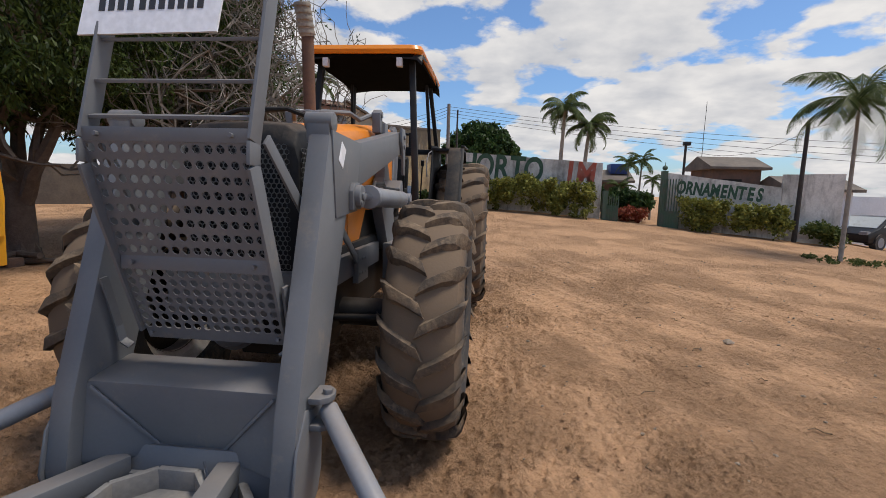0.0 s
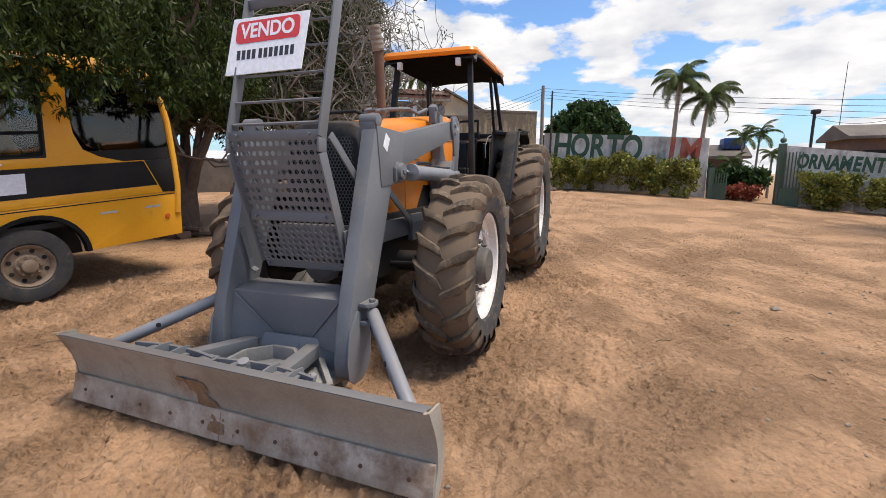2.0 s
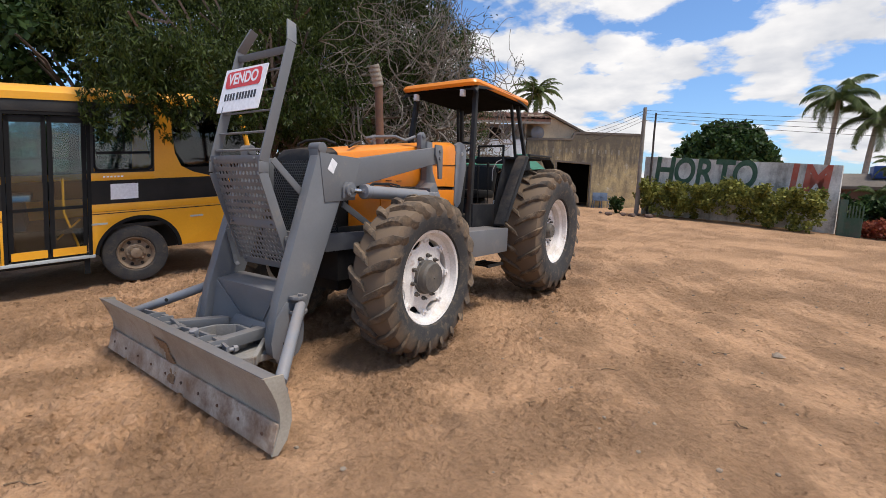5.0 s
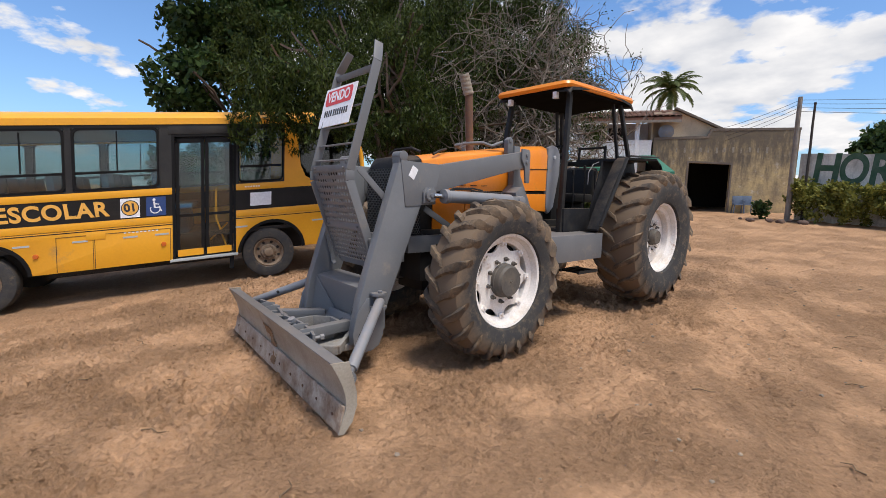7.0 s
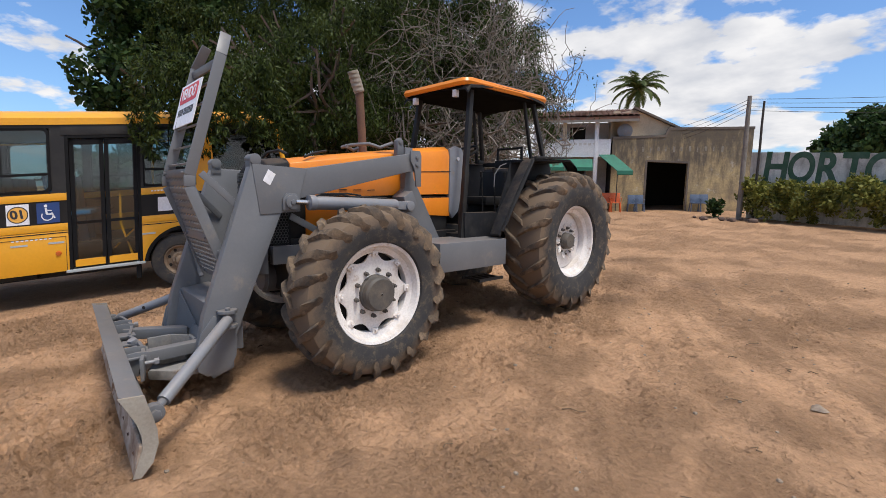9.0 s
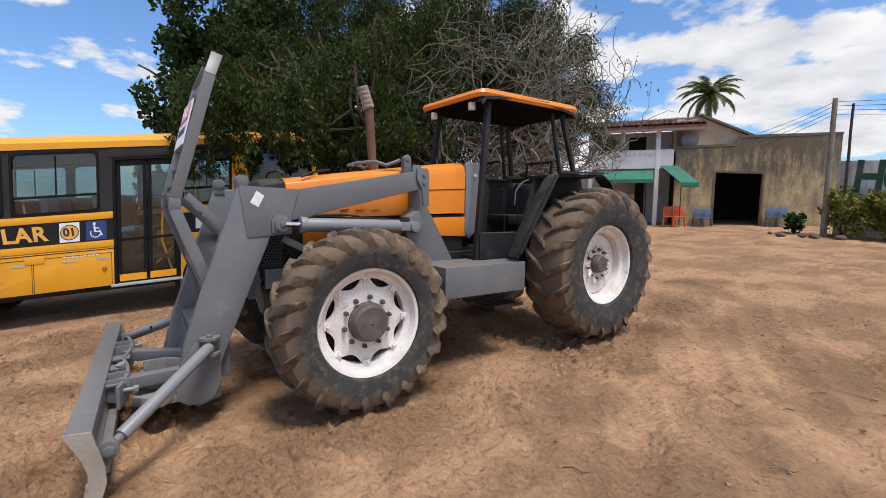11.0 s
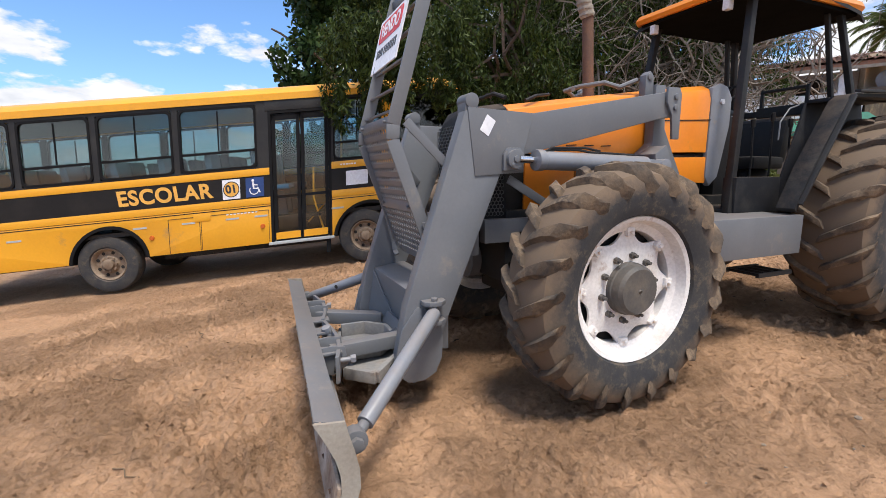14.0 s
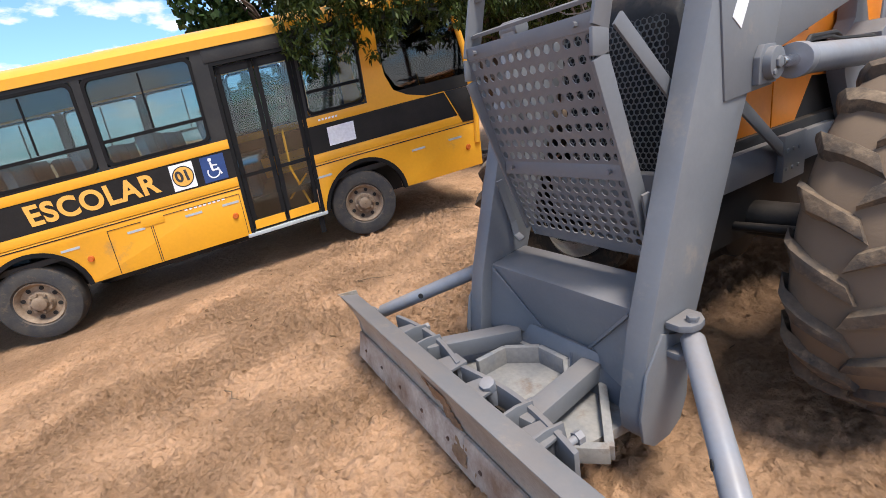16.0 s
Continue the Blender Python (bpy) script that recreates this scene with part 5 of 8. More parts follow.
# sale board on the guard
SB = Matrix.Translation((-0.06, -1.095, 2.145)) @ Matrix.Rotation(radians(-14), 4, "X") @ Matrix.Rotation(radians(-1), 4, "Y") @ Matrix.Diagonal((0.88, 1.0, 1.0, 1.0))
board = tagged(new("sale_sign"), "white board with red heading, tied to the tractor's guard", "sign")
board.matrix_world = SB
bm = bmesh.new()
prism(bm, [(-0.32, -0.165), (0.29, -0.165), (0.32, 0.175), (-0.29, 0.185)], -0.004, 0.004, axis="y")
part("board", bm, M_SIGN, board)
bm = bmesh.new()
rr = [(x, z) for cx, cz, a in ((0.225, 0.13, 0), (-0.225, 0.13, 90), (-0.225, 0.055, 180), (0.225, 0.055, 270)) for x, z in arc(cx, cz, 0.03, a, a + 90, 4)]
prism(bm, rr, -0.0065, -0.004, axis="y")
part("red_panel", bm, M_RED, board)
lettering("heading", "VENDO", 0.125, pose(0.0, -0.0075, 0.093, 90), M_SIGN, board, 0.0006, bold=0.003)
for k in range(11):
    bm = bmesh.new()
    xx = -0.235 + 0.042 * k + (0.012 if k > 3 else 0)
    box(bm, xx, xx + 0.027, -0.006, -0.004, -0.075, -0.018)
    part("number_bar", bm, M_INK, board)

# cab: floor, seat, wheel, console, fenders, roll frame and roof
bm = bmesh.new()
box(bm, -0.55, 0.55, 1.34, 2.4, 1.0, 1.07)
part("cab_floor", bm, M_BLACK, tractor, bevel=0.006)
bm = bmesh.new()
for s in (-1, 1):
    prism(bm, [(1.385, 1.30), (1.44, 1.22), (1.53, 1.30), (1.62, 1.70), (1.62, 1.92), (1.56, 2.0), (1.47, 2.02), (1.385, 1.98)], s * 0.24, s * 0.295)
box(bm, -0.25, 0.25, 1.40, 1.58, 1.3, 1.97)
part("cowl", bm, M_CYL, tractor, "light grey cowl behind the hood", bevel=0.02)
bm = bmesh.new()
rod(bm, (0.29, 1.50, 1.88), (0.308, 1.50, 1.88), 0.02, seg=14)
part("cowl_knob", bm, M_LAMPGLASS, tractor)
bm = bmesh.new()
prism(bm, [(1.62, 1.0), (1.62, 1.9), (1.70, 1.93), (1.80, 1.75), (1.74, 1.0)], -0.2, 0.2)
part("console", bm, M_BLACK, tractor, bevel=0.02)
bm = bmesh.new()
SW = Matrix.Translation((0, 1.86, 1.98)) @ Matrix.Rotation(radians(28), 4, "X")
pts = [SW @ Vector((0.2 * math.cos(a), 0.2 * math.sin(a), 0)) for a in np.linspace(0, 2 * math.pi, 29)[:-1]]
pipe(bm, pts + [pts[0]], 0.014, 8)
for a in (90, 210, 330):
    rod(bm, SW @ Vector((0, 0, -0.03)), SW @ Vector((0.19 * math.cos(radians(a)), 0.19 * math.sin(radians(a)), 0)), 0.009, seg=8)
rod(bm, SW @ Vector((0, 0, 0)), (0, 1.72, 1.75), 0.025)
part("steering_wheel", bm, M_BLACK, tractor)
bm = bmesh.new()
box(bm, -0.24, 0.24, 2.05, 2.46, 1.36, 1.47)
box(bm, -0.15, 0.15, 2.12, 2.42, 1.05, 1.36)
part("seat", bm, M_BLACK, tractor, "worn black seat cushion", bevel=0.03)
bm = bmesh.new()
prism(bm, [(2.40, 1.40), (2.50, 1.42), (2.58, 1.78), (2.52, 1.83), (2.45, 1.79)], -0.23, 0.23)
part("backrest", bm, M_BLACK, tractor, bevel=0.03)
for k, (x, y) in enumerate(((0.28, 1.95), (0.34, 2.1), (0.42, 2.2), (-0.3, 2.0))):
    bm = bmesh.new()
    pipe(bm, [(x, y, 1.1), (x + 0.01, y - 0.02, 1.45), (x + 0.03, y - 0.07, 1.72 + 0.05 * (k % 2))], 0.008, 6)
    rod(bm, (x + 0.03, y - 0.07, 1.70 + 0.05 * (k % 2)), (x + 0.033, y - 0.08, 1.76 + 0.05 * (k % 2)), 0.018, seg=8)
    part("lever", bm, M_BLACK, tractor)
for s in (-1, 1):
    bm = bmesh.new()
    # bent sheet fender: front slope, flat top, rear slope; with a side skirt inside
    outer, inner = 0.86, 0.73
    prof = [(1.58, 1.08), (1.74, 1.38), (2.06, 1.85), (2.14, 1.90), (2.86, 1.93), (3.0, 1.86), (3.06, 1.78)]
    back = [(y + 0.02, z - 0.025) for y, z in prof][::-1]
    prism(bm, prof + back, s * inner, s * outer)
    prism(bm, [(1.80, 1.05), (2.10, 1.87), (2.86, 1.90), (3.0, 1.5), (2.96, 1.05)], s * 0.55, s * 0.565)
    prism(bm, [(2.10, 1.888), (2.86, 1.915), (2.86, 1.89), (2.10, 1.863)], s * 0.55, s * 0.735)
    part("fender", bm, M_DARKGREY, tractor, "angular black rear fender, scuffed", bevel=0.006)
    bm = bmesh.new()
    beam(bm, (s * 0.87, 2.14, 1.915), (s * 0.87, 2.86, 1.945), 0.04, 0.02)
    beam(bm, (s * 0.87, 1.61, 1.11), (s * 0.87, 2.10, 1.885), 0.04, 0.02, (0, -1, 0.5))
    part("fender_edge", bm, M_BUSGREY, tractor, bevel=0.003)
    bm = bmesh.new()
    pipe(bm, [(s * 0.54, 1.84, 1.58), (s * 0.53, 1.86, 1.72), (s * 0.54, 1.94, 1.82), (s * 0.56, 2.02, 1.85)], 0.006, 6)
    part("grab_rail", bm, M_GREY, tractor)
    bm = bmesh.new()
    beam(bm, (s * 0.53, 1.34, 1.0), (s * 0.42, 1.56, 2.66), 0.055, 0.055, (0, 1, 0))
    part("roof_post", bm, M_BLACK, tractor, bevel=0.008)
    bm = bmesh.new()
    beam(bm, (s * 0.52, 2.80, 1.92), (s * 0.44, 2.62, 2.66), 0.045, 0.05, (0, 1, 0))
    part("roof_post", bm, M_BLACK, tractor, bevel=0.008)
    bm = bmesh.new()
    beam(bm, (s * 0.46, 2.62, 1.92), (s * 0.42, 2.48, 2.66), 0.035, 0.035, (0, 1, 0))
    beam(bm, (s * 0.52, 2.80, 1.94), (s * 0.46, 2.62, 1.94), 0.05, 0.05)
    part("roof_post", bm, M_BLACK, tractor, bevel=0.006)
    bm = bmesh.new()
    box(bm, s * 0.36, s * 0.86, 0.74, 1.70, 0.755, 1.033)
    part("step_box", bm, M_GREY, tractor, "grey sheet-metal tank box between the wheels", bevel=0.008)
    step_bars = [((0.55, 1.40 + 0.1 * k, 0.60), (0.79, 1.40 + 0.1 * k, 0.60), 0.02) for k in range(4)]
    step_bars += [((xx, 1.36, 0.60), (xx, 1.74, 0.60), 0.03) for xx in (0.55, 0.79)] + [((0.57, yy, 0.60), (0.57, yy, 0.78), 0.02) for yy in (1.40, 1.70)]
    for p, q, th in step_bars:
        bm = bmesh.new()
        beam(bm, (s * p[0], p[1], p[2]), (s * q[0], q[1], q[2]), 0.024, th)
        part("step_bar", bm, M_BUSGREY, tractor)
    bm = bmesh.new()
    box(bm, s * 0.46, s * 0.57, 1.36, 1.88, 1.03, 1.30)
    part("side_step_panel", bm, M_DARKGREY, tractor, bevel=0.01)
    bm = bmesh.new()
    box(bm, s * 0.31, s * 0.36, 1.385, 1.44, 2.525, 2.60)
    part("work_lamp", bm, M_LAMPGLASS, tractor, "small square work lamp under the roof", bevel=0.005)
bm = bmesh.new()
box(bm, -0.22, 0.22, 2.72, 2.82, 1.85, 1.95)
for x in (-0.2, 0.2):
    beam(bm, (x, 2.76, 1.92), (x, 2.76, 2.12), 0.03, 0.03, (0, 1, 0))
beam(bm, (-0.2, 2.76, 2.10), (0.2, 2.76, 2.10), 0.03, 0.03)
box(bm, -0.5, 0.5, 2.78, 2.83, 1.87, 1.93)
part("rear_console", bm, M_BLACK, tractor, bevel=0.01)
bm = bmesh.new()
rows = []
for y, zt in ((1.48, 2.70), (1.54, 2.765), (1.95, 2.815), (2.55, 2.82), (3.07, 2.76), (3.15, 2.70)):
    rows.append([bm.verts.new((x * 0.81, 1.36 + (y - 1.44) * 0.845, zt - 0.09 - d)) for x, d in ((-0.66, 0.075), (-0.60, 0.03), (-0.3, 0.005), (0, 0), (0.3, 0.005), (0.60, 0.03), (0.66, 0.075))])
for a, b in zip(rows, rows[1:]):
    for i in range(6):
        bm.faces.new((a[i], b[i], b[i + 1], a[i + 1]))
r = bmesh.ops.extrude_face_region(bm, geom=bm.faces[:])
bmesh.ops.translate(bm, verts=[v for v in r["geom"] if isinstance(v, bmesh.types.BMVert)], vec=(0, 0, 0.03))
part("roof", bm, M_BLACK, tractor, "domed canopy roof, dark on top", bevel=0.0)
bm = bmesh.new()
rim_pts = [(x, y) for cx, cy, a in ((0.54, 3.07, 0), (-0.54, 3.07, 90), (-0.54, 1.55, 180), (0.54, 1.55, 270)) for x, y in arc(cx, cy, 0.11, a, a + 90, 5)]
rimz = lambda y: 2.615 + 0.03 * (1 - ((y - 2.30) / 0.9) ** 2)
rim_sections = ((1.0, 0.01), (1.025, 0.042), (1.0, 0.078), (0.93, 0.095), (0.90, 0.05), (0.94, 0.01))
loops = [[bm.verts.new((x * s_ * 0.81, 1.36 + (0.86 + (y - 2.30) * s_) * 0.845, rimz(y) + dz)) for x, y in rim_pts] for s_, dz in rim_sections]
for a, b in zip(loops, loops[1:] + loops[:1]):
    for i in range(len(a)):
        j = (i + 1) % len(a)
        bm.faces.new((a[i], a[j], b[j], b[i]))
part("roof_rim", bm, M_ORANGE, tractor, "orange moulded rim round the canopy")
bm = bmesh.new()
prism(bm, [(x * 0.78, 1.36 + (0.86 + (y - 2.30) * 0.965) * 0.845) for x, y in rim_pts], 2.605, 2.64, axis="z")
part("headliner", bm, M_LINER, tractor, "matt black roof lining")

# ---- the school bus: local x forward, z up, its door side in the plane y = 0 facing -y ----
BUS_U = Vector((0.256, 0.967, 0.092)).normalized()
BUS_LEFT = Vector((0, 0, 1)).cross(BUS_U).normalized()
BUS_UP = BUS_U.cross(BUS_LEFT)
BUS = Matrix((BUS_U, BUS_LEFT, BUS_UP)).transposed().to_4x4()
BUS.translation = (-4.02, -0.47, -0.03)
bus = thing("school_bus", BUS, label="yellow school bus with black stripe, folding door, standing beside a tree", category="bus")
WID = 2.2
ARCH_F, ARCH_R = 0.22, -3.42


def bus_panel(name, outline, mat, y0=0.0, y1=0.03, parent=None, label="", bevel=0.0):
    bm = bmesh.new()
    prism(bm, outline, y0, y1, axis="y")
    return part(name, bm, mat, parent or bus, label, bevel=bevel)


def skirt(x0, x1, arch, z0, z1):
    up = [(x, z) for x, z in arc(arch, 0.42, 0.50, 175, 5, 14) if z >= z0]
    return [(x0, z1), (x0, z0)] + [(up[0][0], z0)] + up + [(up[-1][0], z0)] + [(x1, z0), (x1, z1)]


for far in (0, 1):
    y0, y1 = (0.0, 0.03) if not far else (WID - 0.03, WID)
    yo = (lambda d: (-d, 0.0)) if not far else (lambda d: (WID, WID + d))
    door_l, door_r = (-1.21, -0.33) if not far else (-0.8, -0.8)
    bus_panel("side_skirt", skirt(-6.2, door_l, ARCH_R, 0.46, 1.03), M_YELLOW, y0, y1, label="yellow side skirt with hatches", bevel=0.003)
    bus_panel("side_skirt", skirt(door_r, 1.80, ARCH_F, 0.46, 1.03), M_YELLOW, y0, y1, bevel=0.003)
    for xa, xb in ((-6.2, door_l), (door_r, 1.80)):
        bus_panel("lower_stripe", [(xa, 1.035), (xb, 1.035), (xb, 1.135), (xa, 1.135)], M_YELLOW, *((-0.006, 0.03) if not far else (WID - 0.03, WID + 0.006)), bevel=0.003)
        bus_panel("black_band", [(xa, 1.137), (xb, 1.137), (xb, 1.448), (xa, 1.448)], M_BUSBLACK, y0, y1)
        bus_panel("upper_stripe", [(xa, 1.45), (min(xb, 0.40), 1.45), (min(xb, 0.40), 1.55), (xa, 1.55)], M_YELLOW, *((-0.006, 0.03) if not far else (WID - 0.03, WID + 0.006)), bevel=0.003)
    wins = [(-2.41, -1.37), (-3.45, -2.49), (-4.42, -3.53), (-5.40, -4.50), (-6.1, -5.5)]
    wins += [(-0.30, 0.38)] if not far else [(-1.28, -0.45), (-0.36, 0.38)]
    wins.sort()
    xs = [-6.2] + [v for w in wins for v in w] + [0.46]
    for xa, xb in zip(xs[0::2], xs[1::2]):
        if not far and abs(xa + 1.37) < 0.01:
            bus_panel("pillar", [(-1.37, 1.552), (-1.21, 1.552), (-1.21, 2.47), (-1.37, 2.47)], M_BUSGREY, y0, y1)
            bus_panel("pillar", [(-0.33, 1.552), (-0.30, 1.552), (-0.30, 2.47), (-0.33, 2.47)], M_BUSGREY, y0, y1)
        else:
            bus_panel("pillar", [(xa, 1.552), (xb, 1.552), (xb, 2.47), (xa, 2.47)], M_BUSGREY, y0, y1)
    for xa, xb in wins:
        win = new("window")
        win.parent = bus
        win.empty_display_size = 0.1
        rnd = [(x, z) for cx, cz, a in ((xb - 0.07, 2.36, 0), (xa + 0.07, 2.36, 90), (xa + 0.07, 1.64, 180), (xb - 0.07, 1.64, 270)) for x, z in arc(cx, cz, 0.07, a, a + 90, 4)]
        inn = [(xm + (x - xm) * 0.94, 2.0 + (z - 2.0) * 0.93) for xm in ((xa + xb) / 2,) for x, z in rnd]
        # rubber surround: a ring between the two outlines
        bm = bmesh.new()
        lo, li = [], []
        for yy in (yo(0.012)[0] if not far else WID + 0.012, 0.02 if not far else WID - 0.02):
            lo.append([bm.verts.new((x, yy, z)) for x, z in rnd])
            li.append([bm.verts.new((x, yy, z)) for x, z in inn])
        k = len(rnd)
        for i in range(k):
            j = (i + 1) % k
            bm.faces.new((lo[0][i], lo[0][j], li[0][j], li[0][i]))
            bm.faces.new((li[0][i], li[0][j], li[1][j], li[1][i]))
            bm.faces.new((lo[0][i], lo[1][i], lo[1][j], lo[0][j]))
        part("window_frame", bm, M_RUBBER, win)
        bm = bmesh.new()
        prism(bm, [(xa, 2.425), (xb, 2.425), (xb, 2.47), (xa, 2.47)], y0 + 0.001, y1, axis="y")
        part("header", bm, M_BUSGREY, win)
        bm = bmesh.new()
        prism(bm, [(xa, 1.552), (xb, 1.552), (xb, 1.575), (xa, 1.575)], y0 + 0.001, y1, axis="y")
        part("sill", bm, M_BUSGREY, win)
        bm = bmesh.new()
        prism(bm, [(xa + 0.03, 1.80), (xb - 0.03, 1.80), (xb - 0.03, 1.835), (xa + 0.03, 1.835)], y0 + 0.002, y0 + 0.024, axis="y")
        prism(bm, [((xa + xb) / 2 - 0.008, 1.84), ((xa + xb) / 2 + 0.008, 1.84), ((xa + xb) / 2 + 0.008, 2.38), ((xa + xb) / 2 - 0.008, 2.38)], y0 + 0.004, y0 + 0.02, axis="y")
        part("sash", bm, M_RUBBER, win)
        bm = bmesh.new()
        prism(bm, inn, y0 + 0.012, y0 + 0.016, axis="y")
        gl = part("pane", bm, M_GLASS, win)
        gl.visible_shadow = False
    # the swept yellow pillar, the tinted quarter glass and the black sweep below it
    bus_panel("swept_pillar", [(0.40, 1.452), (1.18, 1.452), (0.90, 1.53), (0.74, 1.62), (0.66, 1.80), (0.62, 2.10), (0.62, 2.47), (0.40, 2.47)], M_YELLOW, y0 - 0.002, y1)
    bus_panel("quarter_panel", [(0.90, 1.532), (1.18, 1.454), (1.80, 1.454), (1.78, 1.60), (0.78, 1.60)], M_BUSBLACK, y0, y1)
    sweep = [(1.38, 1.452), (1.80, 1.452), (1.80, 1.03), (1.58, 1.04)]
    bus_panel("black_sweep", sweep, M_BUSBLACK, *((-0.010, 0.02) if not far else (WID - 0.02, WID + 0.010)), bevel=0.003)
    bm = bmesh.new()
    yl = -0.0105 if not far else WID + 0.0105
    for p, q in (((1.12, 1.456), (1.37, 1.456)), ((1.37, 1.456), (1.57, 1.045))):
        beam(bm, (p[0], yl, p[1]), (q[0], yl, q[1]), 0.003, 0.010, (0, 0, 1) if p[1] == q[1] else (1, 0, 0))
    part("sweep_line", bm, M_YELLOW, bus)
    q = [(0.63, 2.40), (0.63, 2.10), (0.67, 1.84), (0.78, 1.66), (0.90, 1.602), (1.72, 1.602), (1.70, 1.9), (1.58, 2.40)]
    bm = bmesh.new()
    prism(bm, q, y0 + 0.004, y0 + 0.010, axis="y")
    gl = part("quarter_glass", bm, M_TINT, bus, "dark tinted quarter glass")
    gl.visible_shadow = False
    bus_panel("quarter_header", [(0.62, 2.36), (1.60, 2.36), (1.56, 2.47), (0.62, 2.47)], M_BUSBLACK, y0, y1)
    for wx in (ARCH_F, ARCH_R):
        lip = arc(wx, 0.42, 0.53, 176, 4, 18) + arc(wx, 0.42, 0.485, 4, 176, 18)
        bus_panel("arch_lip", lip, M_RUBBER, *((-0.012, 0.10) if not far else (WID - 0.10, WID + 0.012)))
    for k, xx in enumerate((-4.6, -3.0, -2.35, -1.75, -1.35, -0.25, 0.95, 1.45)):
        bus_panel("reflector", [(xx - 0.09, 0.86), (xx + 0.09, 0.86), (xx + 0.09, 0.885), (xx - 0.09, 0.885)], M_BUSIN, *((-0.004, 0.0) if not far else (WID, WID + 0.004)))
    for xx in (-2.85, -1.33, 1.62):
        bm = bmesh.new()
        rod(bm, (xx, y0 if not far else y1, 0.72), (xx, (y0 - 0.018) if not far else y1 + 0.018, 0.72), 0.035, 0.028, seg=14)
        part("marker_lamp", bm, M_AMBER, bus, "amber side marker lamp")

# roof with rounded sides
bm = bmesh.new()
prof = [(-0.02, 2.47), (-0.02, 2.56), (0.03, 2.62), (0.16, 2.67), (0.5, 2.70), (1.1, 2.715), (1.7, 2.70), (2.04, 2.67), (2.17, 2.62), (2.22, 2.56), (2.22, 2.47)]
rows = []
for x, dz, sh in ((-6.25, -0.06, 0.97), (-6.1, 0.0, 1.0), (1.10, 0.0, 1.0), (1.30, -0.03, 0.995), (1.46, -0.10, 0.985), (1.58, -0.22, 0.97)):
    rows.append([bm.verts.new((x, 1.1 + (y - 1.1) * sh, max(2.40, z + dz * (z - 2.40) / 0.3) if z > 2.48 else z + dz * 0.4)) for y, z in prof])
for a, b in zip(rows, rows[1:]):
    for i in range(len(a) - 1):
        bm.faces.new((a[i], a[i + 1], b[i + 1], b[i]))
bm.faces.new(rows[0])
bm.faces.new(rows[-1][::-1])
part("roof", bm, M_YELLOW, bus, "yellow rounded bus roof")
bm = bmesh.new()
prism(bm, [(-6.2, 2.44), (1.55, 2.44), (1.55, 2.468), (-6.2, 2.468)], 0.03, WID - 0.03, axis="y")
part("inner_ceiling", bm, M_BUSIN, bus)
bm = bmesh.new()
prism(bm, [(-6.2, 0.78), (1.72, 0.78), (1.72, 0.84), (-6.2, 0.84)], 0.06, WID - 0.06, axis="y")
part("inner_floor", bm, M_BUSGREY, bus)
bm = bmesh.new()
prism(bm, [(-6.1, 0.42), (-4.0, 0.42), (-4.0, 0.78), (-6.1, 0.78)], 0.25, WID - 0.25, axis="y")
prism(bm, [(-2.8, 0.36), (-0.4, 0.36), (-0.4, 0.78), (-2.8, 0.78)], 0.25, WID - 0.25, axis="y")
prism(bm, [(-2.7, 0.40), (-1.6, 0.40), (-1.6, 0.5), (-2.7, 0.5)], 0.08, 0.3, axis="y")
part("underframe", bm, M_BLACK, bus, bevel=0.01)
# rear and front ends
bm = bmesh.new()
box(bm, -6.25, -6.2, 0.0, WID, 0.46, 2.5)
part("rear_wall", bm, M_YELLOW, bus, bevel=0.02)
bm = bmesh.new()
rows = []
for z, x in ((0.44, 1.89), (0.8, 1.92), (1.25, 1.91), (1.5, 1.87)):
    rows.append([bm.verts.new((x - 0.16 * abs((y - 1.1) / 1.1) ** 4, y, z)) for y in np.linspace(0, WID, 15)])
for a, b in zip(rows, rows[1:]):
    for i in range(14):
        bm.faces.new((a[i], a[i + 1], b[i + 1], b[i]))
part("front_panel", bm, M_YELLOW, bus, "yellow rounded bus front")
bm = bmesh.new()
rows = []
for z, x in ((1.5, 1.87), (1.9, 1.81), (2.46, 1.65)):
    rows.append([bm.verts.new((x - 0.16 * abs((y - 1.1) / 1.1) ** 4, y, z)) for y in np.linspace(0.02, WID - 0.02, 15)])
for a, b in zip(rows, rows[1:]):
    for i in range(14):
        bm.faces.new((a[i], a[i + 1], b[i + 1], b[i]))
gl = part("windscreen", bm, M_GLASS, bus)
gl.visible_shadow = False
for yy in (0.0, WID):
    bm = bmesh.new()
    pts = [(1.755, yy, 0.75), (1.77, yy, 1.10), (1.74, yy, 1.46), (1.69, yy, 1.9), (1.61, yy, 2.24), (1.54, yy, 2.40), (1.43, yy + (0.02 if yy == 0 else -0.02), 2.51), (1.25, yy + (0.03 if yy == 0 else -0.03), 2.575)]
    pipe(bm, pts, 0.038, 10)
    part("front_pillar", bm, M_YELLOW, bus, "curved yellow windscreen pillar")

# folding door: header, frame, two leaves with upper and lower panes
door = new("folding_door")
door.parent, door["label"] = bus, "dark two-leaf folding door with glass panes, closed"
bm = bmesh.new()
prism(bm, [(-1.25, 2.33), (-0.29, 2.33), (-0.29, 2.47), (-1.25, 2.47)], -0.008, 0.03, axis="y")
part("door_header", bm, M_BUSGREY, door, bevel=0.004)
bm = bmesh.new()
prism(bm, [(-1.21, 0.46), (-1.17, 0.46), (-1.17, 2.33), (-1.21, 2.33)], -0.004, 0.04, axis="y")
prism(bm, [(-0.37, 0.46), (-0.33, 0.46), (-0.33, 2.33), (-0.37, 2.33)], -0.004, 0.04, axis="y")
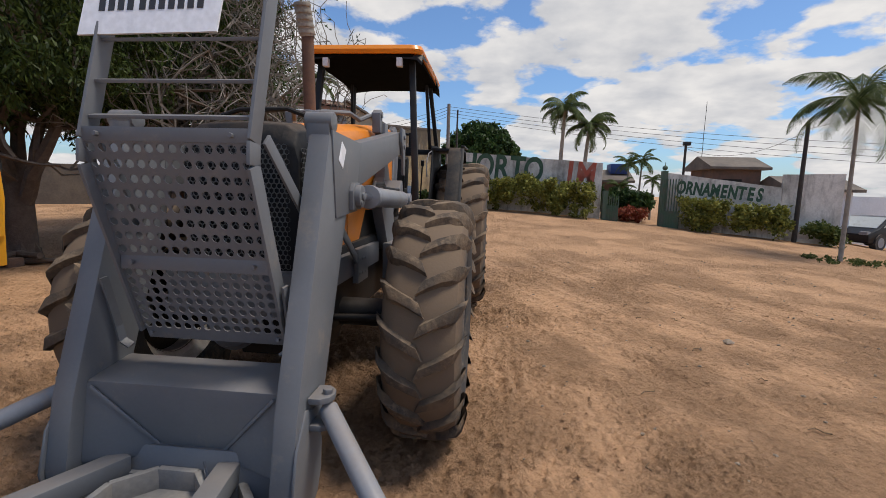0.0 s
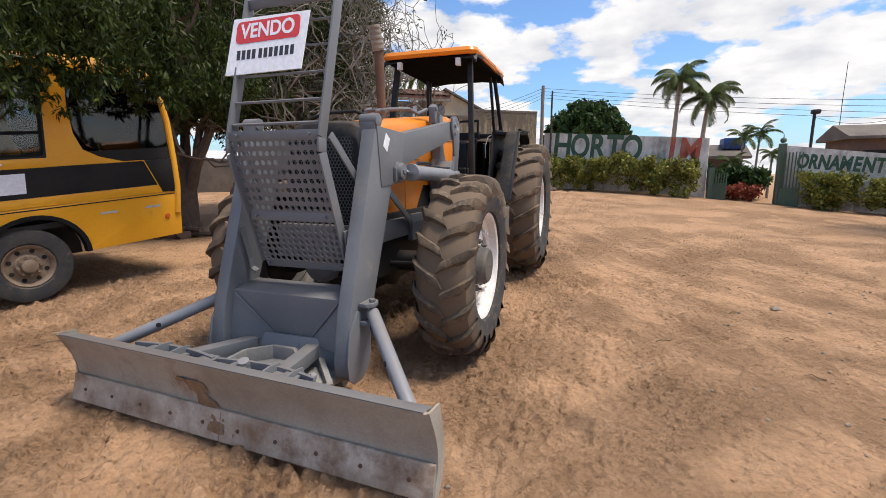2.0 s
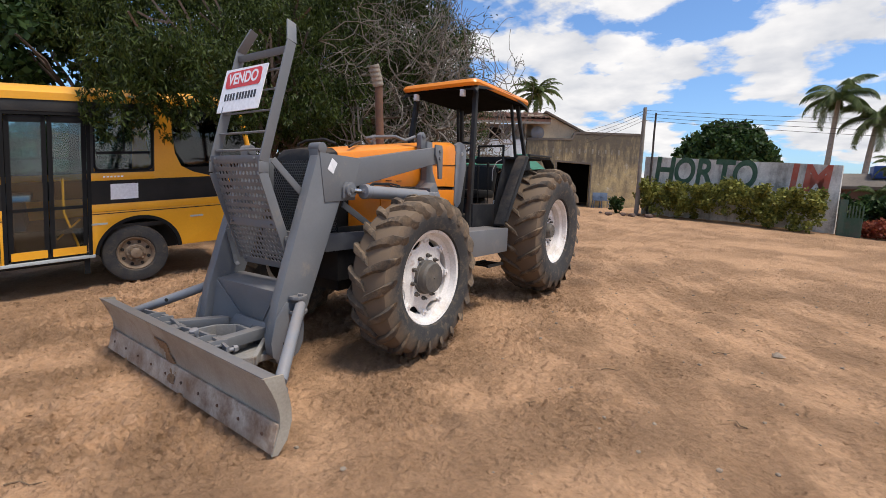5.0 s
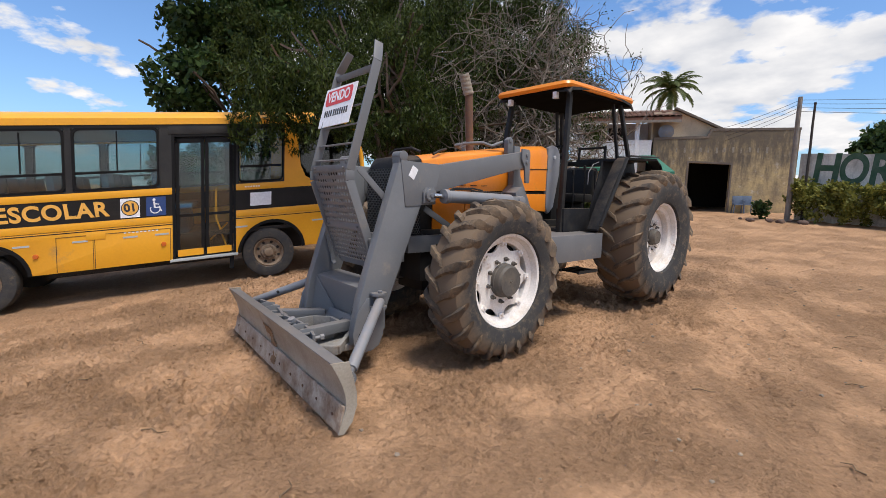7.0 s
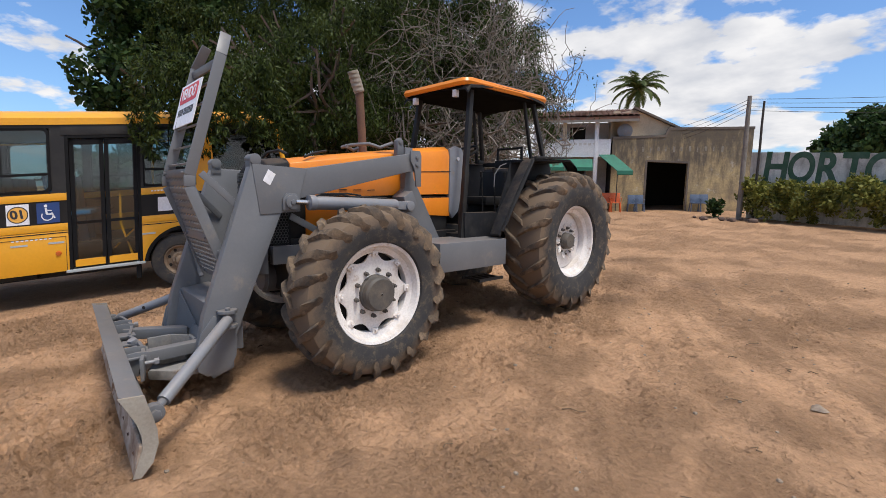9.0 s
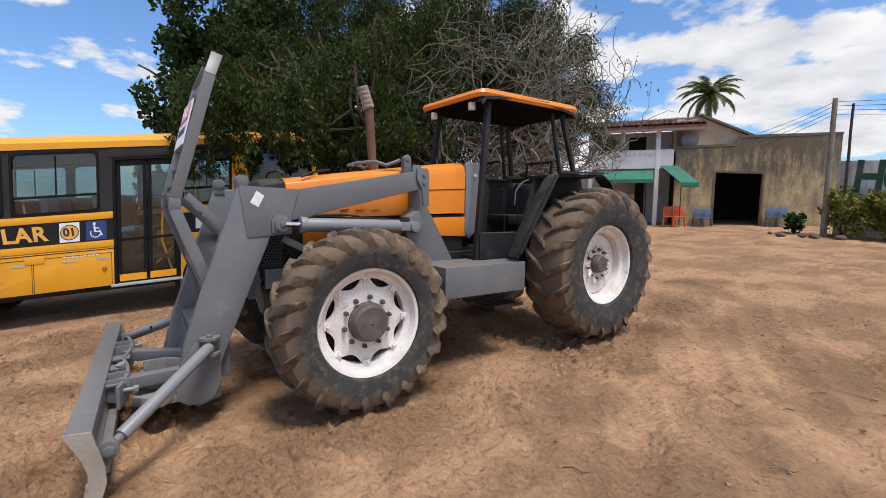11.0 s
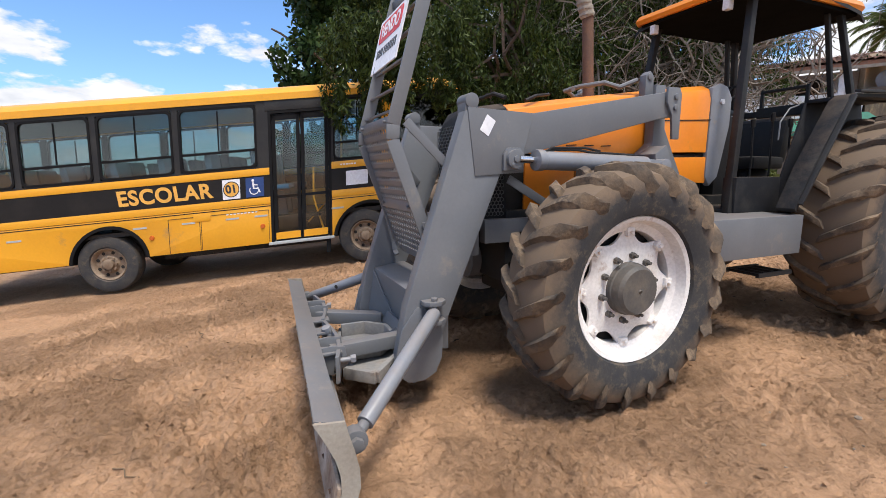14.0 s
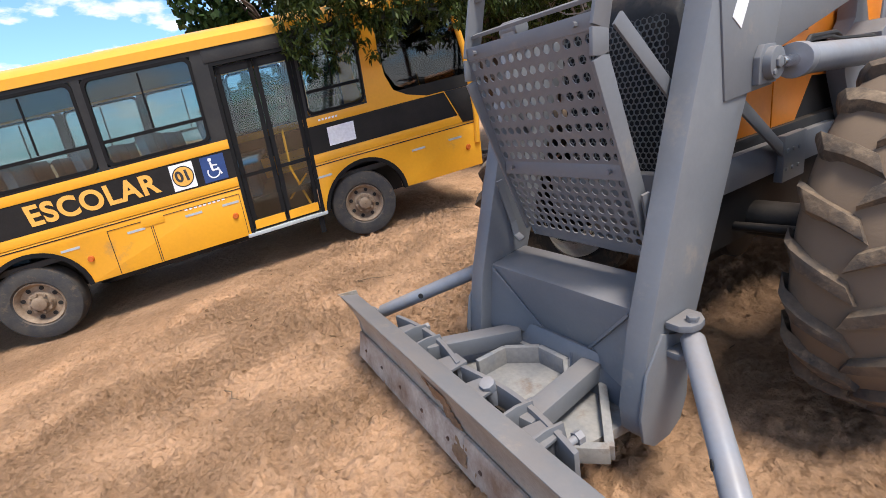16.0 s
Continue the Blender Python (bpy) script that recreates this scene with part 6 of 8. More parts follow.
prism(bm, [(-1.17, 2.29), (-0.37, 2.29), (-0.37, 2.33), (-1.17, 2.33)], -0.004, 0.04, axis="y")
part("door_frame", bm, M_RUBBER, door)
for xa, xb in ((-1.165, -0.775), (-0.765, -0.375)):
    bm = bmesh.new()
    for a, b, c, d in ((xa, xa + 0.05, 0.52, 2.28), (xb - 0.05, xb, 0.52, 2.28), (xa, xb, 2.20, 2.28), (xa, xb, 1.10, 1.14)):
        prism(bm, [(a, c), (b, c), (b, d), (a, d)], 0.012, 0.040, axis="y")
    part("door_leaf", bm, M_RUBBER, door)
    bm = bmesh.new()
    prism(bm, [(xa + 0.02, 0.50), (xb - 0.02, 0.50), (xb - 0.02, 0.60), (xa + 0.02, 0.60)], 0.008, 0.042, axis="y")
    part("kick_panel", bm, M_YELLOW, door)
    for za, zb in ((0.60, 1.10), (1.14, 2.20)):
        bm = bmesh.new()
        prism(bm, [(xa + 0.05, za), (xb - 0.05, za), (xb - 0.05, zb), (xa + 0.05, zb)], 0.022, 0.028, axis="y")
        gl = part("pane", bm, M_CLEAR, door)
        gl.visible_shadow = False
bm = bmesh.new()
prism(bm, [(-1.25, 0.43), (-0.3, 0.43), (-0.3, 0.47), (-1.25, 0.47)], -0.02, 0.35, axis="y")
part("door_sill", bm, M_BUSIN, bus, bevel=0.004)
bm = bmesh.new()
for k in range(2):
    box(bm, -1.15, -0.4, 0.06 + 0.3 * k, 0.36 + 0.3 * k, 0.47, 0.52 + 0.16 * k)
part("entry_step", bm, M_BUSGREY, bus, bevel=0.005)
bm = bmesh.new()
pipe(bm, [(-0.46, 0.1, 0.55), (-0.62, 0.2, 1.05), (-0.62, 0.25, 1.5)], 0.014, 8)
pipe(bm, [(-0.45, 0.12, 0.95), (-0.70, 0.2, 0.70)], 0.012, 8)
part("handrail", bm, M_YELLOW, bus, "yellow handrail inside the doorway")
# hatch lines, dent patch and flap on the skirt
for a, b, c, d in ((-2.62, -2.20, 0.47, 0.95), (-2.18, -1.24, 0.47, 0.95)):
    bm = bmesh.new()
    for p, q in (((a, c), (a, d)), ((b, c), (b, d)), ((a, d), (b, d))):
        beam(bm, (p[0], -0.001, p[1]), (q[0], -0.001, q[1]), 0.006, 0.006, (0, 1, 0) if p[1] == q[1] else (1, 0, 0))
    part("hatch_gap", bm, M_BUSGREY, bus)
bm = bmesh.new()
box(bm, -2.28, -2.05, -0.006, 0.0, 0.88, 0.99)
part("fuel_flap", bm, M_YELLOW, bus, bevel=0.003)
bm = bmesh.new()
prism(bm, [(-6.2, 1.0), (-1.21, 1.0), (-1.21, 1.012), (-6.2, 1.012)], -0.003, 0.0, axis="y")
prism(bm, [(-0.33, 1.0), (1.80, 1.0), (1.80, 1.012), (-0.33, 1.012)], -0.003, 0.0, axis="y")
part("trim_line", bm, M_BUSBLACK, bus)
bm = bmesh.new()
box(bm, -0.42, -0.36, 0.02, 0.10, 0.22, 0.46)
part("mud_flap", bm, M_RUBBER, bus)
# graphics
lettering("side_lettering", "ESCOLAR", 0.285, pose(-2.64, -0.003, 1.292, 90, 0, 0), M_LETTER, bus, 0.002, bold=0.009, sx=0.97, space=1.09)
for xx, mat, w in ((-1.745, M_SIGN, 0.12), (-1.42, M_BLUE, 0.125)):
    bus_panel("sticker", [(xx - w, 1.155), (xx + w, 1.155), (xx + w, 1.43), (xx - w, 1.43)], mat, -0.003, 0.0)
bm = bmesh.new()
prism(bm, arc(-1.745, 1.292, 0.112, 0, 345, 23), -0.0045, -0.003, axis="y")
part("disc", bm, M_INK, bus)
bm = bmesh.new()
prism(bm, arc(-1.745, 1.292, 0.100, 0, 345, 23), -0.006, -0.0045, axis="y")
part("disc", bm, M_LETTER, bus)
lettering("route_number", "01", 0.155, pose(-1.745, -0.007, 1.292, 90, 0, 0), M_INK, bus, 0.001, bold=0.006)
bm = bmesh.new()
lo = arc(-1.43, 1.255, 0.062, 150, 400, 14)
for p, q in zip(lo, lo[1:]):
    beam(bm, (p[0], -0.004, p[1]), (q[0], -0.004, q[1]), 0.003, 0.014, (0, 0, 1) if abs(q[1] - p[1]) < abs(q[0] - p[0]) else (1, 0, 0))
rod(bm, (-1.445, -0.003, 1.39), (-1.445, -0.005, 1.39), 0.02, seg=12)
beam(bm, (-1.445, -0.004, 1.365), (-1.435, -0.004, 1.27), 0.003, 0.022, (1, 0, 0))
beam(bm, (-1.435, -0.004, 1.275), (-1.375, -0.004, 1.275), 0.003, 0.018, (0, 0, 1))
beam(bm, (-1.375, -0.004, 1.275), (-1.35, -0.004, 1.215), 0.003, 0.018, (1, 0, 0))
beam(bm, (-1.44, -0.004, 1.33), (-1.38, -0.004, 1.32), 0.003, 0.014, (0, 0, 1))
part("wheelchair_sign", bm, M_SIGN, bus, "white wheelchair pictogram")
bus_panel("number_cover", [(-0.12, 1.19), (0.20, 1.19), (0.20, 1.40), (-0.12, 1.40)], M_SIGN, -0.004, 0.0, label="plain white rectangular sticker")
for k in range(6):
    bus_panel("small_print_bar", [(-0.20 + 0.04 * k, 1.49), (-0.175 + 0.04 * k, 1.49), (-0.175 + 0.04 * k, 1.51), (-0.20 + 0.04 * k, 1.51)], M_SIGN, -0.0075, -0.006)
for k in range(9):
    bus_panel("small_print_bar", [(-1.83 + 0.05 * k, 0.93), (-1.80 + 0.05 * k, 0.93), (-1.80 + 0.05 * k, 0.95), (-1.83 + 0.05 * k, 0.95)], M_SIGN, -0.003, 0.0)
# seats
seat_mesh = None
for k in range(8):
    for y in (0.22, 0.66, 1.34, 1.78):
        x = -5.7 + 0.62 * k
        if x > -1.3 and y < 0.9:
            continue
        if seat_mesh is None:
            bm = bmesh.new()
            box(bm, 0, 0.40, -0.20, 0.20, 1.22, 1.30)
            box(bm, -0.08, 0.02, -0.20, 0.20, 1.25, 1.82)
            box(bm, 0.1, 0.3, -0.03, 0.03, 0.84, 1.22)
            st = part("passenger_seat", bm, M_SEAT, bus, bevel=0.03)
            seat_mesh = st.data
        else:
            st = new("passenger_seat", seat_mesh)
            st.parent = bus
        st.location = (x, y, 0)
bm = bmesh.new()
for k in range(5):
    rod(bm, (-5.2 + 1.24 * k, 0.9, 0.84), (-5.2 + 1.24 * k, 0.9, 2.44), 0.016, seg=8)
rod(bm, (-5.6, 0.9, 2.3), (0.0, 0.9, 2.3), 0.014, seg=8)
part("grab_pole", bm, M_YELLOW, bus)


def bus_wheel(x, y, flip):
    w = new("wheel")
    w.parent = bus
    w.empty_display_size = 0.1
    w.matrix_basis = pose(x, y, 0.41, 0, 0, 180 if flip else 0)
    bm = bmesh.new()
    lathe(bm, [(0.02, 0.22), (-0.02, 0.25), (-0.03, 0.33), (-0.01, 0.39), (0.02, 0.405), (0.10, 0.41), (0.18, 0.405), (0.21, 0.38), (0.22, 0.3), (0.2, 0.22)], axis="y", seg=48)
    part("tyre", bm, M_TYRE, w)
    bm = bmesh.new()
    lathe(bm, [(0.0, 0.235), (-0.01, 0.225), (0.01, 0.205), (0.05, 0.19), (0.05, 0.13), (0.02, 0.11), (0.02, 0.075), (-0.03, 0.07), (-0.04, 0.05), (-0.04, 0.002)], axis="y", seg=36)
    for k in range(8):
        a = 2 * math.pi * k / 8
        rod(bm, (0.1 * math.cos(a), 0.03, 0.1 * math.sin(a)), (0.1 * math.cos(a), -0.01, 0.1 * math.sin(a)), 0.016, seg=6)
    rim = part("rim", bm, M_BUSRIM, w, "dusty bare steel wheel")
    # black discs paint the shade inside the wheel's hand holes
    for k in range(8):
        a = 2 * math.pi * (k + 0.5) / 8
        bm = bmesh.new()
        rod(bm, (0.165 * math.cos(a), 0.049, 0.165 * math.sin(a)), (0.165 * math.cos(a), 0.044, 0.165 * math.sin(a)), 0.024, seg=8)
        part("hand_hole", bm, M_VOID, rim)
    bm = bmesh.new()
    rod(bm, (0, 0.15, 0), (0, 1.0, 0), 0.06, seg=10)
    part("axle", bm, M_BLACK, w)


for x in (ARCH_F, ARCH_R):
    bus_wheel(x, 0.05, False)
    bus_wheel(x, WID - 0.05, True)
    # near-black plate draws the shade inside the wheel arch
    bm = bmesh.new()
    prism(bm, arc(x, 0.42, 0.52, 0, 180, 12), 0.28, 0.30, axis="y")
    part("wheel_well", bm, M_VOID, bus)

# the body's uprights stand plumb although the bus is parked nose-up on the slope
RAKE, raked = 0.12, set()
for ob in bus.children_recursive:
    up = ob
    while up.parent is not bus:
        up = up.parent
    if up.name.startswith("wheel") and up.type == "EMPTY" or ob.type != "MESH":
        continue
    if ob.location.length > 0:
        ob.location.x += RAKE * (ob.location.z if ob.location.z > 0.05 else 1.4)
    elif ob.data.name not in raked:
        raked.add(ob.data.name)
        ob.data.transform(Matrix(((1, 0, RAKE, 0), (0, 1, 0, 0), (0, 0, 1, 0), (0, 0, 0, 1))))

# ---- walls and buildings round the yard ----
def wall_piece(name, p, q, base0, base1, top0, top1, thick, mat, label="", parent=None):
    """A wall from p to q in plan; its foot and top each run straight from end to end."""
    p, q = Vector(p), Vector(q)
    d = (q - p).normalized()
    nrm = Vector((-d.y, d.x)) * thick
    bm = bmesh.new()
    n = 12
    lo, hi = [], []
    for off in (Vector((0, 0)), nrm):
        for i in range(n + 1):
            c = p.lerp(q, i / n) + off
            f = i / n
            lo.append(bm.verts.new((c.x, c.y, base0 + (base1 - base0) * f - 0.4)))
            hi.append(bm.verts.new((c.x, c.y, top0 + (top1 - top0) * f + 0.015 * noise.noise(Vector((c.x * 1.7, c.y, 3))))))
    m = n + 1
    for i in range(n):
        bm.faces.new((lo[i], lo[i + 1], hi[i + 1], hi[i]))
        bm.faces.new((lo[m + i + 1], lo[m + i], hi[m + i], hi[m + i + 1]))
        bm.faces.new((hi[i], hi[i + 1], hi[m + i + 1], hi[m + i]))
    for i in (0, n):
        bm.faces.new((lo[i], hi[i], hi[m + i], lo[m + i]))
    ob = part(name, bm, mat, parent, smooth=False)
    if parent is None:
        tagged(ob, label, "wall", kind="structure")
    return ob


W0, W1 = Vector((-0.58, 16.46)), Vector((5.23, 14.91))
wall_h = wall_piece("wall_horto", W0, W1, 0.72, 0.5, 3.05, 2.60, 0.16, M_WALL, "weathered whitewashed yard wall with green and red painted words")
wall_turn = math.degrees(math.atan2(W1.y - W0.y, W1.x - W0.x))
wall_fall = math.degrees(math.atan2(-0.44, (W1 - W0).length))


def on_wall(s, z):
    """A pose on the wall's face, s metres along it, with x along its slope."""
    c = W0 + (W1 - W0).normalized() * s
    return Matrix.Translation((c.x + 0.28 * 0 - 0.006 * math.sin(radians(-wall_turn)), c.y - 0.008, z)) @ pose(0, 0, 0, 0, 0, wall_turn) @ pose(0, 0, 0, 90, 0, 0) @ pose(0, 0, 0, 0, 0, wall_fall)


for ch, s, sx in (("H", 0.80, 1.1), ("O", 1.52, 0.95), ("R", 2.20, 1.0), ("T", 2.84, 1.0), ("O", 3.48, 0.95)):
    lettering("painted_letter", ch, 1.3, on_wall(s, 2.54 - 0.074 * s), M_GREENPAINT, wall_h, 0.003, bold=0.035, sx=sx * 0.76)
for ch, s, sx in (("I", 4.86, 1.0), ("M", 5.44, 0.95)):
    lettering("painted_letter", ch, 1.2, on_wall(s, 2.54 - 0.074 * s), M_REDPAINT, wall_h, 0.003, bold=0.04, sx=sx * 0.8)

# garage with its open doorway
G0 = Vector((-4.02, 18.1))
GD = Vector((math.cos(radians(32)), math.sin(radians(32))))
GN = Vector((-GD.y, GD.x))


def garage_matrix(z=-0.74):
    m = Matrix((Vector((*GD, 0)), Vector((*GN, 0)), Vector((0, 0, 1)))).transposed().to_4x4()
    m.translation = (G0.x, G0.y, z)
    return m


garage = thing("garage", garage_matrix(), label="grimy flat-fronted plastered shed with open dark doorway", category="garage")
bm = bmesh.new()
prism(bm, [(-2.2, 1.2), (-0.76, 1.2), (-0.76, 3.70), (0.80, 3.62), (0.80, 1.2), (3.10, 1.2), (3.12, 5.06), (0.0, 5.08), (-0.14, 4.78), (-2.2, 4.74)], 0.0, 0.22, axis="y")
part("front_wall", bm, M_PLASTER, garage, "stained flaking plaster front", smooth=False)
bm = bmesh.new()
prism(bm, [(-2.22, 4.76), (-0.15, 4.80), (-0.02, 5.10), (3.14, 5.08), (3.14, 4.99), (0.03, 5.0), (-0.10, 4.70), (-2.22, 4.66)], -0.015, 0.24, axis="y")
part("coping", bm, M_DARKPLASTER, garage, smooth=False)
bm = bmesh.new()
prism(bm, [(-0.84, 1.5), (-0.76, 1.5), (-0.76, 3.70), (0.80, 3.62), (0.80, 1.4), (0.87, 1.4), (0.87, 3.70), (-0.84, 3.78)], -0.02, 0.10, axis="y")
part("door_jamb", bm, M_DARKPLASTER, garage, smooth=False)
# inner walls coloured near-black for the shade behind the doorway
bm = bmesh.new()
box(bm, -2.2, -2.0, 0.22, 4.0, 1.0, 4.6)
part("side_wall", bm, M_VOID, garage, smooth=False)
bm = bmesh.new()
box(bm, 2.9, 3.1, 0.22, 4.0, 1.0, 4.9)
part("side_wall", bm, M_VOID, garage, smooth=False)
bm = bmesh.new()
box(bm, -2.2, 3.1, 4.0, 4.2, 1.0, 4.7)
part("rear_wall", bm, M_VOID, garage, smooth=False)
bm = bmesh.new()
box(bm, -2.2, 3.1, 0.22, 4.2, 4.4, 4.55)
part("roof_slab", bm, M_DARKPLASTER, garage)


for k in range(12):
    bm = bmesh.new()
    box(bm, -1.3 + 0.30 * k, -1.25 + 0.30 * k + 0.03 * (k % 2), -0.003, 0.0, 4.14 - 0.03 * (k % 3), 4.30 + 0.02 * (k % 2))
    part("faded_letter_bar", bm, M_FADED, garage)


def plastic_chair(mat, m, label):
    ch = thing("plastic_chair", m, label=label, category="chair", group="chairs by the shed")
    bm = bmesh.new()
    box(bm, -0.22, 0.22, -0.2, 0.2, 0.40, 0.44)
    part("seat", bm, mat, ch, bevel=0.012)
    bm = bmesh.new()
    prism(bm, [(0.18, 0.42), (0.22, 0.42), (0.30, 0.85), (0.27, 0.86)], -0.21, 0.21)
    part("backrest", bm, mat, ch, bevel=0.01)
    for sx in (-1, 1):
        for sy in (-1, 1):
            bm = bmesh.new()
            beam(bm, (sx * 0.2, sy * 0.17, 0.42), (sx * 0.23, sy * 0.22, 0.0), 0.04, 0.03)
            part("leg", bm, mat, ch)
        bm = bmesh.new()
        pipe(bm, [(sx * 0.22, -0.17, 0.42), (sx * 0.24, -0.18, 0.62), (sx * 0.24, 0.2, 0.64)], 0.018, 6)
        part("armrest", bm, mat, ch)
    return ch


for gs, gyy, z, mat, lab in ((-1.3, -0.35, 1.68, M_BLUECHAIR, "blue-grey plastic chair against the shed wall"), (-1.02, -0.35, 1.67, M_BLUECHAIR, "blue-grey plastic chair against the shed wall"), (1.12, -0.35, 1.52, M_BLUECHAIR, "blue-grey plastic chair against the shed wall"), (1.46, -0.35, 1.5, M_BLUECHAIR, "blue-grey plastic chair against the shed wall"),
                           (-2.35, -0.5, 1.72, M_REDPLASTIC, "stack of bright orange plastic chairs by the house"), (-2.0, -0.6, 1.70, M_REDPLASTIC, "bright orange plastic chair by the house")):
    p = G0 + GD * gs + GN * gyy
    plastic_chair(mat, Matrix.Translation((p.x, p.y, gz(p.x, p.y))) @ pose(0, 0, 0, 0, 0, 32) @ Matrix.Scale(0.82 if mat is M_BLUECHAIR else 0.95, 4), lab)

# two-storey house with balcony and awnings behind the shed
house = thing("house", garage_matrix(), label="two-storey house with white balcony, tiled roof and green awnings", category="house")
bm = bmesh.new()
box(bm, -2.2, -1.9, 0.5, 0.7, 4.7, 5.9)
prism(bm, [(-2.25, 4.56), (0.30, 4.56), (0.30, 5.15), (-1.35, 5.95), (-2.25, 5.75)], 0.5, 5.0, axis="y")
part("wall", bm, M_BEIGE, house, "beige rendered upper wall", smooth=False)
bm = bmesh.new()
prism(bm, [(-5.6, 1.0), (-2.27, 1.0), (-2.27, 5.6), (-5.6, 5.6)], 1.7, 5.0, axis="y")
part("wall", bm, M_WHITEWALL, house, smooth=False)
bm = bmesh.new()
box(bm, -5.6, -2.27, 0.12, 1.7, 3.92, 4.04)
box(bm, -5.6, -2.27, 0.02, 0.12, 3.9, 4.66)
box(bm, -2.37, -2.27, 0.12, 1.7, 3.92, 4.66)
part("balcony", bm, M_WHITEWALL, house, "white balcony parapet with faded lettering", smooth=False)
for k in range(9):
    bm = bmesh.new()
    box(bm, -4.6 + 0.2 * k, -4.48 + 0.2 * k, 0.012, 0.02, 4.42 - 0.02 * (k % 2), 4.50)
    part("faded_lettering_bar", bm, M_PALEFADED, house)
for x in (-5.55, -2.95, -4.3):
    bm = bmesh.new()
    box(bm, x, x + 0.17, 0.0, 0.2, 1.0 if x != -4.3 else 4.6, 5.55)
    part("column", bm, M_WHITEWALL if x != -4.3 else M_BEIGE, house, "white balcony column", bevel=0.01)
for x0, x1, z0, z1 in ((-5.1, -4.6, 4.7, 5.35), (-4.0, -3.3, 4.1, 5.4)):
    bm = bmesh.new()
    box(bm, x0, x1, 1.66, 1.70, z0, z1)
    part("window", bm, M_VOID, house)
bm = bmesh.new()
box(bm, -4.9, -3.2, 1.66, 1.70, 1.8, 3.5)
part("shop_opening", bm, M_VOID, house)
bm = bmesh.new()
prism(bm, [(0.0, 3.82), (-0.75, 3.42), (-0.75, 3.27), (-0.735, 3.27), (-0.735, 3.40), (0.0, 3.79)], -5.2, -3.0, axis="x")
part("awning", bm, M_AWNING, house, "green canvas awning", smooth=False)
# the second awning leans out askew over the corner, with a hanging valance
bm = bmesh.new()
rows = []
for (xa, xb, y, z) in ((-2.74, -2.12, -0.02, 4.00), (-2.02, -1.40, -0.78, 3.28), (-2.02, -1.40, -0.785, 3.13)):
    rows.append([bm.verts.new(p) for p in ((xa, y, z), (xb, y, z), (xb, y + 0.015, z - 0.03), (xa, y + 0.015, z - 0.03))])
for a, b in zip(rows, rows[1:]):
    for k in range(4):
        bm.faces.new((a[k], a[(k + 1) % 4], b[(k + 1) % 4], b[k]))
bm.faces.new(rows[0][::-1])
bm.faces.new(rows[-1])
bmesh.ops.recalc_face_normals(bm, faces=bm.faces)
part("awning", bm, M_AWNING, house, "green canvas awning", smooth=False)
bm = bmesh.new()
rod(bm, (-3.3, -0.7, 1.7), (-3.3, -0.7, 3.4), 0.03, seg=8)
part("awning_post", bm, M_DARKWOOD, house)
bm = bmesh.new()
rod(bm, (-2.0, -0.76, 1.6), (-2.0, -0.76, 3.25), 0.02, seg=8)
part("awning_post", bm, M_DARKWOOD, house)


def tiled_roof(name, parent, x0, x1, y0, z0, y1, z1, rows, cols):
    """Rows of curved clay tiles laid on a slope that rises from (y0, z0) to (y1, z1)."""
    bm = bmesh.new()
    d = Vector((0, y1 - y0, z1 - z0))
    up = Vector((0, -(z1 - z0), y1 - y0)).normalized()
    for r in range(rows):
        for c in range(cols):
            xx = x0 + (x1 - x0) * (c + 0.5) / cols
            w = (x1 - x0) / cols * 0.56
            a, b = Vector((xx, y0, z0)) + d * (r / rows), Vector((xx, y0, z0)) + d * ((r + 1.15) / rows)
            vs = []
            for p, lift in ((a, 0.03), (b, 0.005)):
                for k in range(4):
                    th = math.pi * k / 3
                    vs.append(bm.verts.new(p + Vector((-w * math.cos(th), 0, 0)) + up * (lift + 0.07 * math.sin(th))))
            for k in range(3):
                bm.faces.new((vs[k], vs[k + 1], vs[k + 5], vs[k + 4]))
    o = part(name, bm, M_TILE, parent, "weathered clay roof tiles")
    return o


bm = bmesh.new()
prism(bm, [(-0.20, 5.45), (2.6, 6.20), (2.6, 6.30), (-0.20, 5.58)], -5.95, -1.2)
part("roof", bm, M_TILE, house, "weathered clay roof tiles", smooth=False)
tiled_roof("roof", house, -5.95, -1.2, -0.22, 5.57, 2.6, 6.28, 7, 20)
bm = bmesh.new()
prism(bm, [(-1.42, 6.0), (-1.36, 6.06), (0.56, 5.12), (0.5, 5.06)], 0.3, 5.0, axis="y")
part("roof", bm, M_DARKPLASTER, house, smooth=False)
bm = bmesh.new()
box(bm, -5.95, -1.2, -0.22, -0.17, 5.36, 5.46)
part("fascia", bm, M_WOOD, house)
dish = thing("satellite_dish", garage_matrix(), label="round satellite dish on a pole by the house roof", category="dish")
bm = bmesh.new()
lathe(bm, [(0.0, 0.01), (0.02, 0.15), (0.07, 0.30), (0.075, 0.31), (0.03, 0.16), (0.012, 0.012)], axis="y", seg=24, centre=(-1.72, 0.05, 5.0))
part("reflector", bm, M_CYL, dish)
bm = bmesh.new()
rod(bm, (-1.72, 0.12, 4.7), (-1.72, 0.12, 5.0), 0.025, seg=8)
part("mast", bm, M_BUSGREY, dish)

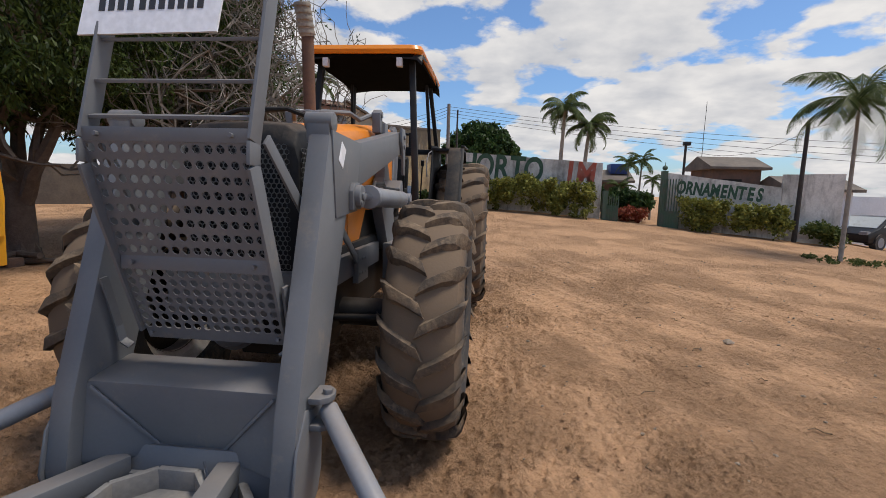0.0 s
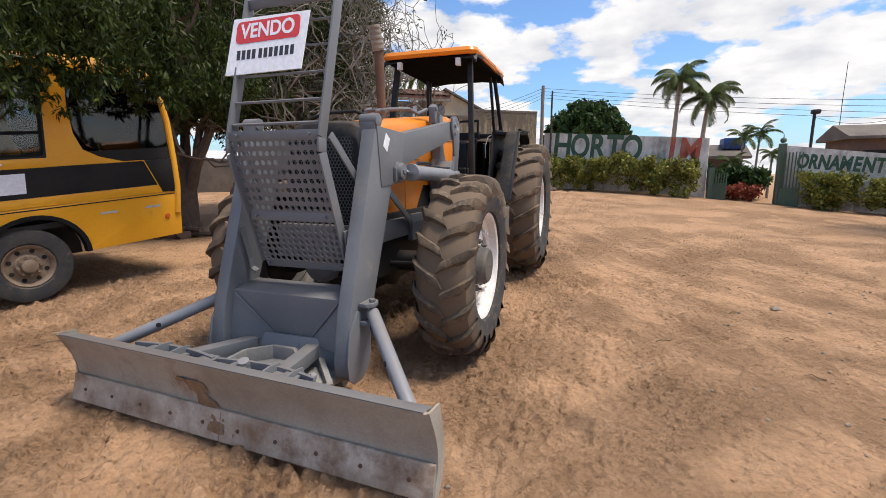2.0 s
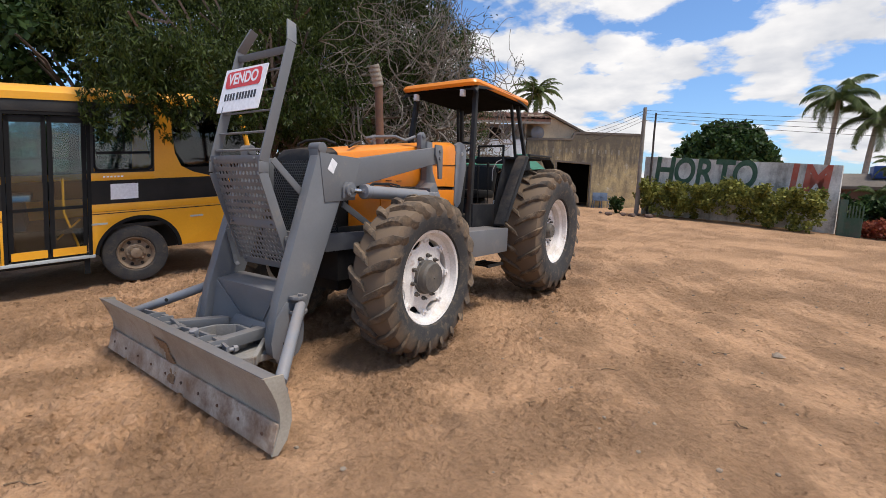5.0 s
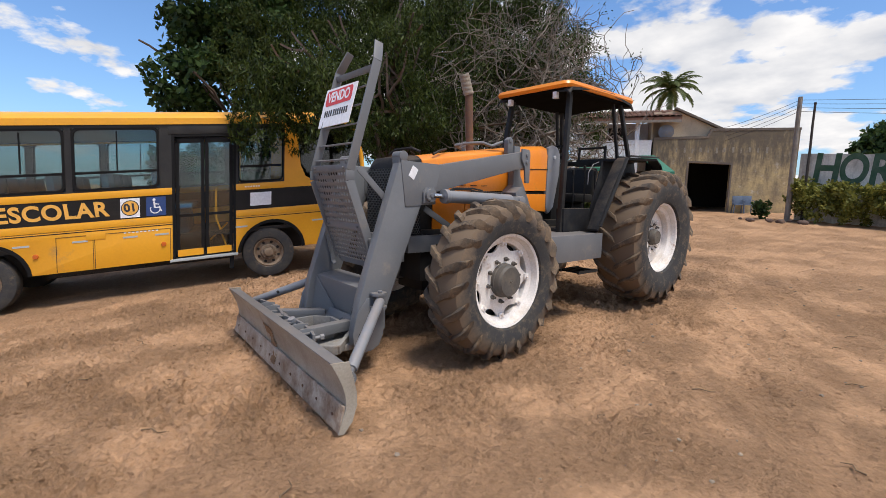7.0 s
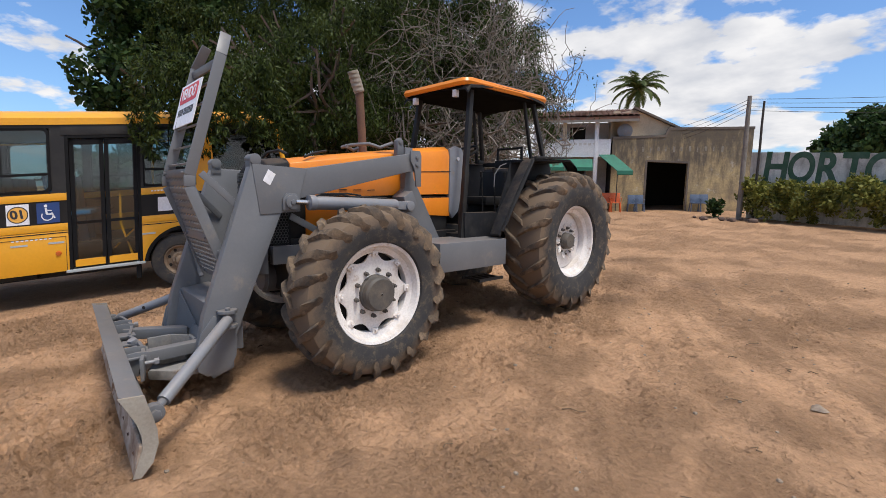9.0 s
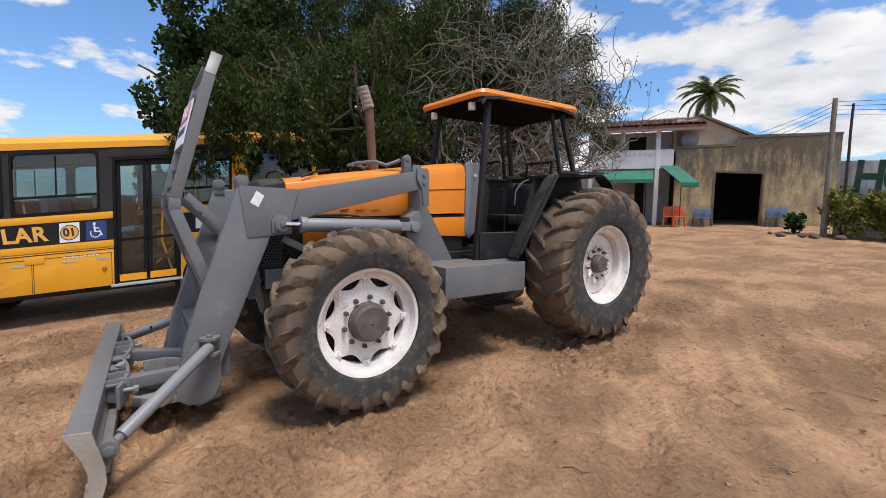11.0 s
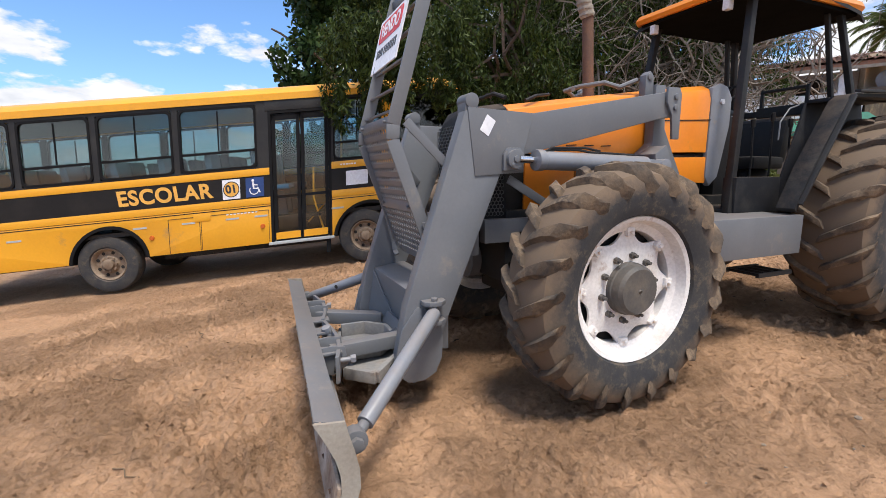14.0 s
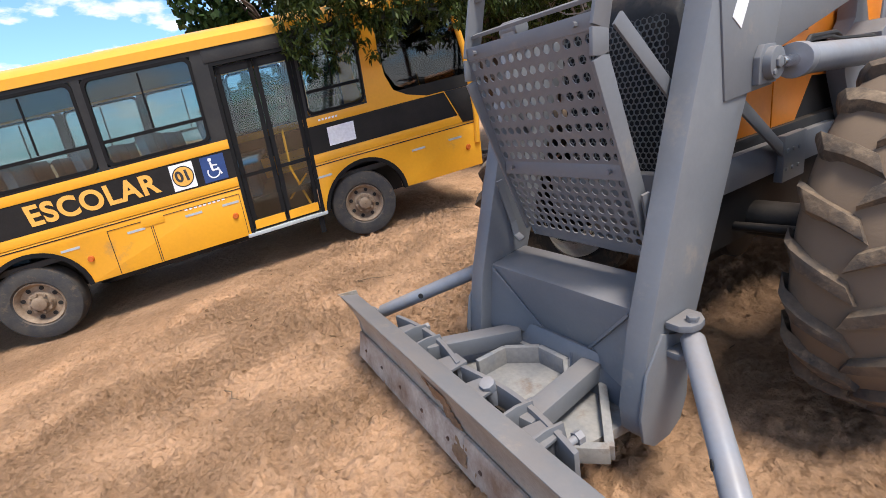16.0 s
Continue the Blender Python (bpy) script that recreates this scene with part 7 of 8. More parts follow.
# gate, further walls and the houses beyond
gate_l = wall_piece("wall_gate", (7.23, 14.1), (10.53, 13.25), 0.25, 0.15, 2.27, 1.84, 0.15, M_WALL, "grey garden wall with faded green lettering")
wt = math.degrees(math.atan2(-0.85, 3.30))
for k, ch in enumerate("ORNAMENTES"):
    f = 0.14 + 0.076 * k
    p = Vector((7.23, 14.1)).lerp(Vector((10.53, 13.25)), f)
    lettering("painted_letter", ch, 0.58, Matrix.Translation((p.x - 0.003, p.y - 0.010, 1.80 - 0.29 * f)) @ pose(0, 0, 0, 0, 0, wt) @ pose(0, 0, 0, 90) @ pose(0, 0, 0, 0, 0, -6.5), M_GREENPAINT, gate_l, 0.003, bold=0.025, sx=0.62)
wall_piece("wall_white", (10.54, 13.25), (12.1, 12.85), 0.15, 0.1, 2.26, 2.3, 0.15, M_WALL, "tall weathered grey wall")
wall_piece("wall_far", (14.1, 18.4), (24.0, 20.4), -0.2, -0.6, 1.68, 1.7, 0.2, M_WHITEWALL, "low whitewashed wall along the street")
gate = thing("garden_gate", label="green steel gate standing open between two posts", category="gate")
for x, y, z0, z1 in ((7.15, 14.1, 0.0, 2.33), (5.35, 14.75, 0.2, 1.6)):
    bm = bmesh.new()
    box(bm, x - 0.09, x + 0.09, y - 0.09, y + 0.09, z0, z1)
    if z1 > 2:
        bmesh.ops.create_icosphere(bm, subdivisions=2, radius=0.09, matrix=Matrix.Translation((x, y, z1 + 0.1)))
        rod(bm, (x, y, z1 + 0.1), (x, y, z1 + 0.3), 0.025, 0.005, seg=8)
    part("gate_post", bm, M_GATE, gate)
for x0, y0, x1, y1, zb in ((7.15, 14.0, 7.6, 13.75, 0.3), (5.35, 14.7, 5.77, 14.5, 0.42)):
    bm = bmesh.new()
    for k in range(7):
        f = k / 6
        rod(bm, (x0 + (x1 - x0) * f, y0 + (y1 - y0) * f, zb), (x0 + (x1 - x0) * f, y0 + (y1 - y0) * f, zb + (1.75 if zb < 0.35 else 1.0)), 0.018, seg=6)
    beam(bm, (x0, y0, zb + 0.35), (x1, y1, zb + 0.35), 0.02, 0.6)
    part("gate_leaf", bm, M_GATE, gate)
for px, py, sx, sy, h, mat, lab in ((11.4, 19.0, 1.9, 2.2, 2.75, M_BRICK, "dark brick house behind the garden wall"), (13.8, 17.5, 2.2, 2.2, 1.9, M_WHITEWALL, "pale low house down the street"), (6.4, 19.5, 1.6, 1.6, 2.1, M_BRICK, "small shed inside the garden")):
    hs2 = thing("far_house", Matrix.Translation((px, py, 0)), label=lab, category="house")
    bm = bmesh.new()
    box(bm, -sx / 2, sx / 2, -sy / 2, sy / 2, -1.0, h)
    part("wall", bm, mat, hs2, smooth=False)
    bm = bmesh.new()
    prism(bm, [(-sy / 2 - 0.3, h), (0, h + 0.5), (sy / 2 + 0.3, h), (sy / 2 + 0.3, h - 0.1), (-sy / 2 - 0.3, h - 0.1)], -sx / 2 - 0.25, sx / 2 + 0.25)
    part("roof", bm, M_DARKPLASTER, hs2, smooth=False)
    bm = bmesh.new()
    box(bm, -0.6, 0.2, -sy / 2 - 0.02, -sy / 2 + 0.02, h - 1.3, h - 0.5)
    part("window", bm, M_VOID, hs2)
bm = bmesh.new()
box(bm, -0.4, 0.4, -0.4, 0.4, 0, 0.45)
tank = tagged(part("water_tank", bm, M_BLUE, None, bevel=0.05), "blue plastic water tank on the shed roof", "tank")
tank.location = (6.9, 19.3, 2.4)


# poles, lamp, mast and overhead wires
def pole(name, x, y, z0, z1, r, mat, label):
    bm = bmesh.new()
    n = 6
    pts = [(x + 0.02 * noise.noise(Vector((x, i, 0))), y, z0 + (z1 - z0) * i / n) for i in range(n + 1)]
    pipe(bm, pts, r, 10, r * 0.75)
    return tagged(part(name, bm, mat), label, "pole")


pole("utility_pole", -0.6, 15.7, 0.3, 4.8, 0.085, M_WOOD, "pale concrete utility pole by the shed")
pole("utility_pole", -0.28, 16.1, 0.3, 4.65, 0.045, M_DARKWOOD, "thin dark pole beside the wall")
pole("utility_pole", 10.85, 12.9, -0.1, 3.84, 0.075, M_DARKWOOD, "dark wooden pole in front of the white wall")
pole("utility_pole", 16.2, 13.5, -0.8, 2.85, 0.07, M_DARKWOOD, "distant dark pole along the street")
pole("radio_mast", 10.6, 19.5, 2.6, 5.7, 0.013, M_BUSGREY, "thin pale radio mast above the roofs")
lamp = thing("street_lamp", label="street lamp on a short pole beyond the wall", category="lamp")
bm = bmesh.new()
rod(bm, (8.7, 16.5, 0), (8.7, 16.5, 3.5), 0.05, seg=8)
part("pole", bm, M_DARKWOOD, lamp)
bm = bmesh.new()
box(bm, 8.6, 8.86, 16.4, 16.6, 3.45, 3.6)
part("head", bm, M_BUSGREY, lamp, bevel=0.03)


def wire(a, b, sag):
    a, b = Vector(a), Vector(b)
    bm = bmesh.new()
    pipe(bm, [a.lerp(b, i / 14) - Vector((0, 0, sag * 4 * (i / 14) * (1 - i / 14))) for i in range(15)], 0.007, 5)
    return tagged(part("overhead_wire", bm, M_DARKWOOD), "thin dark overhead wire", "wire", group="overhead wires")


for k in range(4):
    wire((-0.6, 15.7, 4.7 - 0.12 * k), (16.2, 13.5, 3.25 - 0.22 * k), 0.25)
    wire((-0.6, 15.7, 4.7 - 0.12 * k), (-4.7, 19.4, 4.4 - 0.2 * k), 0.1)
wire((10.85, 12.9, 3.6), (8.7, 16.5, 3.35), 0.5)
wire((10.85, 12.9, 3.65), (15.4, 9.5, 5.9), 0.3)

# wall and bank far behind the big tree
wall_piece("wall_back", (-17.0, 10.5), (-6.8, 15.6), 0.4, 0.6, 1.95, 2.1, 0.2, M_DARKPLASTER, "low dark wall behind the trees")
bm = bmesh.new()
box(bm, -15, -8, 15.8, 20, 0.2, 2.9)
tagged(part("far_building", bm, M_BEIGE, smooth=False), "pale plain building behind the trees", "building")

# parked car
car = thing("parked_car", Matrix.Translation((16.1, 16.7, gz(16.1, 16.7))) @ pose(0, 0, 0, 0, 0, 205) @ Matrix.Scale(1.14, 4), label="black hatchback car parked by the low white wall", category="car")
bm = bmesh.new()
prism(bm, [(-1.5, 0.25), (1.5, 0.25), (1.55, 0.55), (1.0, 0.72), (0.5, 1.08), (-0.8, 1.1), (-1.3, 0.78), (-1.55, 0.7)], -0.65, 0.65, axis="y")
part("body", bm, M_CAR, car, bevel=0.06)
bm = bmesh.new()
prism(bm, [(0.85, 0.76), (0.48, 1.03), (-0.72, 1.05), (-1.1, 0.78)], -0.66, 0.66, axis="y")
part("window", bm, M_BUSIN, car, bevel=0.02)
bm = bmesh.new()
prism(bm, [(0.99, 0.72), (1.0, 0.745), (0.53, 1.085), (0.52, 1.06)], -0.54, 0.54, axis="y")
part("windscreen", bm, M_BUSIN, car, "dark windscreen")
for y in (-0.5, 0.5):
    bm = bmesh.new()
    box(bm, 1.40, 1.565, y - 0.12, y + 0.12, 0.52, 0.63)
    part("headlight", bm, M_CYL, car, "pale headlight", bevel=0.02)
for x in (-0.95, 0.95):
    for y in (-0.6, 0.6):
        bm = bmesh.new()
        rod(bm, (x, y - 0.09, 0.27), (x, y + 0.09, 0.27), 0.27, seg=20)
        wh = part("wheel", bm, M_TYRE, car)
        bm = bmesh.new()
        rod(bm, (x, y - 0.1, 0.27), (x, y + 0.1, 0.27), 0.16, seg=16)
        part("rim", bm, M_CYL, wh)


# ---- plants ----
def leaf_cloud(rng, centres, radii, per, size, droop=0.0, slender=0.3):
    """Numbers of small folded leaves round clump centres; returns points and faces."""
    c = np.repeat(np.array(centres), per, axis=0)
    r = np.repeat(np.array(radii), per)[:, None]
    v = rng.normal(size=c.shape)
    v /= np.linalg.norm(v, axis=1, keepdims=True)
    p = c + v * r * (rng.random((len(c), 1)) ** 0.45)
    a = rng.normal(size=c.shape) + np.array([0, 0, -droop])
    a /= np.linalg.norm(a, axis=1, keepdims=True)
    b = np.cross(a, rng.normal(size=c.shape))
    b /= np.linalg.norm(b, axis=1, keepdims=True) + 1e-9
    L = size * (0.6 + 0.8 * rng.random((len(c), 1)))
    w = L * slender
    pts = np.stack([p, p + a * L * 0.5 + b * w, p + a * L, p + a * L * 0.5 - b * w], 1).reshape(-1, 3)
    idx = np.arange(len(c)) * 4
    return pts, np.stack([idx, idx + 1, idx + 2, idx + 3], 1)


def leaf_object(name, pts, faces, mat, parent=None):
    return raw(name, pts.tolist(), faces.tolist(), mat, parent)


def grow(rng, bm, p, d, length, r, depth, ends, bend=0.5, split=2, up=0.1, seg=5, shrink=0.68, keep=None):
    """A limb that bends as it goes and forks at its end."""
    pts = [Vector(p)]
    d = Vector(d).normalized()
    n = 4
    for i in range(n):
        d = (d + Vector(rng.normal(size=3) * bend * 0.35) + Vector((0, 0, up * 0.3))).normalized()
        if keep:
            d = (d + keep(pts[-1] + d * length / n)).normalized()
        pts.append(pts[-1] + d * length / n)
    pipe(bm, pts, r, seg, r * 0.68)
    ends.append((pts[-1], depth))
    if depth <= 0:
        return
    for k in range(split + (1 if rng.random() < 0.35 else 0)):
        q = pts[-1] if k < split else pts[2]
        nd = (d + Vector(rng.normal(size=3)) * 0.62).normalized()
        grow(rng, bm, q, nd, length * (shrink + 0.2 * rng.random()), r * 0.66, depth - 1, ends, bend, split, up, max(3, seg - 1), shrink, keep)


rng = np.random.default_rng(7)
TX, TY = -6.2, 3.75
tree = thing("leafy_tree", Matrix.Translation((TX, TY, gz(TX, TY) - 0.05)), label="large dark feathery-leaved tree overhanging the bus", category="tree")
bm = bmesh.new()
ends = []
pipe(bm, [(0, 0, 0), (0.02, 0, 0.15), (0.0, 0.03, 0.9), (-0.08, 0.1, 1.6)], 0.24, 12, 0.16)
for k in range(6):
    a = k * math.pi / 3 + 0.3
    pipe(bm, [(0.12 * math.cos(a), 0.12 * math.sin(a), 0.35), (0.3 * math.cos(a), 0.3 * math.sin(a), 0.03)], 0.09, 6, 0.03)
for k, dv in enumerate(((1, -0.2, 1.5), (-1, 0.6, 1.5), (0.2, -1.1, 1.3), (-0.2, 1, 1.4), (-0.9, -0.7, 1.6))):
    grow(rng, bm, (-0.05, 0.05, 0.75 + 0.2 * k), dv, 1.6, 0.12, 3, ends, 0.5, 2, 0.15, 6, 0.72)
part("trunk", bm, M_BARK, tree)
TZ, BUS_BACK = gz(TX, TY) - 0.05, BUS.inverted()
cen, rad = [], []
crown = [(-1.5, 0.3, 4.2, 2.5), (0.6, -0.4, 3.7, 1.9), (-3.0, -1.2, 4.4, 2.3), (0.4, 2.2, 4.2, 2.1), (-1.2, 2.8, 4.8, 2.3), (-2.6, 1.2, 6.2, 2.4), (-4.2, -0.6, 3.4, 1.8), (-0.4, -1.6, 3.5, 1.3), (-0.6, 0.8, 6.0, 2.2), (0.6, 3.6, 5.2, 1.8), (-3.6, -1.6, 5.8, 1.8), (0.3, 0.7, 2.7, 1.3), (-0.9, 1.7, 2.8, 1.4), (1.1, 0.1, 3.0, 1.2), (-0.3, -0.8, 3.0, 1.1), (-2.2, 0.4, 2.9, 1.5), (0.0, 4.6, 4.0, 1.7), (-0.7, 5.6, 3.4, 1.6), (-0.4, 4.6, 6.2, 1.8), (-1.0, 1.5, 7.2, 2.2), (0.2, 3.4, 6.9, 2.0), (-3.0, 0.2, 7.4, 2.0), (0.4, 0.6, 4.8, 1.8), (-1.5, 7.0, 3.4, 1.7), (-1.0, 6.2, 5.0, 1.6), (0.4, 6.8, 4.2, 1.4), (0.2, 6.2, 5.7, 1.5)]
for cx, cy, cz, R in crown:
    for k in range(int(26 * R)):
        v = rng.normal(size=3)
        v /= np.linalg.norm(v)
        q = np.array([cx, cy, cz]) + v * R * (0.55 + 0.45 * rng.random()) * np.array([1, 1, 0.8])
        over = BUS_BACK @ Vector((q[0] + TX, q[1] + TY, q[2] + TZ))
        if q[2] > 2.35 and not (-4.5 < over.y < 2.6 and over.x < 2.4 and over.z < 3.45 + 0.12 * max(0.0, -over.y - 0.8)):
            cen.append(q)
            rad.append(0.28 + 0.26 * rng.random())
pts, faces = leaf_cloud(rng, cen, rad, 310, 0.10, 1.3, 0.13)
leaf_object("crown", pts, faces, M_LEAF, tree)
# loose sprays that hang before the bus's front side
cen, rad = [], []
for k in range(34):
    bs, out, low = 0.0 + 1.75 * rng.random(), 0.15 + 0.7 * rng.random(), 2.0 + 0.55 * rng.random()
    sway = 0.25 * rng.normal()
    for j in range(9):
        f = j / 8
        q = BUS @ Vector((bs + sway * (1 - f) ** 2 + 0.03 * rng.normal(), -out + 0.03 * rng.normal(), low + (3.25 - low) * f))
        cen.append(np.array([q.x - TX, q.y - TY, q.z - TZ]))
        rad.append(0.07 + 0.08 * f)
pts, faces = leaf_cloud(rng, cen, rad, 42, 0.085, 1.3, 0.13)
leaf_object("hanging_sprays", pts, faces, M_LEAF, tree)

tree2 = thing("broadleaf_tree", Matrix.Translation((-12.0, 1.5, gz(-12.0, 1.5))), label="broad-leaved tree standing behind the bus", category="tree")
bm = bmesh.new()
ends = []
pipe(bm, [(0, 0, 0), (0.1, 0, 1.5), (0.1, 0.1, 2.6)], 0.2, 10, 0.14)
for dv in ((1, 0, 1.2), (-1, 0.3, 1.2), (0, -1, 1.3), (0.1, 1, 1.3)):
    grow(rng, bm, (0.1, 0.1, 2.4), dv, 1.5, 0.09, 2, ends, 0.4, 2, 0.2, 6)
part("trunk", bm, M_BARK, tree2)
cen, rad = [], []
for cx, cy, cz, R in ((0.4, 0, 5.0, 1.5), (1.2, -1.2, 4.2, 1.1), (0.6, -0.9, 5.6, 1.0), (1.7, 0.5, 6.2, 1.6), (1.5, -0.6, 7.2, 1.5)):
    for k in range(int(20 * R)):
        v = rng.normal(size=3)
        v /= np.linalg.norm(v)
        cen.append(np.array([cx, cy, cz]) + v * R * (0.6 + 0.5 * rng.random()))
        rad.append(0.3 + 0.2 * rng.random())
pts, faces = leaf_cloud(rng, cen, rad, 110, 0.17, 0.3, 0.34)
leaf_object("crown", pts, faces, M_LEAF2, tree2)

for k, (bx, by, ang) in enumerate(((0.16, -0.52, 20), (0.36, -0.44, 65), (0.02, -0.40, 40))):
    bm = bmesh.new()
    box(bm, -0.10, 0.10, -0.07, 0.07, 0.0, 0.17 - 0.03 * k)
    blk = tagged(part("block", bm, M_BRICK, None, bevel=0.012), "broken clay block lying at the tree's foot", "brick", group="blocks at the tree")
    blk.matrix_world = Matrix.Translation((TX + bx, TY + by, gz(TX + bx, TY + by) - 0.01)) @ pose(0, 0, 0, 0, 0, ang)

# bare, crooked tree beside it
bare = thing("bare_tree", Matrix.Translation((-5.3, 7.0, gz(-5.3, 7.0))), label="tangled almost leafless tree with grey crooked twigs", category="tree")
bm = bmesh.new()
ends = []
pipe(bm, [(0, 0, -0.1), (0.05, 0, 0.5), (-0.05, 0.05, 1.0)], 0.17, 10, 0.13)
def stay_in_crown(p):
    """Bends a limb back when it leaves the long, tilted crown or hangs too low."""
    q = p - Vector((1.05, -1.2, 4.2))
    along, across = q.x * 0.7 + q.y * 0.714, q.x * 0.714 - q.y * 0.7
    if (along / 4.5) ** 2 + (across / 1.7) ** 2 + (q.z / 3.7) ** 2 > 1.0:
        return -q.normalized() * 0.8
    return Vector((0, 0, 0.7 if p.z < 1.5 + 0.25 * max(0.0, along) else 0.0))


for dv in ((1.2, 0.2, 1.3), (0.9, -0.8, 0.9), (0.5, 0.4, 1.4), (0.2, -1.0, 1.1), (-0.6, -0.9, 1.0), (1.0, 0.8, 1.4), (-0.3, -1, 1.2), (0.7, -1.3, 0.9), (0.4, -0.3, 1.6), (0.3, 0.1, 1.6), (1.3, 0.5, 0.9), (0.1, -1.2, 1.6), (0.9, -0.2, 1.9)):
    grow(rng, bm, (-0.05, 0.05, 0.8), dv, 1.75, 0.072, 5, ends, 1.25, 2, 0.14, 5, 0.76, stay_in_crown)
part("crown", bm, M_TWIG, bare)
tips = [np.array(e) for e, dpt in ends if dpt <= 1]
sel = [t for t in tips if rng.random() < 0.45]
pts, faces = leaf_cloud(rng, sel, [0.18] * len(sel), 5, 0.075, 0.5, 0.2)
leaf_object("leaves", pts, faces, M_LEAF2, bare)


def palm(x, y, z, height, fronds, length, label, lean=0.0, droop=1.0, seed=1, r=0.13, blade=0.008, leaflet=0.27):
    rg = np.random.default_rng(seed)
    pl = thing("palm_tree", Matrix.Translation((x, y, z)), label=label, category="palm")
    bm = bmesh.new()
    n = 14
    pts = [(lean * (i / n) ** 2, 0, height * i / n) for i in range(n + 1)]
    pipe(bm, pts, r, 10, r * 0.6)
    part("trunk", bm, M_PALMTRUNK, pl)
    top = Vector(pts[-1])
    for k in range(fronds):
        az = 2.4 * k + 0.3 * rg.random()
        el = radians(75 - 95 * (k / fronds) + 8 * rg.normal())
        h = Vector((math.cos(az), math.sin(az), 0))
        spine, p, e = [top], top.copy(), el
        for i in range(9):
            p = p + (h * math.cos(e) + Vector((0, 0, math.sin(e)))) * length / 9
            e -= radians(9 + 7 * droop * (i / 9))
            spine.append(p.copy())
        verts, fcs = [], []
        for i in range(1, 10):
            for j in range(6):
                q = spine[i - 1].lerp(spine[i], j / 6)
                d = (spine[i] - spine[i - 1]).normalized()
                sidev = d.cross(Vector((0, 0, 1)))
                if sidev.length < 0.05:
                    sidev = h.cross(Vector((0, 0, 1)))
                sidev.normalize()
                u = (i - 1 + j / 6) / 9
                L = length * leaflet * math.sin(math.pi * (0.12 + 0.85 * u)) * (0.85 + 0.3 * rg.random())
                for s in (-1, 1):
                    dirv = (sidev * s * 0.8 + d * 0.55 + Vector((0, 0, -0.35 * droop - 0.2 * rg.random()))).normalized()
                    wv = d * length * blade
                    b = len(verts)
                    mid = q + dirv * L * 0.55
                    tip = q + dirv * L + Vector((0, 0, -0.12 * L * droop))
                    verts += [q - wv, q + wv, mid + wv, tip, mid - wv]
                    fcs.append((b, b + 1, b + 2, b + 3, b + 4))
        fr = raw("frond", [tuple(v) for v in verts], fcs, M_PALM, pl)
        bm = bmesh.new()
        pipe(bm, spine, 0.018 * length / 1.5, 5, 0.004)
        part("rachis", bm, M_PALM, fr)
    return pl


palm(6.7, 36.4, 0.8, 7.5, 15, 2.65, "tall palm behind the painted wall", 0.2, 1.7, 1, 0.2)
palm(8.6, 36.3, 0.9, 6.0, 16, 2.65, "shorter bushy palm behind the painted wall", 0.3, 1.8, 2, 0.2)
palm(-14.8, 39.4, -0.3, 11.3, 24, 3.0, "coconut palm behind the house", -0.6, 0.7, 3, 0.2, 0.010, 0.19)
palm(9.45, 8.9, gz(9.45, 8.9) - 0.05, 3.75, 17, 1.85, "slender feathery palm by the roadside", -0.05, 1.25, 4, 0.055, 0.004)
for k, (px, py, ph, pl_) in enumerate(((6.7, 17.0, 2.2, 0.8), (7.3, 17.3, 2.35, 0.85), (6.25, 16.4, 1.2, 0.75), (7.55, 16.5, 1.6, 0.6))):
    palm(px, py, gz(px, py) - 0.03, ph, 11, pl_, "small garden palm behind the gate", 0.05, 0.9, 10 + k, 0.05)

round_tree = thing("round_tree", Matrix.Translation((-0.4, 57, -0.2)), label="dense round mango tree far behind the wall", category="tree")
bm = bmesh.new()
pipe(bm, [(0, 0, 0), (0, 0, 3), (0.2, 0, 5)], 0.4, 8, 0.25)
part("trunk", bm, M_BARK, round_tree)
cen, rad = [], []
for k in range(260):
    v = rng.normal(size=3)
    v /= np.linalg.norm(v)
    v[2] = abs(v[2]) * 0.95 - 0.25
    cen.append(np.array([0, 0, 6.4]) + v * np.array([5.0, 5.0, 5.2]) * (0.75 + 0.25 * rng.random()))
    rad.append(0.6)
pts, faces = leaf_cloud(rng, cen, rad, 60, 0.42, 0.4, 0.4)
leaf_object("crown", pts, faces, M_LEAF2, round_tree)


def hedge(name, p, q, depth, height, label, seed, mat=M_HEDGE, count=150, size=0.10, lump=1.0):
    rg = np.random.default_rng(seed)
    p, q = Vector(p), Vector(q)
    cen, rad = [], []
    nrm = Vector((p.y - q.y, q.x - p.x)).normalized()
    n = int((q - p).length * 34)
    bushes = max(1, round((q - p).length / 0.62)) if name == "hedge" else 1
    for k in range(n):
        f = (k * bushes // n + rg.random()) / bushes
        c = p.lerp(q, f) + nrm * depth * (rg.random() - 0.5)
        hh = height * (0.88 + 0.2 * noise.noise(Vector((f * (q - p).length * 1.4, seed, 0)))) * rg.random() ** 0.6
        cen.append((c.x, c.y, gz(c.x, c.y) + 0.08 * lump + hh))
        rad.append((0.14 + 0.1 * rg.random()) * lump)
    if bushes == 1:
        pts, faces = leaf_cloud(rg, cen, rad, count, size, -0.4, 0.34)
        return tagged(leaf_object(name, pts, faces, mat), label, "hedge")
    root = thing(name, label=label, category="hedge")
    for b in range(bushes):
        own = [k for k in range(n) if k * bushes // n == b]
        pts, faces = leaf_cloud(rg, [cen[k] for k in own], [rad[k] for k in own], count, size, -0.4, 0.34)
        leaf_object("bush", pts, faces, mat, root)
    return root


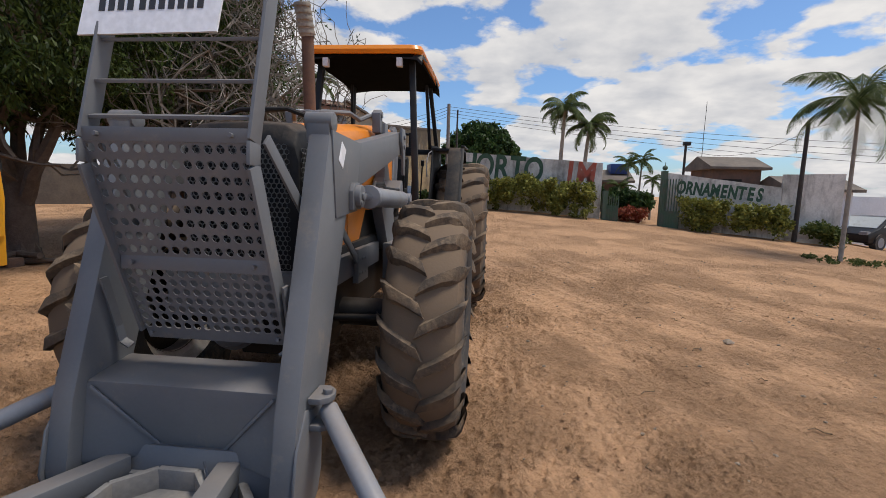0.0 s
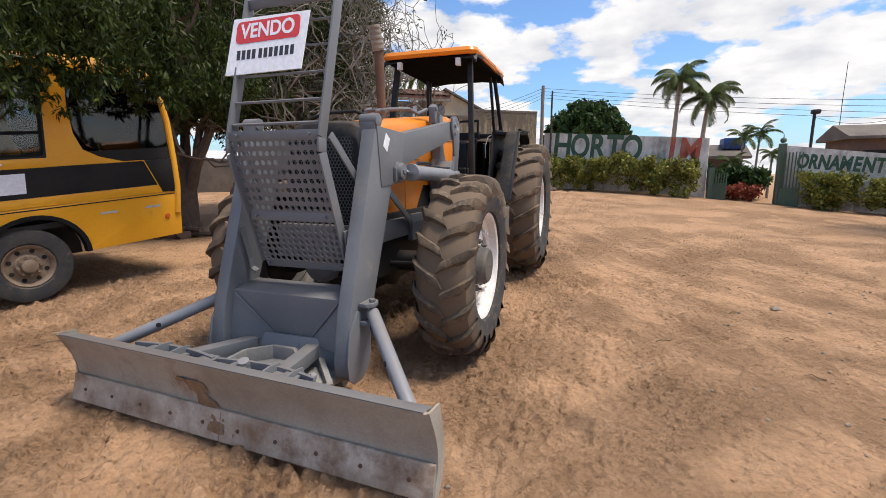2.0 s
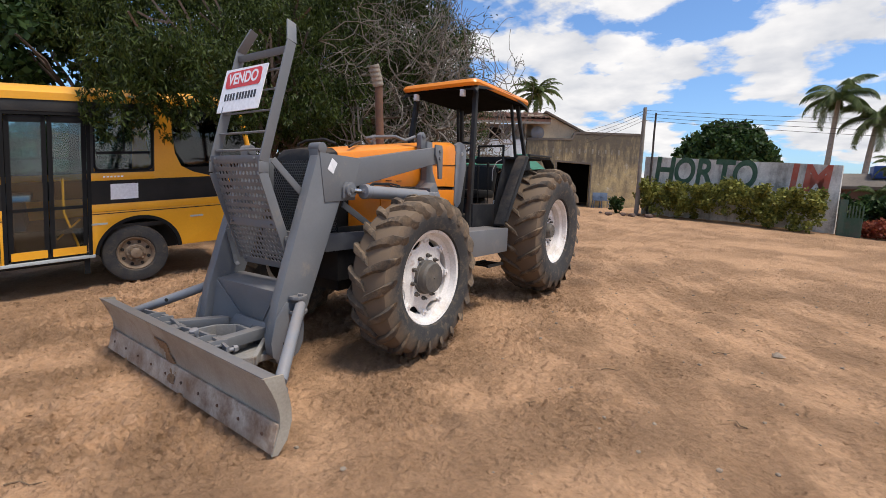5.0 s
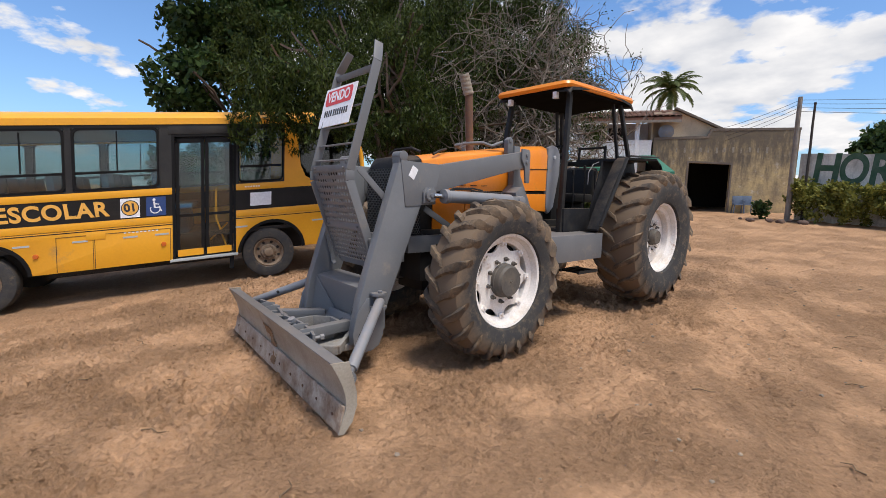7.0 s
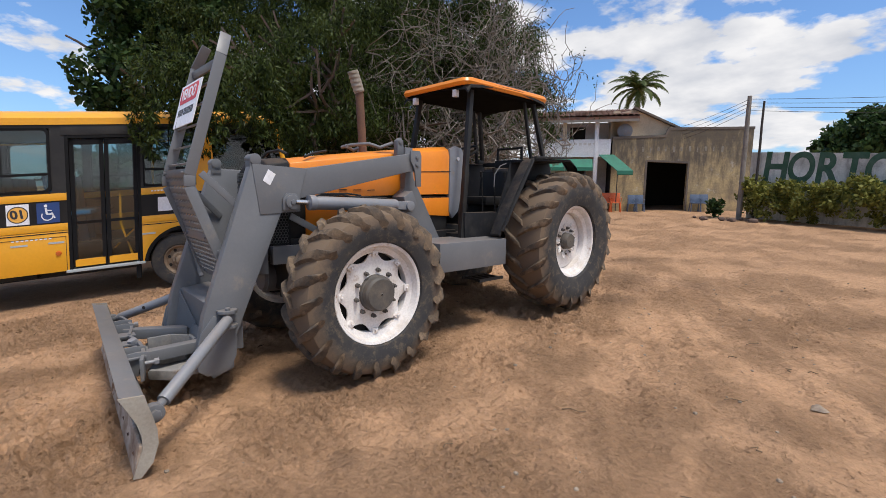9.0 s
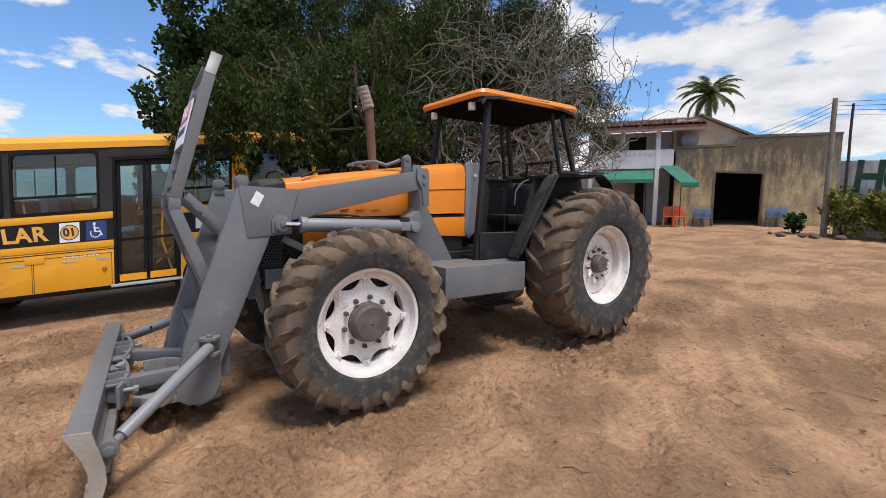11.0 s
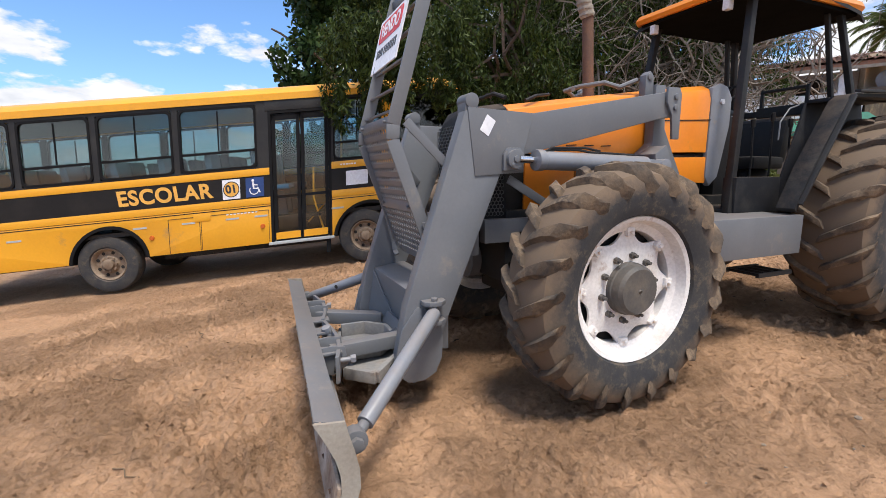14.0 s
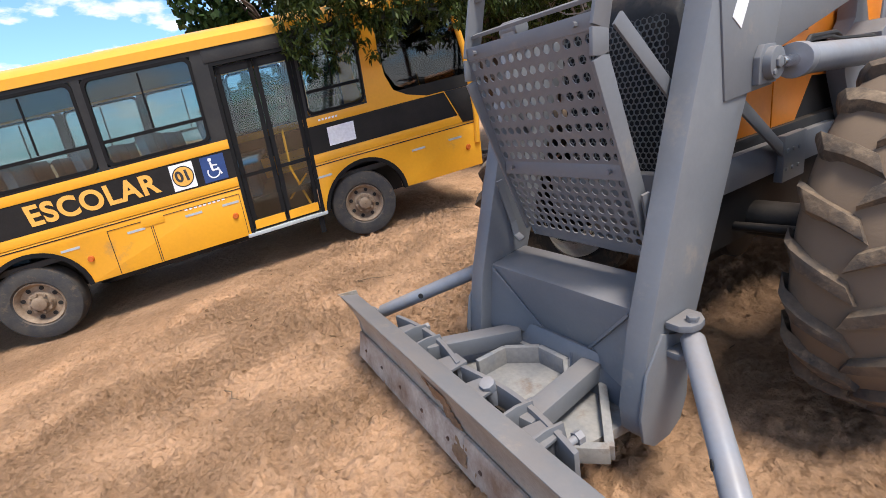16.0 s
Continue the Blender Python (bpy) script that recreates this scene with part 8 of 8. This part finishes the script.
hedge("hedge", (-0.65, 15.9), (4.85, 14.4), 0.8, 1.3, "low yellow-green hedge growing along the painted wall", 5, count=90)
hedge("hedge", (7.6, 13.5), (8.85, 13.2), 0.6, 1.1, "yellow-green shrub in front of the garden wall", 6, count=80)
hedge("hedge", (9.1, 13.15), (10.5, 12.8), 0.6, 1.0, "yellow-green shrub in front of the garden wall", 8, count=80)
hedge("shrub", (5.4, 16.0), (7.15, 15.4), 0.9, 1.0, "dark green garden shrubs behind the gate", 9, M_LEAF2, 70, 0.14)
hedge("flower_bed", (5.7, 14.9), (6.75, 14.6), 0.5, 0.35, "red-leaved low plants at the gate", 10, M_FLOWER, 60, 0.09)
hedge("shrub", (-12.0, 11.7), (-7.0, 14.4), 0.9, 0.45, "rough green weeds along the back wall", 11, M_GRASS, 90, 0.16)
hedge("weeds", (8.6, 8.6), (11.2, 8.5), 0.9, 0.05, "patch of low weeds at the palm's foot", 12, M_GRASS, 24, 0.045, 0.25)
hedge("thicket", (-9.6, -0.8), (-8.9, 4.2), 1.6, 2.2, "dense dark thicket growing behind the bus", 14, M_LEAF2, 80, 0.19, 2.0)
hedge("shrub", (-1.75, 16.3), (-1.25, 16.0), 0.25, 0.55, "straggly dark plants at the foot of the pole", 16, M_LEAF2, 26, 0.12, 0.55)
for k in range(9):
    sx_, sy_ = -1.9 + 0.24 * k + 0.1 * (k % 2), 15.45 - 0.25 * (k % 3)
    bm = bmesh.new()
    bmesh.ops.create_icosphere(bm, subdivisions=2, radius=0.07 + 0.025 * (k % 3))
    for v in bm.verts:
        v.co *= 1 + 0.35 * noise.noise(v.co * 9 + Vector((k, 0, 0)))
        v.co.z *= 0.7
    rb = tagged(part("rubble", bm, M_BRICK), "lump of broken masonry at the pole's foot", "stone", group="rubble at the pole")
    rb.location = (sx_, sy_, gz(sx_, sy_) + 0.05)
hedge("weeds", (11.0, 12.6), (11.9, 12.4), 0.5, 0.5, "low bush before the white wall", 13, M_GRASS, 60, 0.10)


# ---- loose things on the ground ----
def scatter(name, n, lo, hi, size, mat, label, seed, flat=0.6, where=None):
    """Many small, squashed, turned lumps in one mesh."""
    rg = np.random.default_rng(seed)
    g = (1 + 5 ** 0.5) / 2
    ico = np.array([(-1, g, 0), (1, g, 0), (-1, -g, 0), (1, -g, 0), (0, -1, g), (0, 1, g), (0, -1, -g), (0, 1, -g), (g, 0, -1), (g, 0, 1), (-g, 0, -1), (-g, 0, 1)]) / 3.8
    tri = ((0, 11, 5), (0, 5, 1), (0, 1, 7), (0, 7, 10), (0, 10, 11), (1, 5, 9), (5, 11, 4), (11, 10, 2), (10, 7, 6), (7, 1, 8), (3, 9, 4), (3, 4, 2), (3, 2, 6), (3, 6, 8), (3, 8, 9), (4, 9, 5), (2, 4, 11), (6, 2, 10), (8, 6, 7), (9, 8, 1))
    verts, fcs = [], []
    for k in range(n):
        x, y = lo[0] + (hi[0] - lo[0]) * rg.random(), lo[1] + (hi[1] - lo[1]) * rg.random()
        if where and rg.random() > where(x, y):
            continue
        s = size * (0.4 + rg.random() ** 3 * 1.8)
        w = ico * (0.75 + 0.5 * rg.random((12, 1))) * np.array([s, s * (0.6 + 0.4 * rg.random()), s * flat])
        a = rg.random() * 6.283
        rot = np.array([[math.cos(a), -math.sin(a), 0], [math.sin(a), math.cos(a), 0], [0, 0, 1]])
        b0 = len(verts)
        verts += (w @ rot.T + np.array([x, y, gz(x, y) + rut(x, y) + s * 0.12])).tolist()
        fcs += [tuple(b0 + i for i in f) for f in tri]
    return tagged(raw(name, verts, fcs, mat), label, "gravel", kind="stuff")


def churned(x, y):
    """Loose soil lies thick round the machine and towards the bus, thinly on the wheel tracks."""
    return max(0.0, min(1.0, 0.5 + 0.9 * noise.noise(Vector((x * 0.8, y * 0.8, 4))) + (0.25 if x < 1.2 else -0.15)))


scatter("pebbles", 700, (1.2, -4.0), (6.5, 7.0), 0.020, M_STONE, "small pale pebbles strewn over the sand", 21)
scatter("soil_crumbs", 18000, (-4.6, -3.9), (5.6, 6.5), 0.015, M_GROUND, "crumbs and clods of dry earth on the yard", 22, 0.55, churned)
pts, faces = leaf_cloud(np.random.default_rng(41), [(x, y, gz(x, y) + 0.015) for x, y in [(-4.3 + 4.6 * u, -2.5 + 8.5 * v) for u, v in np.random.default_rng(42).random((520, 2))]], [0.012] * 520, 1, 0.075, 0.0, 0.16)
pts[:, 2] = np.repeat(np.array([gz(*q[:2]) + rut(*q[:2]) for q in pts[::4]]), 4) + 0.006 + 0.25 * (pts[:, 2] - np.repeat(pts[::4, 2], 4)).clip(0, 0.04)
tagged(leaf_object("leaf_litter", pts, faces, M_LITTER), "dry fallen leaves and pods scattered on the sand", "litter", kind="stuff")
stone = tagged(raw("stone", [(0.06, 0, 0), (0.02, 0.05, 0), (-0.05, 0.03, 0), (-0.04, -0.05, 0), (0.03, -0.04, 0), (0.0, 0.0, 0.035), (-0.02, 0.01, 0.03)], [(0, 1, 5), (1, 2, 6), (1, 6, 5), (2, 3, 6), (3, 4, 5), (3, 5, 6), (4, 0, 5)], M_STONE), "single grey stone lying on the sand", "stone")
stone.location = (3.55, 1.85, gz(3.55, 1.85) + rut(3.55, 1.85) + 0.004)
for k, (x, y, a, L) in enumerate(((2.4, 0.6, 30, 0.16), (-2.6, -0.9, 60, 0.35), (-2.9, 0.2, 110, 0.5), (3.13, 1.54, 38, 0.16), (2.87, 2.42, 45, 0.09), (3.27, 2.45, 110, 0.08), (3.41, 2.55, 20, 0.07), (3.19, 3.10, 60, 0.06), (3.39, 0.98, 150, 0.06), (0.4, -2.6, 40, 0.18), (-3.6, 0.9, 20, 0.3), (0.85, 2.05, 70, 0.12), (1.5, -2.2, 140, 0.2), (-1.6, -2.4, 15, 0.22), (2.1, -0.3, 95, 0.1), (-2.2, 1.2, 35, 0.3), (2.9, 3.0, 60, 0.2), (-0.9, -2.9, 80, 0.16), (3.3, 0.2, 150, 0.12))):
    bm = bmesh.new()
    pipe(bm, [(-L / 2, 0, 0.008), (-L / 6, 0.02, 0.012), (L / 5, -0.015, 0.014), (L / 2, 0.02, 0.006)], 0.005, 5, 0.003)
    tw = tagged(part("twig", bm, M_STICK), "thin dry twig on the sand", "twig", group="twigs")
    tw.matrix_world = Matrix.Translation((x, y, gz(x, y) + rut(x, y))) @ pose(0, 0, 0, 0, 0, a)
rngs = np.random.default_rng(31)
for k in range(7):
    bm = bmesh.new()
    L = 0.3 + 0.25 * rngs.random()
    rod(bm, (-L, 0, 0.05), (L, 0, 0.06), 0.05, 0.04, seg=8)
    st_x, st_y = TX + 0.2 + 0.5 * (rngs.random() - 0.5), TY - 0.45 + 0.3 * rngs.random()
    lg = tagged(part("log", bm, M_BARK), "short cut log at the tree's foot", "log", group="logs")
    lg.matrix_world = Matrix.Translation((st_x, st_y, gz(st_x, st_y) + 0.05 * (k % 3))) @ pose(0, 0, 0, 0, 0, 180 * rngs.random())
